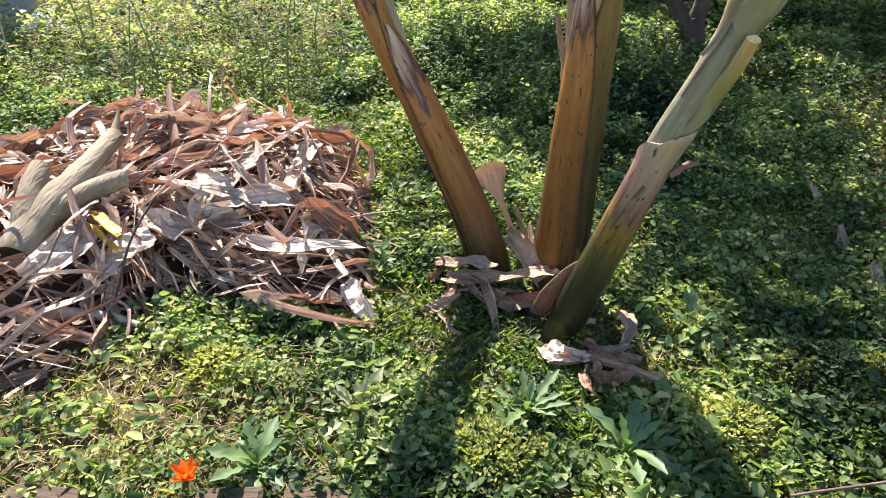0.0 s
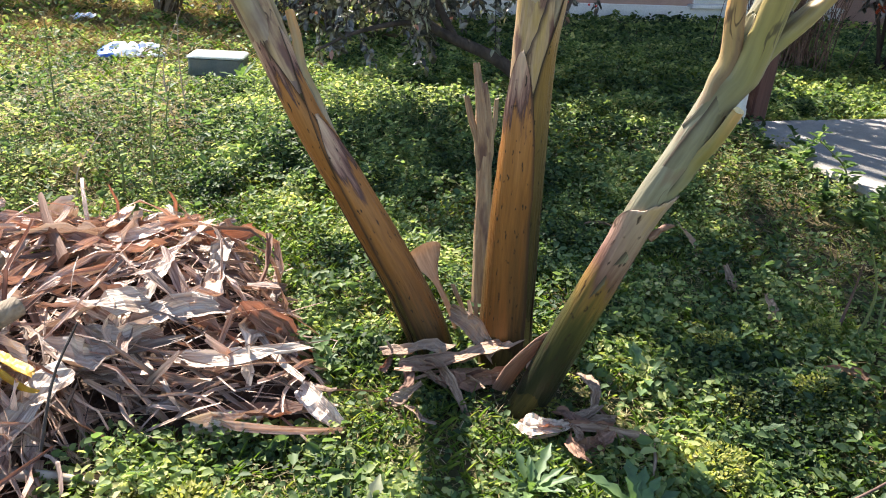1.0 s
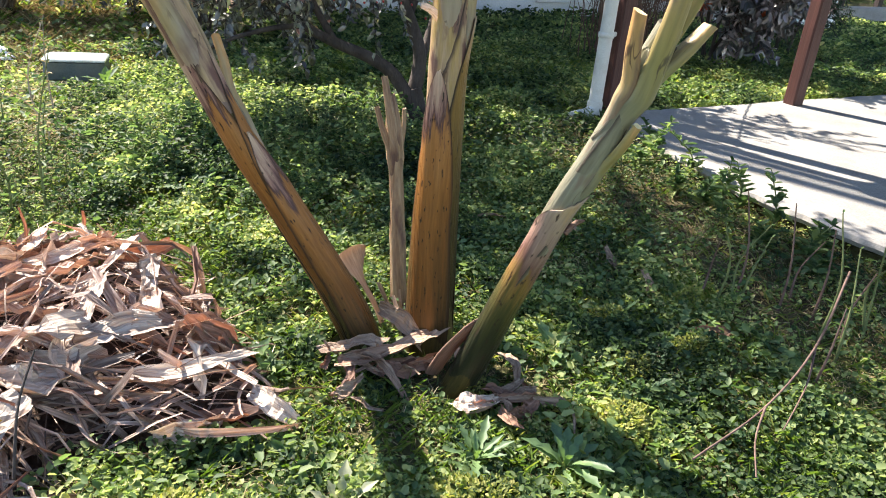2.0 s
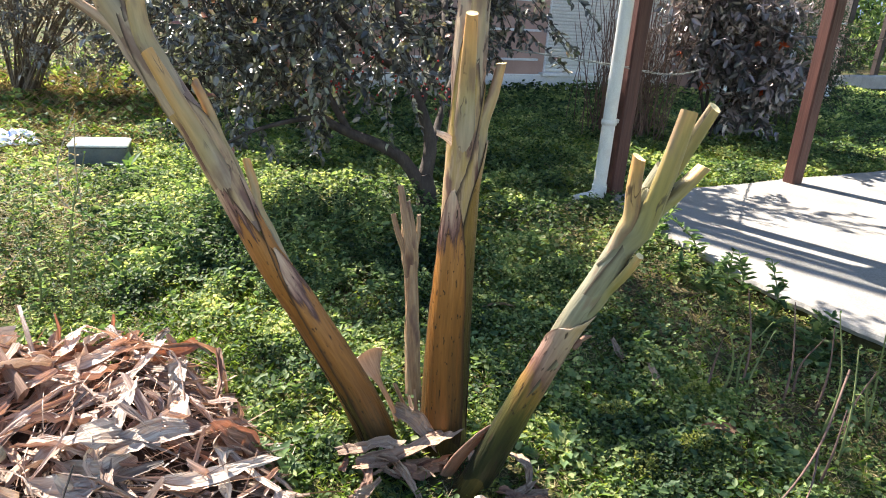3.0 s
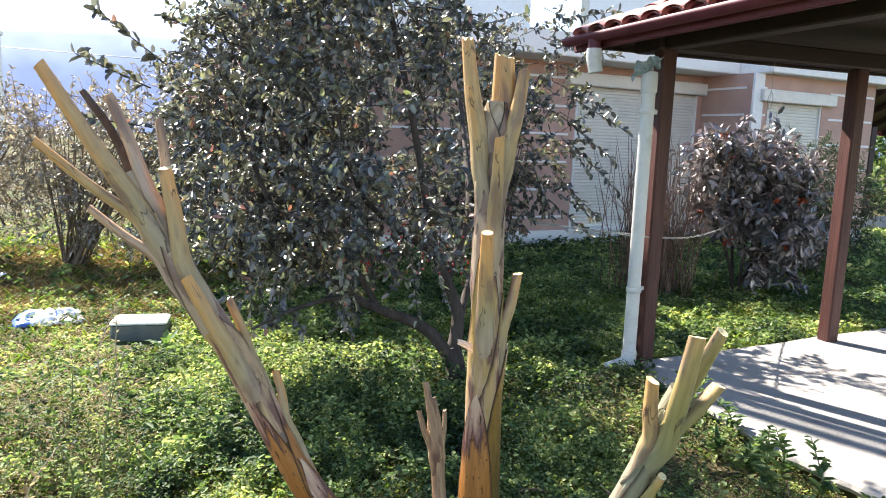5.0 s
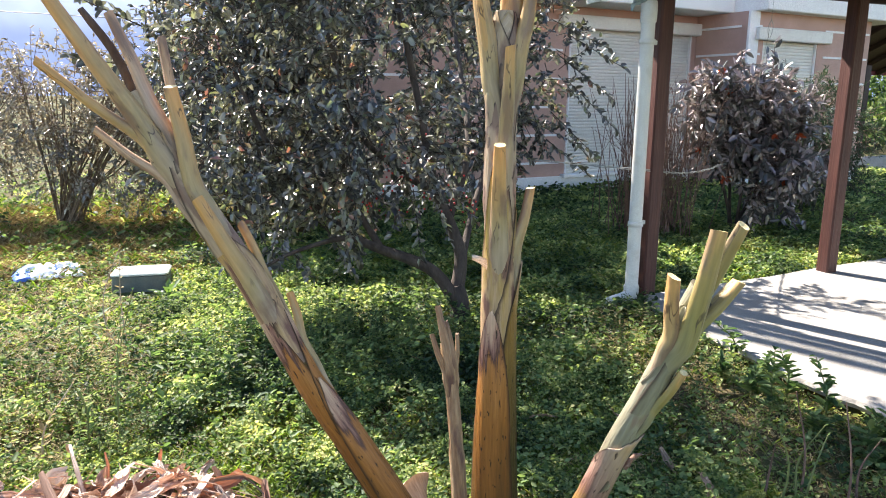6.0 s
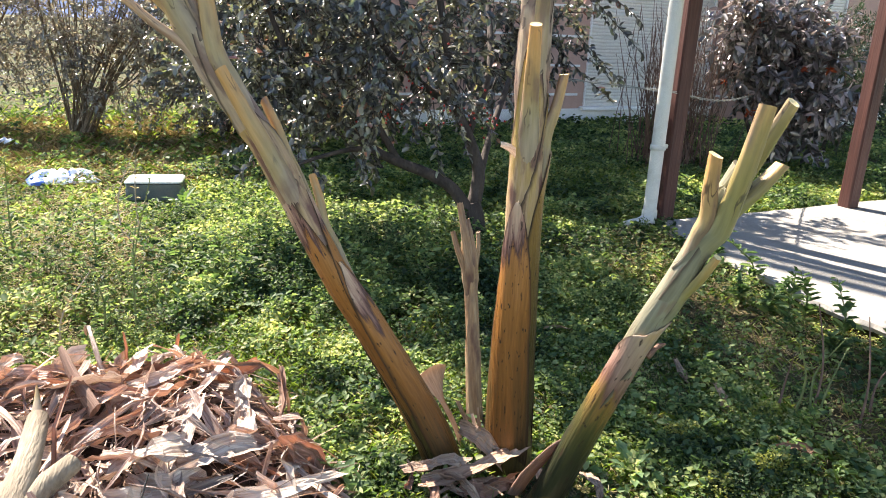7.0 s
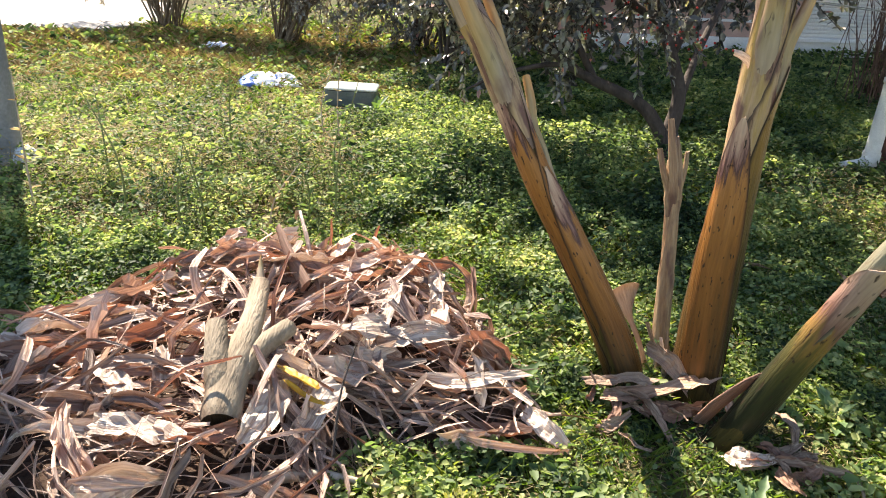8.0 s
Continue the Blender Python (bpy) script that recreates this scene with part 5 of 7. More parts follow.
for k in range(48):
    r = random.Random(100 + k)
    wide = k % 5 < 2
    mat = M_DRY_RED if k % 12 == 4 else M_DRY_PALE if k % 5 == 1 else M_DRY
    STRIPS.append(strip(r.uniform(0.16, 0.34) if wide else r.uniform(0.18, 0.50), r.uniform(0.055, 0.12) if wide else r.uniform(0.010, 0.045), r.uniform(0.4, 1.6), r.uniform(-0.2, 0.7), 0.17 if wide else 0.13, k, (0.75 if k % 2 else 0.1) if wide else 0.25, nr=10, nc=5).mesh("dry_leaf", mat, False))


def lie(x, y, z, yaw, hfun, lift=0.0, tilt=0.0, roll=0.0):
    """A pose on a sloping surface."""
    e = 0.05
    nx = float(hfun(x - e, y) - hfun(x + e, y)) / (2 * e)
    ny = float(hfun(x, y - e) - hfun(x, y + e)) / (2 * e)
    nrm = Vector((nx, ny, 1)).normalized()
    q = Vector((0, 0, 1)).rotation_difference(nrm).to_matrix().to_4x4()
    return Matrix.Translation((x, y, z + lift)) @ q @ Matrix.Rotation(yaw, 4, "Z") @ Matrix.Rotation(tilt, 4, "X") @ Matrix.Rotation(roll, 4, "Y")


def make_heap():
    heap = empty("leaf_heap")
    tagged(heap, "sprawling heap of pinkish-brown dry leaf sheaths on the grass", "leaf heap")
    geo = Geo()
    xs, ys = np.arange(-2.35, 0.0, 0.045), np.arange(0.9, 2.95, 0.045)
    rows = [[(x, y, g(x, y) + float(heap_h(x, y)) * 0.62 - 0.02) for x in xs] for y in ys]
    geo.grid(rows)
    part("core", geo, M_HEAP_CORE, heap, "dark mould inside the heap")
    rnd = random.Random(21)
    small = Geo()
    n = 0
    while n < 1500:
        x, y = rnd.uniform(-2.2, -0.1), rnd.uniform(1.0, 2.8)
        h = float(heap_h(x, y))
        if h < 0.012:
            continue
        n += 1
        fine = rnd.random() < 0.6
        L, W = (rnd.uniform(0.10, 0.45), rnd.choice((0.003, 0.004, 0.006, 0.009))) if fine else (rnd.uniform(0.10, 0.30), rnd.uniform(0.012, 0.035))
        m = lie(x, y, g(x, y) + h * rnd.uniform(0.62, 1.0), lay(x, y) + rnd.gauss(0, 0.5), heap_h, rnd.uniform(0, 0.035), rnd.gauss(0.02, 0.22), rnd.gauss(0, 0.7))
        r = strip(L, W, rnd.uniform(0.3, 1.2), rnd.uniform(-0.1, 0.6), 0.05, 1000 + n, 0.4, 6, 3, 0.8)
        b = len(small.v)
        small.v += [tuple(m @ Vector(p)) for p in r.v]
        small.uv += r.uv
        small.f += [tuple(i + b for i in f) for f in r.f]
        small.m += r.m
    tagged(part("fibre_litter", small, M_DRY_BITS, heap, "thin dry fibres and leaf strips"), kind="stuff")
    n = 0
    while n < 298:
        x, y = rnd.uniform(-2.15, -0.12), rnd.uniform(1.05, 2.8)
        h = float(heap_h(x, y))
        if h < 0.025:
            continue
        o = new("dry_leaf", STRIPS[rnd.randrange(len(STRIPS))])
        o.parent = heap
        sc = rnd.uniform(0.75, 1.15)
        o.matrix_world = lie(x, y, g(x, y) + h * rnd.uniform(0.88, 1.0), lay(x, y) + rnd.gauss(0, 0.55) + (math.pi if rnd.random() < 0.4 else 0), heap_h, rnd.uniform(0.0, 0.045), rnd.gauss(0.03, 0.25), rnd.gauss(0, 0.5)) @ Matrix.Diagonal((sc, sc, sc, 1))
        n += 1


make_heap()


def single_leaf(x, y, z, L, W, yaw, mat, label, tilt=0.0, roll=0.0, curl=0.7, bend=0.2, crumple=0.06, seed=0, pointed=0.4, name="dead_leaf", group="", kink=0.6):
    o = part(name, strip(L, W, curl, bend, crumple, seed, pointed, 14, 6, kink), mat, smooth=False)
    o.matrix_world = Matrix.Translation((x, y, z)) @ pose(0, 0, 0, math.degrees(tilt), math.degrees(roll), math.degrees(yaw))
    tagged(o, label, "dead leaf", group)
    return o


def make_heap_top():
    log = empty("cut_trunk_piece")
    tagged(log, "sawn grey-tan trunk piece with forked stubs lying on the heap", "log")
    body = spline([(-1.02, 1.45, 0.185), (-1.025, 1.54, 0.220), (-1.02, 1.63, 0.255), (-1.015, 1.71, 0.280)], 12)
    part("trunk_piece", Geo().tube(body, [0.046, 0.052, 0.051, 0.050, 0.051, 0.050, 0.049, 0.047, 0.044, 0.040, 0.035, 0.028], 18, capmat=1), [M_LOG, M_SHEATH_OLIVE], log)
    for pts, r in (([(-1.035, 1.53, 0.225), (-1.062, 1.61, 0.285), (-1.082, 1.7, 0.325)], 0.031), ([(-1.015, 1.62, 0.250), (-1.005, 1.79, 0.295), (-1.015, 1.96, 0.320)], 0.031), ([(-1.01, 1.59, 0.235), (-0.97, 1.69, 0.255), (-0.905, 1.8, 0.265)], 0.030)):
        part("fork", Geo().tube(spline(pts, 10), [r * 1.25] * 3 + [r * 1.1] * 2 + [r, r * 1.02, r * 0.98, r * 0.96, r * 0.9], 14, capmat=1), [M_LOG, M_LOG], log)
    part("splinter", Geo().tube(spline([(-1.015, 1.945, 0.320), (-1.02, 1.99, 0.355), (-1.025, 2.02, 0.390)], 5), [0.018, 0.014, 0.01, 0.006, 0.002], 6), M_STUB, log, "torn orange splinter")
    single_leaf(-0.85, 1.60, 0.225, 0.15, 0.05, 1.25, M_YELLOW_LEAF, "bright yellow strip of fresh leaf on the heap", 0.1, 0.3, seed=51)
    single_leaf(-0.83, 1.56, 0.205, 0.13, 0.022, 1.4, M_YELLOW_LEAF, "bright yellow strip of fresh leaf on the heap", 0.1, -0.2, seed=52)
    single_leaf(-0.50, 2.44, 0.165, 0.22, 0.08, -1.45, M_DRY_RED, "rust-red curled dead leaf on the heap's edge", 0.1, 0.3, seed=53, curl=0.9)
    for k, (x, y, L, W, yaw, tl, rl) in enumerate([(-0.83, 2.34, 0.24, 0.085, 3.3, -0.1, 0.2), (-0.72, 2.32, 0.26, 0.06, 3.0, -0.15, -0.2), (-0.60, 2.20, 0.30, 0.05, 2.7, -0.3, 0.3), (-0.95, 2.22, 0.24, 0.10, 2.0, 0.1, 0.2),
                                                     (-0.56, 1.86, 0.26, 0.09, -1.3, -0.1, 0.4), (-0.36, 1.74, 0.34, 0.055, -1.75, -0.1, 0.3), (-0.80, 1.55, 0.22, 0.11, 2.6, -0.3, 0.2), (-0.93, 1.50, 0.24, 0.09, 3.2, -0.2, -0.2),
                                                     (-0.17, 1.64, 0.17, 0.065, -2.6, -0.1, 0.2), (-0.30, 1.80, 0.34, 0.035, -2.7, -0.15, 0.1), (-1.20, 1.40, 0.22, 0.10, 1.2, 0.0, 0.3), (-1.35, 1.62, 0.26, 0.08, 0.4, 0.1, -0.3), (-0.62, 2.0, 0.22, 0.07, 2.9, -0.2, 0.4), (-0.48, 2.12, 0.24, 0.06, 2.7, -0.2, -0.3)]):
        single_leaf(x, y, g(x, y) + float(heap_h(x, y)) + 0.03, L, W, yaw, M_DRY_PALE, "broad pale torn leaf sheath on the heap", tl, rl, seed=60 + k, crumple=0.10, bend=0.12, curl=0.55, group="broad sheaths on the heap")
    st = Geo().tube(spline([(-0.74, 1.42, 0.12), (-0.73, 1.52, 0.24), (-0.70, 1.62, 0.32)], 8), [0.004, 0.004, 0.0035, 0.0035, 0.003, 0.003, 0.003, 0.002], 6)
    tagged(part("stick", st, M_BARK), "thin dark stick leaning on the heap", "stick")
    st = Geo().tube(spline([(-0.60, 1.40, 0.04), (-0.78, 1.42, 0.06), (-0.98, 1.36, 0.08)], 10), [0.004, 0.006, 0.008, 0.010, 0.012, 0.014, 0.016, 0.018, 0.02, 0.02], 8)
    tagged(part("dry_stalk", st, M_PALE_TWIG), "pale dry stalk poking out of the heap", "stalk")
    st = Geo().tube(spline([(-0.90, 2.10, 0.25), (-0.97, 2.22, 0.30), (-1.03, 2.34, 0.36)], 8), [0.028, 0.028, 0.026, 0.024, 0.022, 0.02, 0.018, 0.012], 8, squash=0.4)
    tagged(part("dry_stalk", st, M_DRY_RED), "brown flattened stalk sticking up from the heap", "stalk")


make_heap_top()


def make_litter():
    # x0, y0, z0 to x1, y1, z1, width, roll, bend, curl, pointed, tone
    rows = [((0.055, 1.83, 0.07), (0.375, 1.80, 0.085), 0.078, 0.55, 0.10, 0.5, 0.0, 0), ((0.22, 1.975, 0.13), (0.325, 1.84, 0.075), 0.075, 0.3, 0.2, 0.9, 0.2, 0), ((0.0, 1.88, 0.07), (0.20, 1.81, 0.095), 0.06, 0.4, 0.3, 0.8, 0.3, 0),
            ((0.10, 1.81, 0.06), (0.26, 1.68, 0.03), 0.05, 0.3, 0.2, 1.1, 0.5, 0), ((0.02, 1.82, 0.05), (0.10, 1.70, 0.03), 0.045, 0.2, 0.2, 1.0, 0.5, 1), ((0.16, 1.79, 0.05), (0.33, 1.745, 0.04), 0.06, 0.6, 0.1, 0.8, 0.2, 1),
            ((0.41, 1.79, 0.09), (0.405, 1.67, 0.02), 0.032, 0.2, 0.5, 1.0, 0.4, 0), ((0.42, 1.66, 0.02), (0.48, 1.72, 0.05), 0.022, 0.1, 1.1, 0.8, 0.2, 0), ((0.515, 1.77, 0.07), (0.575, 1.57, 0.03), 0.055, -0.3, 0.7, 1.0, 0.5, 0),
            ((0.37, 1.61, 0.04), (0.45, 1.50, 0.04), 0.07, 0.2, 0.2, 0.5, 0.8, 2), ((0.45, 1.545, 0.04), (0.64, 1.51, 0.05), 0.032, 0.5, 0.2, 0.9, 0.2, 0), ((0.485, 1.50, 0.04), (0.58, 1.485, 0.03), 0.055, 0.8, 0.2, 0.9, 0.2, 1),
            ((0.44, 1.60, 0.05), (0.52, 1.54, 0.04), 0.045, 0.2, 0.4, 1.2, 0.2, 1), ((0.46, 1.56, 0.05), (0.58, 1.53, 0.05), 0.035, 0.3, 0.3, 1.1, 0.2, 1), ((0.11, 1.99, 0.06), (0.16, 1.93, 0.04), 0.03, 0.2, 0.4, 1.0, 0.3, 0), ((0.03, 1.90, 0.10), (0.06, 1.88, 0.02), 0.012, 0.0, 0.2, 0.8, 0.2, 0)]
    rr = random.Random(15)
    for k in range(20):
        cx, cy, sx, sy = ((0.15, 1.76, 0.10, 0.05), (0.52, 1.53, 0.08, 0.04))[k % 2]
        x, y, a, L = rr.gauss(cx, sx), rr.gauss(cy, sy), rr.gauss(0, 0.7), rr.uniform(0.05, 0.14)
        rows.append(((x, y, rr.uniform(0.02, 0.06)), (x + L * math.cos(a), y + L * math.sin(a), rr.uniform(0.02, 0.06)), rr.uniform(0.010, 0.045), rr.gauss(0.2, 0.4), rr.uniform(0, 0.5), 1.0, 0.4, rr.choice((0, 0, 1))))
    for k, (p, q, W, roll, bend, curl, pt, tone) in enumerate(rows):
        p, q = Vector(p), Vector(q)
        d, c = q - p, (p + q) / 2
        yaw, tilt = math.atan2(-d.x, d.y), math.asin(d.z / d.length)
        single_leaf(c.x, c.y, c.z + g(c.x, c.y), d.length * 1.06, W, yaw, (M_DRY_OLD, M_DRY_RED, M_DRY_PALE)[tone], ("grey-tan dead leaf sheath lying at the plant's foot", "rust-brown dead leaf scrap at the plant's foot", "pale torn leaf scrap at the plant's foot")[tone], tilt, roll, seed=80 + k, curl=curl, crumple=0.13, bend=bend, pointed=pt, group="dead leaves at the foot", kink=0.8)
    for k, (x, y, L, W, yaw, tl) in enumerate([(1.31, 2.66, 0.16, 0.08, 0.5, 0.5), (1.33, 2.08, 0.13, 0.06, -0.3, 0.6), (1.31, 2.31, 0.13, 0.05, 0.2, 0.3), (1.38, 1.72, 0.15, 0.05, 1.0, 0.1), (1.02, 2.9, 0.18, 0.06, 1.3, 0.0)]):
        single_leaf(x, y, g(x, y) + 0.045, L, W, yaw, M_DRY_OLD if k != 3 else M_DRY_RED, "brown curled dead leaf among the weeds", tl, 0.2, seed=110 + k, curl=0.9, group="dead leaves in the weeds")


make_litter()

# ---- things in the grass ----


def make_valve_box():
    b = empty("irrigation_box", (-1.08, 6.10, g(-1.08, 6.1)))
    b.scale = (0.94, 0.94, 0.94)
    b.rotation_euler = (0, 0, radians(-3))
    tagged(b, "grey-green plastic irrigation box with a pale lid in the grass", "utility box")
    geo = Geo()
    rings = [(0.235, 0.17, -0.05), (0.225, 0.16, 0.10), (0.225, 0.16, 0.135), (0.215, 0.15, 0.14)]
    rows = []
    for hx, hy, z in rings:
        r = 0.04
        rows.append([(sx * (hx - r) + r * math.cos(a), sy * (hy - r) + r * math.sin(a), z) for sx, sy, a0 in ((1, 1, 0), (-1, 1, 90), (-1, -1, 180), (1, -1, 270)) for a in [radians(a0 + d) for d in (0, 30, 60, 90)]])
    geo.grid(rows, None, True)
    geo.fan(rows[-1], (0, 0, 0.14))
    part("body", geo, M_BOX_SIDE, b, smooth=False)
    geo = Geo()
    rows = []
    for hx, hy, z in ((0.22, 0.155, 0.143), (0.232, 0.167, 0.146), (0.232, 0.167, 0.157), (0.222, 0.157, 0.165)):
        r = 0.04
        rows.append([(sx * (hx - r) + r * math.cos(a), sy * (hy - r) + r * math.sin(a), z) for sx, sy, a0 in ((1, 1, 0), (-1, 1, 90), (-1, -1, 180), (1, -1, 270)) for a in [radians(a0 + d) for d in (0, 30, 60, 90)]])
    geo.grid(rows, None, True)
    geo.fan(rows[-1], (0, 0, 0.165))
    part("lid", geo, M_BOX_TOP, b, "pale green flat lid", smooth=False)


make_valve_box()


def make_bag(x, y, sx, sy, h, yaw, seed, blue):
    rnd = np.random.RandomState(seed)
    geo = Geo()
    n = 26
    rows = []
    for i in range(n):
        row = []
        for j in range(n):
            u, v = 2 * i / (n - 1) - 1, 2 * j / (n - 1) - 1
            f = max(0, 1 - max(abs(u), abs(v)) ** 4)
            z = h * f * (0.35 + 0.9 * float(vnoise(u * 2, v * 2, 0.5, seed))) + 0.02 * float(vnoise(u * 9, v * 9, 0.9, seed + 1))
            row.append((u * sx / 2 * (1 + 0.12 * float(vnoise(v * 3, seed, 1.0, 3))), v * sy / 2 * (1 + 0.2 * float(vnoise(u * 3, seed, 1.0, 4))), z))
        rows.append(row)
    geo.grid(rows)
    if blue:
        for k in range(len(geo.f)):
            i, j = divmod(k, n - 1)
            geo.m[k] = 1 if i < 6 or (11 < i < 15 and 5 < j < 15) else 0
    ob = part("plastic_bag", geo, [M_BAG, M_BLUE])
    ob.matrix_world = Matrix.Translation((x, y, g(x, y) + 0.03)) @ Matrix.Rotation(yaw, 4, "Z")
    tagged(ob, "crumpled white and blue plastic bag lying in the grass" if blue else "crumpled white plastic scrap lying in the grass", "bag")


make_bag(-1.86, 6.6, 0.52, 0.34, 0.075, 0.25, 3, True)
make_bag(-2.85, 8.6, 0.3, 0.22, 0.06, 0.5, 5, False)
make_bag(-2.76, 4.02, 0.14, 0.10, 0.07, 0.4, 6, False)


def make_grey_post():
    x, y = -2.93, 4.05
    p = empty("grey_pole", (x, y, g(x, y)))
    tagged(p, "thick grey steel pole standing in the weeds", "pole")
    part("shaft", Geo().tube([(0, 0, 0.02), (0, 0, 1.5), (0, 0, 3.2)], [0.13, 0.125, 0.115], 22), M_GREY_METAL, p)
    part("collar", Geo().tube([(0, 0, -0.03), (0, 0, 0.03), (0, 0, 0.05)], [0.16, 0.16, 0.135], 22), M_CONCRETE, p, "pale concrete collar")


make_grey_post()

# ---- shrubs and the tree ----


def limb(geo, pts, r0, r1, n=14, sides=9):
    geo.tube(spline(pts, n), list(np.linspace(r0, r1, n)), sides)


def crown_meshes(rnd, lumps, n_twigs, per, L, W, leafmat, twigmat, hollow=0.45, droop=0.5, spread=0.32, zmin=0.1, fold=0.2):
    """Twigs and leaves that fill a set of ellipsoid lumps (cx, cy, cz, rx, ry, rz), denser near their outsides."""
    vol = np.array([l[3] * l[4] * l[5] for l in lumps])
    pick = rnd.choice(len(lumps), n_twigs, p=vol / vol.sum())
    lum = np.array(lumps)[pick]
    d = unit(rnd.normal(size=(n_twigs, 3)))
    rad = hollow + (1 - hollow) * rnd.rand(n_twigs) ** 0.6
    A = lum[:, :3] + d * lum[:, 3:] * rad[:, None] * (0.9 + 0.25 * rnd.rand(n_twigs)[:, None])
    out = unit(d * 0.9 + rnd.normal(size=(n_twigs, 3)) * 0.6 + np.array([0, 0, -droop * 0.4]))
    ln = spread * (0.5 + rnd.rand(n_twigs))
    keep = A[:, 2] > zmin
    A, out, ln = A[keep], out[keep], ln[keep]
    B = A + out * ln[:, None]
    B[:, 2] = np.maximum(B[:, 2], zmin * 0.6)
    tw = twigs("twigs", np.concatenate([A - out * 0.12, A]), np.concatenate([A, B]), np.concatenate([np.full(len(A), 0.005), np.full(len(A), 0.0035)]), twigmat)
    m = len(A)
    f = np.repeat(np.linspace(0.05, 1, per)[None], m, 0)
    P = A[:, None] + (B - A)[:, None] * f[:, :, None] + rnd.normal(size=(m, per, 3)) * 0.008
    side = rnd.normal(size=(m, per, 3))
    D = out[:, None] * 0.7 + side * 0.75 + np.array([0, 0, -droop * 0.5])
    P, D = P.reshape(-1, 3), unit(D.reshape(-1, 3))
    U = unit(rnd.normal(size=P.shape) * 0.6 + np.repeat(d[keep], per, 0) * 0.35 + np.array([0, 0, 1.0]))
    s = 0.65 + 0.7 * rnd.rand(len(P))
    lf = leaves("leaves", P, D, U, L * s, W * s, leafmat, fold, 0.12)
    return tw, lf, A, B, out


def make_tree():
    rnd = np.random.RandomState(12)
    t = empty("fruit_tree", (1.08, 4.38, g(1.08, 4.38)))
    t.matrix_world = Matrix.Identity(4)
    tagged(t, "broad dark-leaved garden tree with low crooked limbs and red berries", "tree")
    geo = Geo()
    z0 = g(1.08, 4.38)
    limb(geo, [(1.08, 4.40, z0 - 0.1), (1.09, 4.40, z0 + 0.10), (1.08, 4.41, z0 + 0.22), (1.06, 4.42, z0 + 0.3)], 0.080, 0.055)
    part("trunk", geo, M_BARK, t)
    for pts, r0, r1 in (([(1.06, 4.41, z0 + 0.2), (0.92, 4.41, 0.40), (0.76, 4.42, 0.50), (0.56, 4.46, 0.575), (0.39, 4.5, 0.66), (0.15, 4.6, 0.86), (-0.1, 4.75, 1.2), (-0.3, 4.9, 1.7)], 0.046, 0.014),
                        ([(1.07, 4.42, z0 + 0.25), (1.11, 4.46, 0.5), (1.05, 4.52, 0.72), (0.97, 4.6, 0.95), (0.9, 4.7, 1.4), (0.75, 4.8, 2.2), (0.45, 4.9, 3.4)], 0.05, 0.015),
                        ([(1.08, 4.45, z0 + 0.25), (1.3, 4.8, 0.7), (1.65, 5.3, 1.2), (2.0, 5.9, 1.8), (2.3, 6.0, 2.3)], 0.030, 0.010),
                        ([(0.98, 4.6, 0.92), (0.7, 4.7, 1.1), (0.4, 4.75, 1.5), (0.1, 4.85, 2.9)], 0.03, 0.01),
                        ([(0.56, 4.46, 0.575), (0.42, 4.6, 0.85), (0.35, 4.75, 1.2), (0.3, 4.9, 1.8)], 0.025, 0.01),
                        ([(1.05, 4.55, 0.75), (1.25, 4.75, 1.2), (1.4, 5.4, 1.8), (1.5, 6.1, 2.6)], 0.032, 0.01),
                        ([(0.39, 4.5, 0.66), (0.2, 4.4, 0.66), (-0.05, 4.35, 0.6), (-0.25, 4.35, 0.5)], 0.02, 0.007)):
        geo = Geo()
        limb(geo, pts, r0, r1, 22)
        part("limb", geo, M_BARK, t)
    # Lumps centred above 3 m are out of view, added to dapple the ground.
    lumps = [(0.52, 4.5, 1.8, 0.55, 0.8, 0.85), (0.5, 4.6, 2.42, 0.6, 0.7, 0.48), (1.65, 6.2, 1.75, 0.5, 0.7, 0.85), (1.45, 6.3, 2.5, 0.6, 0.6, 0.45), (1.95, 6.1, 1.70, 0.46, 0.5, 0.62), (2.32, 6.0, 1.85, 0.36, 0.5, 0.68), (2.2, 6.05, 2.70, 0.36, 0.4, 0.24),
             (1.9, 6.0, 1.10, 0.42, 0.4, 0.30), (0.15, 4.85, 3.05, 0.75, 0.6, 0.42), (0.3, 4.9, 3.6, 0.5, 0.5, 0.3), (0.65, 4.4, 1.15, 0.45, 0.5, 0.28), (1.2, 5.2, 1.2, 0.35, 0.5, 0.3),
             (-0.02, 4.55, 0.80, 0.36, 0.3, 0.22), (0.12, 4.5, 1.0, 0.45, 0.5, 0.28), (0.58, 4.48, 1.02, 0.40, 0.5, 0.24), (-0.32, 4.6, 1.1, 0.40, 0.5, 0.32), (0.25, 4.9, 1.35, 0.45, 0.5, 0.5), (-0.15, 4.8, 1.75, 0.5, 0.5, 0.7), (-0.1, 4.85, 2.35, 0.55, 0.5, 0.42)]
    lumps = [(cx, cy, cz, rx, ry * 0.62, rz) for cx, cy, cz, rx, ry, rz in lumps]
    tw, lf, A, B, out = crown_meshes(rnd, lumps, 1150, 24, 0.052, 0.028, M_TREE_LEAF, M_BARK, hollow=0.66, spread=0.28, zmin=0.28)
    tagged(part("crown", lf, None, t, "dense dark glossy leaves"), kind="stuff")
    tagged(part("twigwork", tw, None, t), kind="stuff")
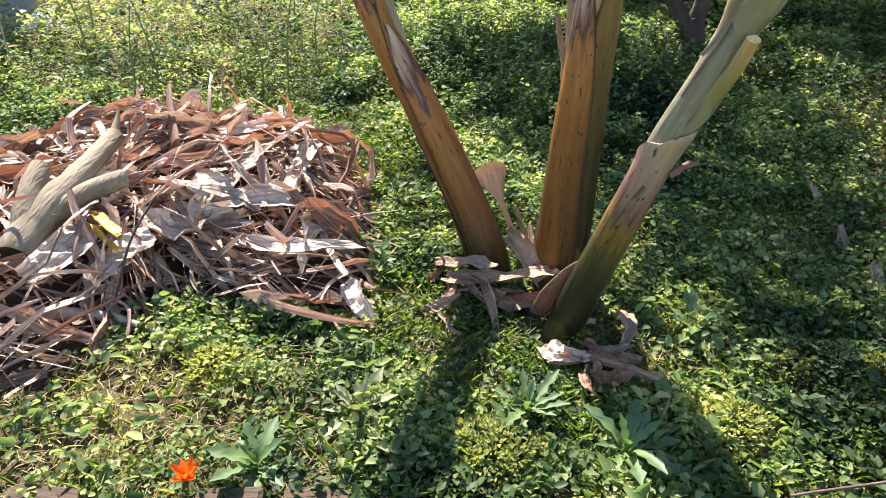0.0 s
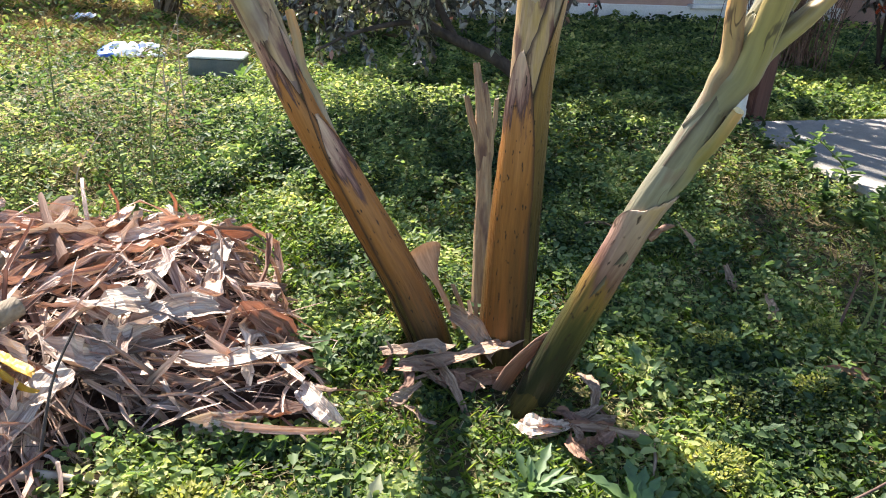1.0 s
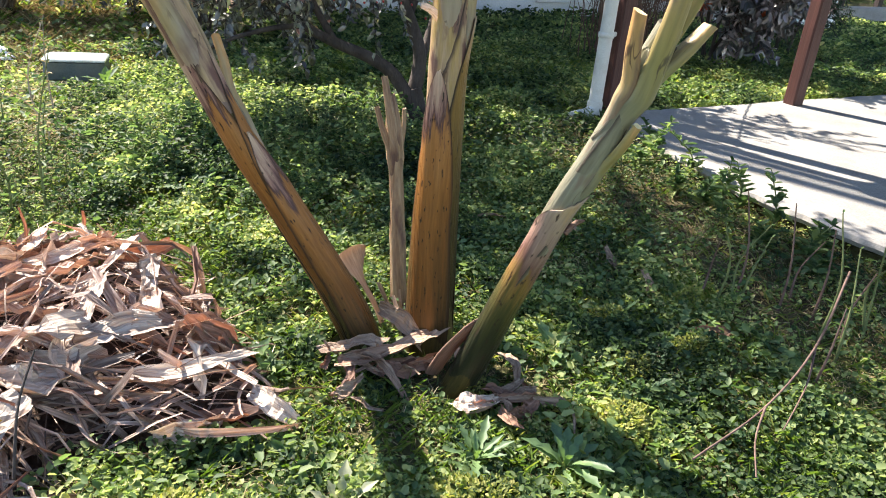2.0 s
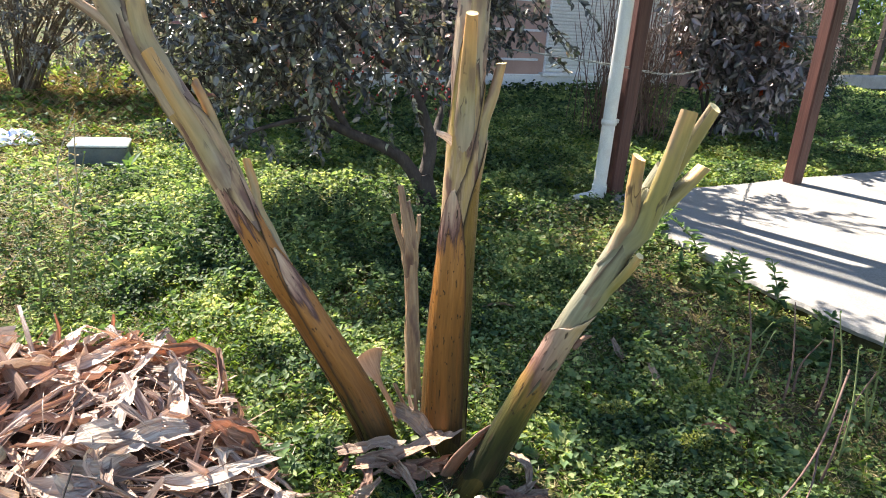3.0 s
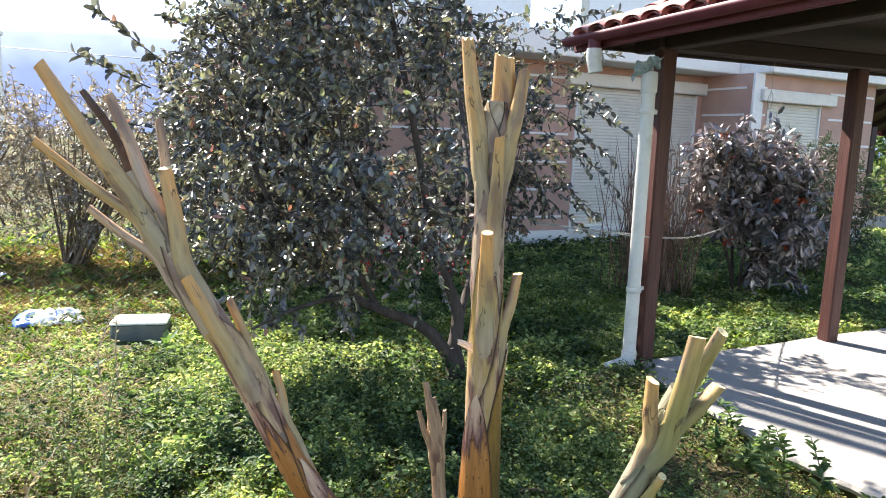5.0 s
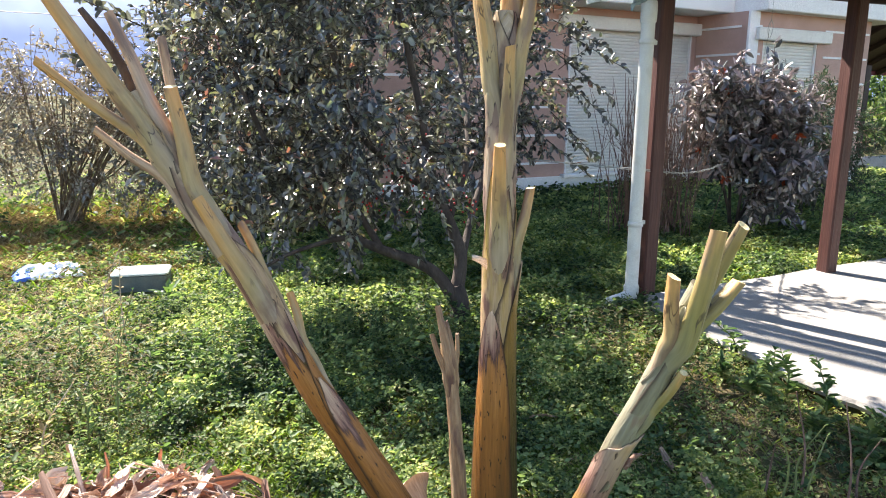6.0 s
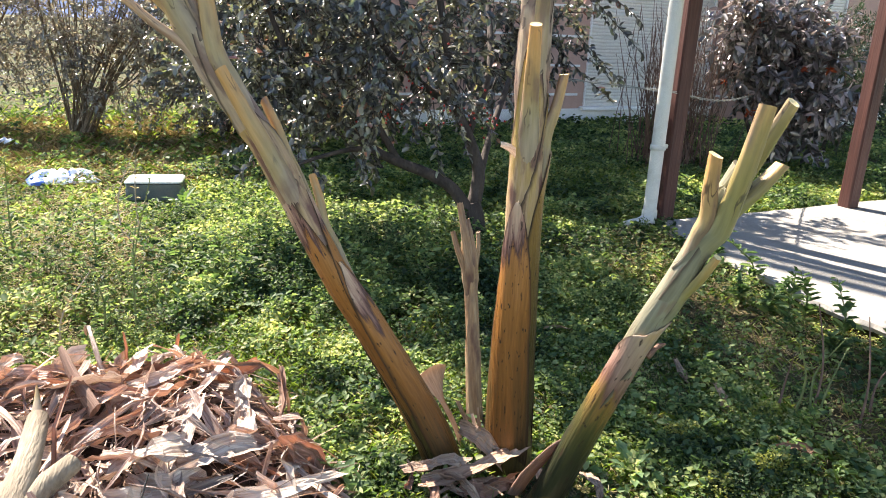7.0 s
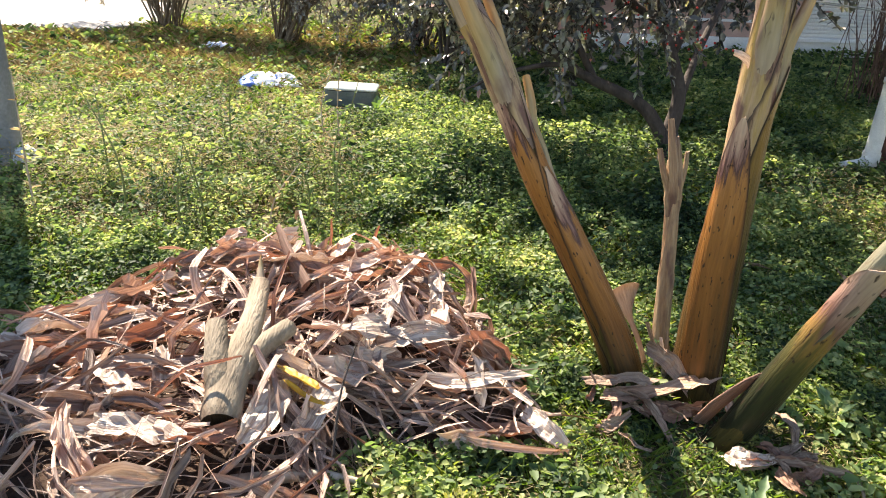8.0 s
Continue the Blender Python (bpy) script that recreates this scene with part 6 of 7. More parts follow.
    # long sprays that reach out of the crown
    A2 = np.array([(2.45, 6.0, 2.25), (2.5, 5.95, 1.95), (2.55, 5.9, 1.75), (2.45, 5.95, 1.45), (2.55, 6.0, 2.55), (2.6, 5.95, 2.12), (2.4, 5.9, 1.2), (2.5, 6.0, 2.8), (-0.78, 4.21, 1.91), (-0.7, 4.25, 2.04), (-0.78, 4.25, 1.7), (-0.22, 4.29, 2.25)])
    B2 = np.array([(2.92, 5.8, 2.0), (2.98, 5.75, 1.55), (3.0, 5.7, 1.28), (2.86, 5.75, 1.02), (3.02, 5.85, 2.5), (3.08, 5.75, 1.82), (2.8, 5.75, 0.85), (3.0, 5.9, 2.9), (-1.13, 4.12, 2.06), (-1.04, 4.16, 2.3), (-1.13, 4.16, 1.74), (-0.57, 4.21, 2.43)])
    tagged(part("spray_wood", twigs("spray_wood", A2, B2, np.full(len(A2), 0.005), M_BARK), None, t), kind="stuff")
    f = np.tile(np.linspace(0.1, 1.0, 30), (len(A2), 1))
    P = (A2[:, None] + (B2 - A2)[:, None] * f[:, :, None]).reshape(-1, 3)
    D = np.repeat(B2 - A2, 30, 0) * 0.8 + rnd.normal(size=P.shape) * 0.45
    s = 0.8 + 0.5 * rnd.rand(len(P))
    tagged(part("spray_foliage", leaves("spray_foliage", P, D, rnd.normal(size=P.shape) * 0.5 + np.array([0, 0, 1.0]), 0.068 * s, 0.036 * s, M_TREE_LEAF, 0.2), None, t), kind="stuff")
    geo = Geo()
    rr = random.Random(5)
    for cx, cz in ((0.55, 0.85), (0.95, 0.92), (0.75, 1.15), (1.15, 0.85)):
        for k in range(22):
            c = Vector((cx + rr.gauss(0, 0.10), 4.55 + rr.gauss(0, 0.1), cz + rr.gauss(0, 0.07)))
            geo.tube([c + Vector((0, 0, -0.007)), c + Vector((0, 0, -0.004)), c + Vector((0, 0, 0.004)), c + Vector((0, 0, 0.007))], [0.003, 0.007, 0.007, 0.003], 6)
    tagged(part("berry_cluster", geo, M_BERRY, t, "small red berries"), kind="stuff")


make_tree()


def make_shrub(name, label, base, lumps, seed, n, per, L, W, mat, stems, red=0, zmin=0.15, stemmat=None, stem_r=0.022, hollow=0.3, droop=0.6, spread=0.26):
    rnd = np.random.RandomState(seed)
    s = empty(name)
    tagged(s, label, "shrub")
    tw, lf, A, B, out = crown_meshes(rnd, lumps, n, per, L, W, mat, M_TWIG, hollow=hollow, spread=spread, zmin=zmin, droop=droop)
    tagged(part("crown", lf, None, s), kind="stuff")
    tagged(part("twigwork", tw, None, s), kind="stuff")
    bx, by = base
    for k in range(stems):
        c = lumps[k % len(lumps)]
        a = rnd.uniform(0, 6.28)
        geo = Geo()
        b = Vector((bx + 0.12 * math.cos(a), by + 0.12 * math.sin(a), g(bx, by) - 0.05))
        top = Vector((c[0] + rnd.uniform(-0.4, 0.4) * c[3], c[1] + rnd.uniform(-0.4, 0.4) * c[4], c[2] + 0.3 * c[5]))
        limb(geo, [b, b.lerp(top, 0.35) + Vector((0, 0, 0.12)), b.lerp(top, 0.7), top], stem_r, 0.006, 10, 7)
        part("stem", geo, stemmat or M_BARK, s)
    if red:
        for k in rnd.choice(len(B), red):
            P = np.repeat(B[k:k + 1], 7, 0)
            D = np.repeat(out[k:k + 1], 7, 0) + rnd.normal(size=P.shape) * 0.5 + np.array([0, 0, 0.5])
            part("red_tip", leaves("red_tip", P, D, rnd.normal(size=P.shape) + np.array([0, 0, 1.0]), np.full(7, 0.08), np.full(7, 0.03), M_RED_LEAF), None, s, "young red leaves")
    return s


make_shrub("photinia_shrub", "leafy shrub with drooping dark leaves and red young tips", (5.05, 6.45), [(4.62, 6.4, 1.66, 0.22, 0.25, 0.2), (5.05, 6.4, 1.58, 0.26, 0.28, 0.26), (5.42, 6.4, 1.35, 0.22, 0.25, 0.24), (5.42, 6.2, 0.85, 0.24, 0.25, 0.26), (4.62, 6.5, 1.2, 0.16, 0.2, 0.25), (4.95, 6.4, 1.1, 0.22, 0.25, 0.25), (5.2, 6.25, 0.55, 0.2, 0.2, 0.16)], 31, 430, 15, 0.100, 0.040, M_PHOTINIA, 6, red=16, zmin=0.25)
make_shrub("fir_shrub", "dense dark green conifer-like shrub behind the posts", (6.7, 7.3), [(6.6, 7.3, 1.35, 0.55, 0.5, 0.5), (7.1, 7.4, 1.15, 0.6, 0.5, 0.55), (6.7, 7.3, 0.8, 0.6, 0.5, 0.5)], 32, 420, 26, 0.06, 0.010, M_FIR, 5, zmin=0.2)
make_shrub("hedge_bush", "tangled half-bare bush with greyish leaves at the plot's end", (-2.2, 9.4), [(-2.2, 9.4, 1.5, 1.0, 0.6, 0.65), (-1.3, 9.3, 1.5, 0.8, 0.6, 0.75), (-1.7, 9.3, 0.8, 1.1, 0.5, 0.45)], 33, 720, 14, 0.055, 0.022, M_HEDGE_LEAF, 44, zmin=0.3, stemmat=M_TAN_TWIG, stem_r=0.012)
make_shrub("hedge_bush", "tangled half-bare bush with greyish leaves at the plot's end", (-3.9, 10.2), [(-3.9, 10.2, 1.4, 1.0, 0.6, 0.7), (-3.1, 9.9, 1.4, 0.8, 0.6, 0.75), (-4.9, 10.5, 1.2, 0.8, 0.6, 0.7)], 34, 720, 14, 0.055, 0.022, M_HEDGE_LEAF, 44, zmin=0.3, stemmat=M_TAN_TWIG, stem_r=0.012)
# Left mass of the tree's crown, pushed back so its shade falls farther off.
make_shrub("rear_crown", "tall dark-leaved bush growing behind the tree", (-0.14, 8.0), [(-0.14, 7.9, 1.91, 0.75, 0.55, 0.93), (-0.4, 8.0, 1.25, 0.7, 0.55, 0.75), (0.55, 8.0, 2.7, 0.93, 0.6, 0.8), (-0.33, 8.1, 2.28, 0.62, 0.55, 0.62), (0.48, 7.9, 1.15, 0.75, 0.55, 0.85), (0.36, 7.9, 1.97, 0.62, 0.55, 0.75)], 37, 1300, 22, 0.057, 0.030, M_TREE_LEAF, 12, zmin=0.35, hollow=0.6)
make_shrub("hedge_bush", "leafy dark bush beside the tree", (-0.5, 9.3), [(-0.5, 9.3, 1.5, 0.8, 0.6, 0.9), (0.4, 9.4, 1.5, 0.8, 0.6, 1.0), (-0.6, 9.1, 0.6, 0.8, 0.5, 0.45)], 35, 800, 18, 0.055, 0.028, M_TREE_LEAF, 10, zmin=0.2)
make_shrub("far_bush", "yellow-green bush beyond the lawn", (21, 20), [(20, 20, 1.6, 3.0, 1.5, 1.5), (25, 20, 1.8, 3.0, 1.5, 1.6), (29, 20, 1.8, 3.0, 1.5, 1.6)], 36, 700, 14, 0.22, 0.11, M_HERB, 9, zmin=0.1, spread=0.8, stem_r=0.05)


def make_bare_bush():
    rnd = np.random.RandomState(41)
    s = empty("bare_bush")
    tagged(s, "bush of bare purple-brown upright twigs beside the post", "shrub")
    n = 190
    x, y = rnd.normal(4.0, 0.22, n), rnd.normal(6.6, 0.2, n)
    A = np.stack([x, y, gz(x, y)], 1)
    B = A + np.stack([rnd.normal(0, 0.18, n), rnd.normal(0, 0.15, n), rnd.uniform(0.9, 1.75, n)], 1)
    M = (A + B) / 2 + rnd.normal(size=A.shape) * 0.03
    k = rnd.choice(n, 220)
    u = rnd.uniform(0.3, 0.9, (220, 1))
    C = A[k] * (1 - u) + B[k] * u
    D = C + np.stack([rnd.normal(0, 0.12, 220), rnd.normal(0, 0.12, 220), rnd.uniform(0.1, 0.35, 220)], 1)
    m = 70      # the front canes one by one, the rest joined
    for i in range(m):
        part("stem", twigs("stem", np.stack([A[i], M[i]]), np.stack([M[i], B[i]]), np.array([0.007, 0.005]), M_TWIG), None, s)
    A, B, M, n = A[m:], B[m:], M[m:], n - m
    part("twigwork", twigs("twigwork", np.concatenate([A, M, C]), np.concatenate([M, B, D]), np.concatenate([np.full(n, 0.007), np.full(n, 0.005), np.full(220, 0.003)]), M_TWIG), None, s)["kind"] = "stuff"


make_bare_bush()

# ---- ground cover ----
HOLES = [(0.14, 1.98, 0.09), (0.38, 1.93, 0.10), (0.40, 1.66, 0.07), (0.36, 2.2, 0.04), (2.335, 4.27, 0.07), (-2.93, 4.05, 0.17), (1.08, 4.4, 0.1)]


def open_ground(x, y):
    ok = ~inside(SLAB, x, y)
    for cx, cy, r in HOLES:
        ok &= np.hypot(x - cx, y - cy) > r
    ok &= heap_h(x, y) < 0.03
    ok &= ~((np.abs(x + 1.08) < 0.25) & (np.abs(y - 5.95) < 0.36))
    ok &= ~((x < -4.3) & (y > 9.4) & (y < 15))
    return ok


def dryness(x, y):
    d = 0.95 * smooth01((0.45 - x) / 0.9) * smooth01((1.65 - y) / 0.5)
    d = np.maximum(d, 1.7 * smooth01((-0.5 - x) / 0.9) * smooth01((y - 2.7) / 0.8) * (1 - 0.6 * np.exp(-((x + 1.2) / 0.7) ** 2 - ((y - 5.3) / 0.6) ** 2)))
    d = np.maximum(d, 1.6 * smooth01((x - 1.4) / 0.4) * smooth01((4.2 - y) / 0.5))
    d = np.maximum(d, 0.9 * np.exp(-((x - 0.4) / 0.5) ** 2 - ((y - 1.72) / 0.33) ** 2))
    d = np.maximum(d, 0.75 * np.exp(-((x - 1.15) / 0.35) ** 2 - ((y - 2.25) / 0.4) ** 2))
    return np.clip(d * (0.45 + 0.9 * vnoise(x, y, 0.5, 21)) + 0.25 * (vnoise(x, y, 0.22, 22) - 0.55), 0, 1)


def cover_h(x, y):
    h = 0.022 + 0.06 * vnoise(x, y, 0.35, 23) + 0.11 * vnoise(x, y, 0.10, 24) ** 2.2 + 0.03 * vnoise(x, y, 0.04, 28)
    h += 0.13 * np.exp(-((x - 0.3) / 1.5) ** 2 - ((y - 4.2) / 0.9) ** 2) * (0.4 + vnoise(x, y, 0.3, 25))
    h += 0.14 * smooth01((-1.0 - x) / 0.6) * smooth01((y - 2.7) / 0.5) * smooth01((5.2 - y) / 1.0) * (0.3 + vnoise(x, y, 0.25, 26))
    h += 0.12 * np.exp(-((x - 2.05) / 0.25) ** 2) * smooth01((4.1 - y) / 0.3) * smooth01((y - 1.6) / 0.3) * vnoise(x, y, 0.2, 27)
    foot = np.exp(-((x - 0.3) / 0.42) ** 2 - ((y - 1.62) / 0.32) ** 2)
    return h * (0.55 + 0.45 * smooth01((y - 2.6) / 1.2)) * (1 - 0.65 * foot)


def scatter(rnd, n, x0, x1, y0, y1, wedge=True):
    x, y = rnd.uniform(x0, x1, n), rnd.uniform(y0, y1, n)
    ok = open_ground(x, y)
    plot = (x > -0.75 * y - 0.9) & (x < 1.35 * y + 0.6)      # the garden plot narrows towards the terrace path
    ok &= plot if wedge else ~plot | (y < 0.75)
    return x[ok], y[ok]


def cover(name, label, seed, n, area, size, mat, aspect, dry_min=0.0, dry_max=1.0, tilt=0.95, hfrac=(0.1, 1.0), clump=1.0, rise=0.15, wedge=True):
    rnd = np.random.RandomState(seed)
    x, y = scatter(rnd, n, *area, wedge)
    d = dryness(x, y)
    r = rnd.rand(len(x))
    p = np.where(d > dry_max, 0.3, 1.0) * np.where(d < dry_min, 0.15, 1.0)
    p *= np.clip((0.6 * vnoise(x, y, 0.16, seed) + 0.4 * vnoise(x, y, 0.05, seed + 7) - 0.5) * 3.4 * clump + 0.72, 0.04, 1)
    k = r < p
    x, y = x[k], y[k]
    m = len(x)
    z = gz(x, y) + cover_h(x, y) * (hfrac[0] + (hfrac[1] - hfrac[0]) * rnd.rand(m) ** 0.7)
    a = rnd.uniform(0, 2 * np.pi, m)
    D = np.stack([np.cos(a), np.sin(a), rnd.normal(rise, 0.25, m)], 1)
    U = np.stack([rnd.normal(0, tilt, m), rnd.normal(0, tilt, m), np.ones(m)], 1)
    s = size * (0.55 + 0.9 * rnd.rand(m)) * (0.7 + 0.6 * vnoise(x, y, 0.2, seed + 50))
    ob = new(name, leaves(name, np.stack([x, y, z], 1), D, U, s, s * aspect, mat, 0.18, 0.12))
    tagged(ob, label, "ground cover", kind="stuff")


def blades(name, label, seed, n, area, length, mat, lean=0.5, dry_min=0.0, width=0.004, flat=False):
    rnd = np.random.RandomState(seed)
    x, y = scatter(rnd, n, *area)
    d = dryness(x, y)
    k = rnd.rand(len(x)) < np.where(d < dry_min, 0.4, 1.0) * (np.where(d > 0.5, 0.3, 1.0) if dry_min == 0.0 else 1.0)
    x, y = x[k], y[k]
    m = len(x)
    z = gz(x, y) + (rnd.rand(m) * cover_h(x, y) * 0.8 if flat else 0.0)
    a = rnd.uniform(0, 2 * np.pi, m)
    D = np.stack([np.cos(a) * lean, np.sin(a) * lean, rnd.normal(0.05, 0.2, m) if flat else np.abs(rnd.normal(0.8, 0.3, m))], 1)
    U = np.stack([-np.cos(a) * 0.6, -np.sin(a) * 0.6, np.full(m, 0.8)], 1) + rnd.normal(size=(m, 3)) * 0.3
    s = length * (0.4 + rnd.rand(m))
    ob = new(name, leaves(name, np.stack([x, y, z], 1), D, U, s, width * (0.7 + 0.8 * rnd.rand(m)), mat, 0.1, 0.0 if flat else 0.3))
    tagged(ob, label, "grass", kind="stuff")


NEAR, MID, FAR = (-2.6, 2.6, 0.75, 3.6), (-4.5, 6.2, 3.4, 7.6), (-9, 14, 7.0, 15)
cover("clover", "low bright green clover and weeds", 61, 270000, NEAR, 0.0155, M_CLOVER, 0.85, dry_max=0.55)
cover("small_herbs", "mixed low green herbs", 62, 40000, NEAR, 0.028, M_HERB, 0.6, dry_max=0.6, tilt=0.7, rise=0.35)
cover("clover_mid", "low bright green clover and weeds", 63, 210000, MID, 0.026, M_CLOVER, 0.8, dry_max=0.6)
cover("herbs_mid", "mixed taller green herbs", 64, 45000, MID, 0.042, M_HERB, 0.4, dry_max=0.7, tilt=0.7, rise=0.4)
cover("far_grass", "distant green lawn weeds", 65, 95000, FAR, 0.06, M_CLOVER, 0.6, dry_max=0.9, rise=0.4)
cover("back_lawn", "low green weeds of the shaded lawn", 72, 75000, (0.6, 9.0, 4.6, 9.6), 0.034, M_HERB, 0.7, dry_max=0.9, rise=0.3)
cover("outer_lawn", "low green weeds of the lawn round the plot", 74, 70000, (-6.5, 6.0, -4.5, 4.5), 0.062, M_HERB, 0.7, rise=0.3, wedge=False)
blades("grass_near", "short grass blades", 66, 50000, NEAR, 0.055, M_GRASS, width=0.0025)
blades("grass_mid", "short grass blades", 67, 52000, MID, 0.10, M_GRASS, width=0.006)
blades("straw_near", "dry straw and dead grass bits", 68, 100000, NEAR, 0.030, M_STRAW, lean=1.0, dry_min=0.22, width=0.0018, flat=True)
blades("straw_mid", "dry straw and dead grass", 69, 160000, MID, 0.055, M_STRAW, lean=0.8, dry_min=0.3, width=0.0034, flat=True)
blades("straw_far", "dry tan grass", 70, 130000, (-6.5, -0.2, 6.4, 11), 0.13, M_STRAW, lean=0.8, width=0.0035)
blades("weeds_far", "green grass among the dry", 71, 14000, (-9, -0.2, 6.8, 12), 0.16, M_GRASS, lean=0.7, width=0.008)


def make_weed(x, y, n, L, W, seed, label, up=0.45, name="weed_rosette", mat=None):
    """A rosette of toothed leaves, each leaf a part."""
    rnd = np.random.RandomState(seed)
    w = empty(name, (x, y, g(x, y) + 0.015))
    tagged(w, label, "weed", "weeds in the grass")
    meshes = []
    for k in range(3):
        geo = Geo()
        rows = []
        for i in range(9):
            u = i / 8
            hw = W * 0.36 * (0.25 + 1.5 * u * (1.15 - u) * 1.6) * (1 + 0.32 * (-1) ** i)
            if i == 8:
                hw = 0.002
            zc = L * (up * u - 0.75 * up * u * u + 0.03 * math.sin(5 * u + k))
            rows.append([(-hw, L * u, zc + hw * 0.35), (-hw * 0.5, L * u, zc + hw * 0.12), (0, L * u, zc), (hw * 0.5, L * u, zc + hw * 0.12), (hw, L * u, zc + hw * 0.35)])
        geo.grid(rows)
        meshes.append(geo.mesh("leaf", mat or M_ROSETTE))
    for k in range(n):
        o = new("leaf", meshes[k % 3])
        o.parent = w
        s = rnd.uniform(0.5, 0.95)
        o.matrix_local = Matrix.Rotation(k * 2.4 + rnd.uniform(-0.3, 0.3), 4, "Z") @ Matrix.Rotation(rnd.uniform(-0.1, 0.55) + 0.5 * (k > n * 0.6), 4, "X") @ Matrix.Diagonal((s, s, s, 1))


for k, (x, y, n, L, W) in enumerate([(-0.19, 1.90, 12, 0.12, 0.05), (-0.06, 1.24, 20, 0.14, 0.042), (0.32, 1.34, 14, 0.15, 0.035), (0.55, 1.27, 13, 0.17, 0.045), (-0.22, 1.04, 12, 0.13, 0.045), (0.76, 1.76, 11, 0.14, 0.04), (0.08, 1.13, 9, 0.10, 0.035), (0.95, 1.5, 9, 0.11, 0.035), (1.15, 1.95, 9, 0.10, 0.035),
                                      (-0.32, 3.75, 12, 0.16, 0.045), (0.25, 3.3, 12, 0.15, 0.04), (-0.75, 3.5, 12, 0.15, 0.045), (-0.85, 5.6, 14, 0.2, 0.06), (-1.3, 5.0, 14, 0.2, 0.06), (1.55, 3.1, 10, 0.12, 0.04)]):
    pale = k in (1, 6)
    make_weed(x, y, n, L, W, 200 + k, "silvery half-dry weed rosette in the grass" if pale else "broad-leaved green weed growing in the grass", 0.25 if pale else 0.45, mat=M_ROSETTE_PALE if pale else None)


def make_yellow_herb(x, y, r, seed):
    """A low mat of tiny yellow-green leaves on short stalks."""
    rnd = np.random.RandomState(seed)
    n = int(260 * (r / 0.06) ** 1.6)
    a, q = rnd.uniform(0, 6.283, n), r * np.sqrt(rnd.rand(n))
    px, py = x + q * np.cos(a) * (1 + 0.3 * np.sin(3 * a)), y + q * np.sin(a)
    pz = gz(px, py) + 0.025 + 0.05 * (1 - (q / r) ** 2) * rnd.uniform(0.5, 1.1, n)
    P = np.stack([px, py, pz], 1)
    D = np.stack([np.cos(a), np.sin(a), rnd.normal(0.6, 0.4, n)], 1) + rnd.normal(size=(n, 3)) * 0.5
    h = empty("yellow_herb", (x, y, g(x, y)))
    h.matrix_world = Matrix.Identity(4)
    tagged(h, "low yellow-green flowering herb among the clover", "weed", "yellow herbs")
    tagged(part("foliage", leaves("foliage", P, D, rnd.normal(size=(n, 3)) * 0.5 + np.array([0, 0, 1.0]), np.full(n, 0.013), np.full(n, 0.008), M_YELLOW_HERB, 0.15), None, h), kind="stuff")
    low = P.copy()
    low[:, 2] = gz(low[:, 0], low[:, 1])
    tagged(part("stalk_tuft", twigs("stalk_tuft", low[:90], P[:90], np.full(90, 0.0012), M_GREEN_STEM), None, h), kind="stuff")


for k, (x, y, r) in enumerate([(0.42, 1.645, 0.05), (1.08, 1.93, 0.07), (0.80, 1.40, 0.10), (0.98, 1.62, 0.07), (1.25, 1.66, 0.08), (0.26, 1.17, 0.12), (-0.42, 1.30, 0.09), (1.45, 1.95, 0.06)]):
    make_yellow_herb(x, y, r, 500 + k)


def make_stalk_weed(x, y, h, seed, label, leafL=0.05, mat=None, n=16, stemmat=None):
    rnd = np.random.RandomState(seed)
    w = empty("weed_stalk", (x, y, g(x, y)))
    tagged(w, label, "weed", "tall weeds")
    geo = Geo()
    pts = spline([(0, 0, -0.01), (rnd.normal(0, 0.02), rnd.normal(0, 0.02), h * 0.5), (rnd.normal(0, 0.06), rnd.normal(0, 0.05), h)], 12)
    geo.tube(pts, list(np.linspace(0.006, 0.002, 12)), 6)
    part("stem", geo, stemmat or M_GREEN_STEM, w)
    if n:
        u = np.linspace(0.12, 1, n)
        P = np.array([list(pts[min(11, int(q * 11))]) for q in u])
        a = np.arange(n) * 2.4 + rnd.uniform(-0.6, 0.6, n)
        D = np.stack([np.cos(a), np.sin(a), 0.5 + 0.3 * rnd.rand(n)], 1) + rnd.normal(size=(n, 3)) * 0.35
        s = leafL * (1.25 - 0.75 * u) * (0.8 + 0.4 * rnd.rand(n))
        part("foliage", leaves("foliage", P, D, np.tile([[0, 0, 1.0]], (n, 1)), s, s * 0.42, mat or M_HERB, 0.2, 0.25), None, w)


rw = random.Random(77)
make_stalk_weed(-0.20, 1.88, 0.13, 298, "bright green leafy sprout between heap and plant", 0.065, M_HERB, 20)
make_stalk_weed(-0.15, 1.86, 0.10, 299, "bright green leafy sprout between heap and plant", 0.06, M_HERB, 18)
for k in range(16):      # leafy weeds along the terrace edge
    make_stalk_weed(2.2 + rw.uniform(-0.14, 0.1) + 0.05 * (k % 2), 3.75 - k * 0.12 + rw.uniform(-0.05, 0.05), rw.uniform(0.12, 0.32), 300 + k, "leafy green weed growing at the terrace edge", 0.085, M_HERB, 34)
for k in range(16):     # tall thin weeds behind the heap
    make_stalk_weed(rw.uniform(-2.3, -0.9), rw.uniform(3.0, 4.6), rw.uniform(0.3, 0.75), 330 + k, "tall thin weed with small leaves behind the heap", 0.05, M_HERB if k % 3 else M_STRAW, 16, M_GREEN_STEM if k % 3 else M_PALE_TWIG)
for k in range(14):     # rose canes near the terrace corner
    make_stalk_weed(1.62 + rw.uniform(-0.12, 0.4), 1.5 + rw.uniform(-0.1, 0.5), rw.uniform(0.25, 0.5), 360 + k, "bare thorny cane near the terrace corner", 0.04, M_HERB, 4 if k % 2 else 0, M_GREEN_STEM if k % 2 else M_TWIG)


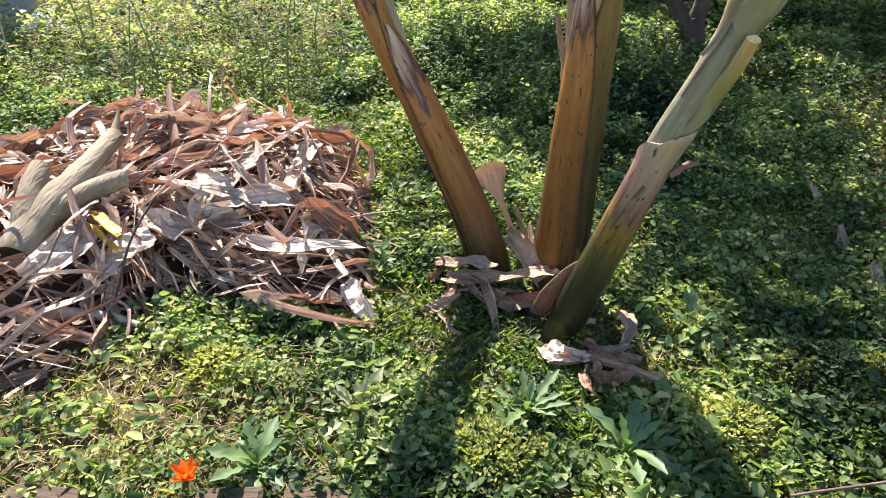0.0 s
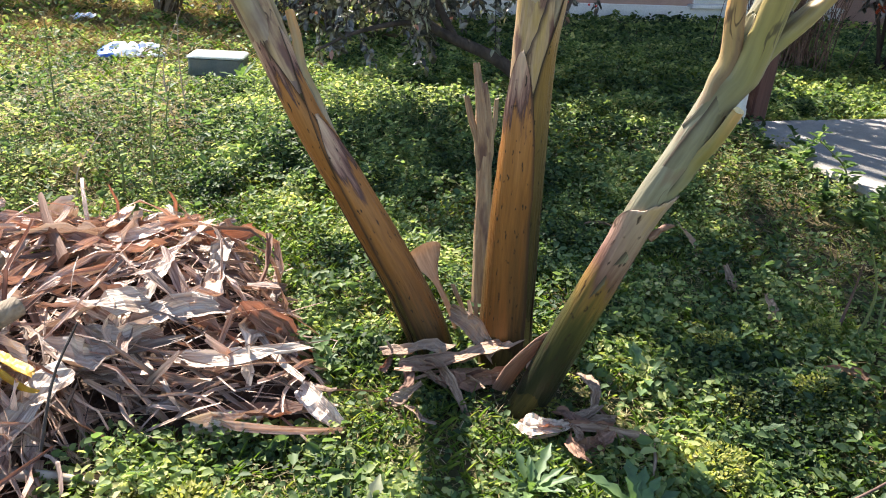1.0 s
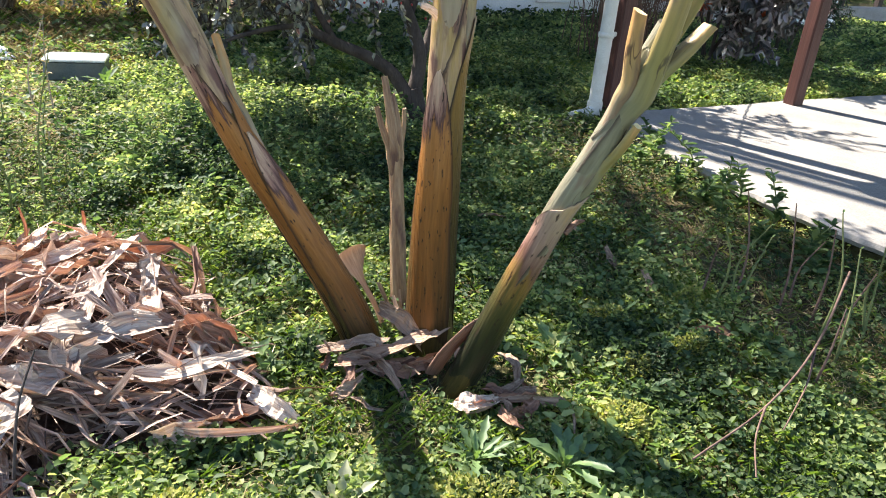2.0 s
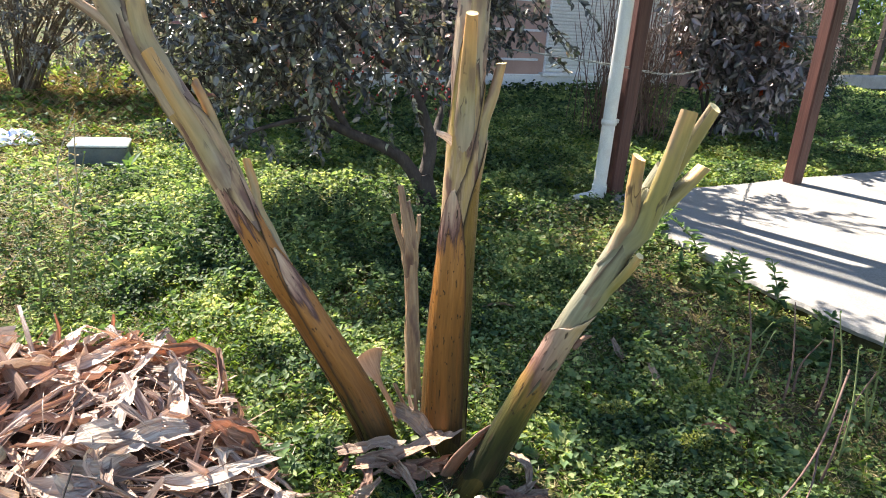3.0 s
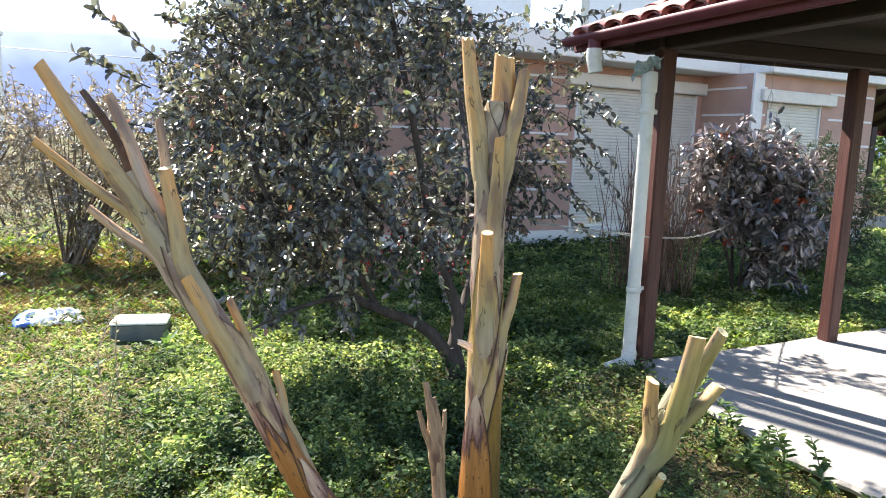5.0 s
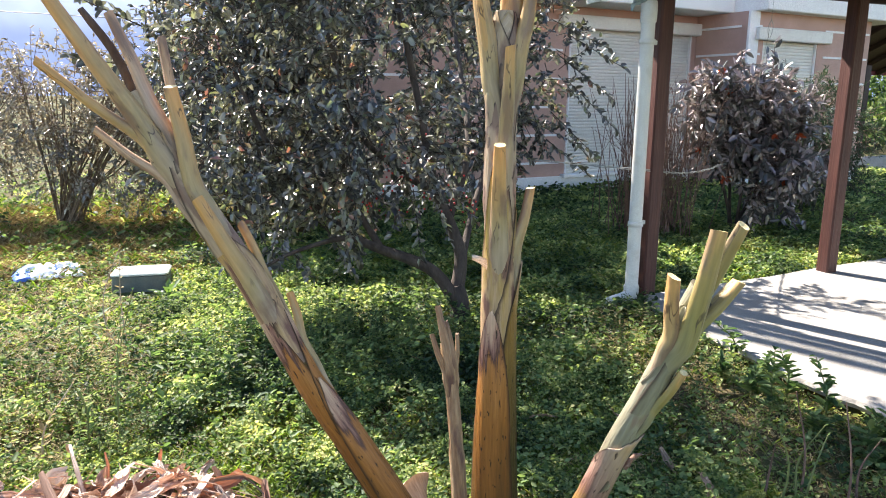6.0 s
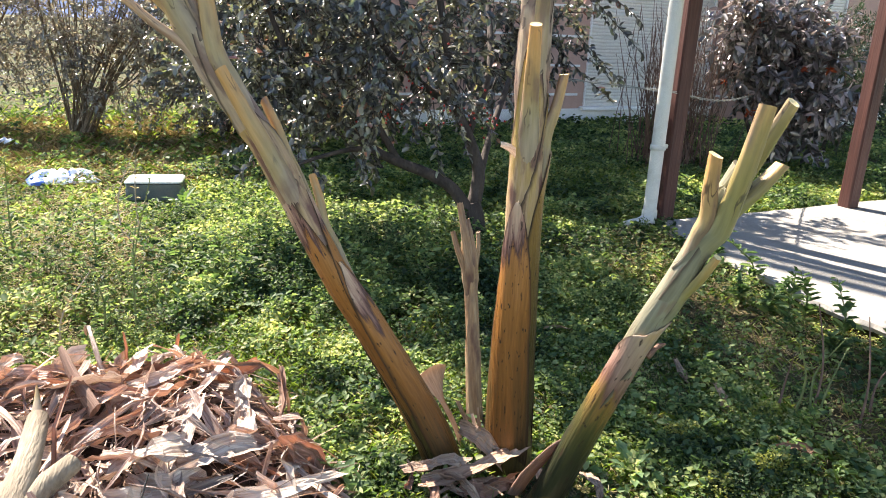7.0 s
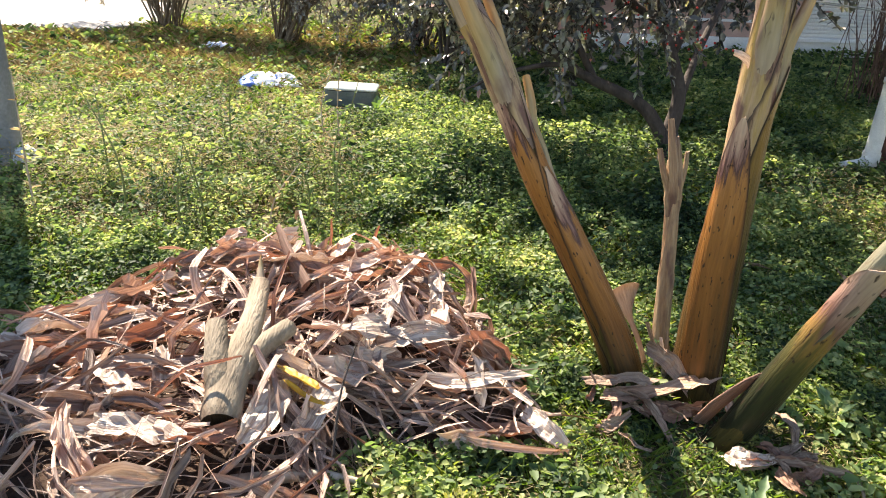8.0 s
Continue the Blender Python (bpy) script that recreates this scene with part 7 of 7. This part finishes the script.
def make_herb_patch(label, seed, n, cx, cy, rx, ry, h0, h1, per, L, mat):
    """A stand of upright leafy herbs, too many to tell apart."""
    rnd = np.random.RandomState(seed)
    a, q = rnd.uniform(0, 6.283, n), np.sqrt(rnd.rand(n))
    x, y = cx + rx * q * np.cos(a), cy + ry * q * np.sin(a)
    ok = open_ground(x, y) & (vnoise(x, y, 0.22, seed) > 0.35)
    x, y, q = x[ok], y[ok], q[ok]
    n = len(x)
    A = np.stack([x, y, gz(x, y)], 1)
    h = (h0 + (h1 - h0) * rnd.rand(n)) * (1 - 0.45 * q ** 2)
    B = A + np.stack([rnd.normal(0, 0.035, n), rnd.normal(0, 0.035, n), h], 1)
    p = empty("herb_patch")
    tagged(p, label, "weeds", kind="stuff")
    tagged(part("stalk_tuft", twigs("stalk_tuft", A, B, np.full(n, 0.0022), M_GREEN_STEM), None, p), kind="stuff")
    f = np.linspace(0.25, 1.0, per)[None, :, None]
    P = (A[:, None] + (B - A)[:, None] * f).reshape(-1, 3)
    t = np.tile(np.arange(per) * 2.4, n) + np.repeat(rnd.uniform(0, 6, n), per)
    D = np.stack([np.cos(t), np.sin(t), 0.45 + 0.3 * rnd.normal(size=len(t))], 1)
    s = L * (0.6 + 0.7 * rnd.rand(len(t))) * np.tile(1.2 - 0.6 * np.linspace(0, 1, per), n)
    tagged(part("foliage", leaves("foliage", P, D, np.tile([[0, 0, 1.0]], (len(P), 1)) + rnd.normal(size=P.shape) * 0.4, s, s * 0.42, mat, 0.2, 0.2), None, p), kind="stuff")


make_herb_patch("upright light-green herbs under the tree", 401, 620, 0.2, 4.05, 1.05, 0.5, 0.16, 0.36, 16, 0.036, M_HERB)
make_herb_patch("upright light-green herbs in the lawn", 402, 260, -0.6, 4.7, 0.6, 0.5, 0.10, 0.24, 14, 0.034, M_CLOVER)
make_herb_patch("upright herbs beside the terrace corner", 403, 200, 2.0, 4.15, 0.35, 0.3, 0.08, 0.2, 12, 0.030, M_HERB)
make_herb_patch("dry-tipped herbs behind the leaf heap", 404, 420, -1.5, 3.6, 0.8, 0.7, 0.10, 0.30, 12, 0.026, M_CLOVER)


def make_twigs_on_ground():
    a = Geo()
    limb(a, [(1.80, 1.62, 0.30), (1.5, 1.42, 0.16), (1.2, 1.28, 0.08), (0.86, 1.16, 0.06)], 0.0045, 0.003, 18, 6)
    limb(a, [(1.2, 1.28, 0.08), (1.08, 1.18, 0.07), (0.98, 1.06, 0.06)], 0.004, 0.002, 8, 5)
    limb(a, [(1.5, 1.42, 0.16), (1.4, 1.33, 0.09), (1.2, 1.2, 0.06)], 0.004, 0.002, 8, 5)
    tagged(part("fallen_twig", a, M_TWIG), "long brown dry twig lying over the weeds", "twig")


make_twigs_on_ground()


def make_edging():
    rnd = random.Random(9)
    for k in range(9):
        x = -0.75 + k * 0.17
        if k in (2, 5):
            continue
        y = 0.90 + 0.17 * (x + 0.63) + rnd.uniform(-0.01, 0.01)
        o = part("edging_block", Geo().box((0, 0, 0), (0.14, 0.05, 0.11), bevel=0.008), M_EDGING, smooth=False)
        o.matrix_world = Matrix.Translation((x, y - 0.02, g(x, y) - 0.012)) @ pose(0, 0, 0, rnd.uniform(-14, 14), rnd.uniform(-4, 4), 12 + rnd.uniform(-6, 6))
        tagged(o, "weathered brown timber edging block sunk in the soil", "edging", "edging blocks")


make_edging()


def make_flower():
    x, y = -0.32, 0.935
    f = empty("orange_flower", (x, y, g(x, y)))
    tagged(f, "small orange flower on a short stem", "flower")
    part("stem", Geo().tube(spline([(0, 0, 0), (0.005, 0.0, 0.03), (0.0, 0.01, 0.06)], 6), 0.002, 5), M_GREEN_STEM, f)
    pet = leaves("petal", np.zeros((1, 3)), np.array([[0, 1.0, 0.9]]), np.array([[0, -0.4, 1.0]]), np.array([0.05]), np.array([0.02]), M_ORANGE)
    for k in range(9):
        o = new("petal", pet)
        o.parent = f
        o.matrix_local = Matrix.Translation((0, 0.01, 0.06)) @ Matrix.Rotation(k * 0.7, 4, "Z") @ Matrix.Rotation(0.2 + 0.3 * (k % 2), 4, "X")


make_flower()
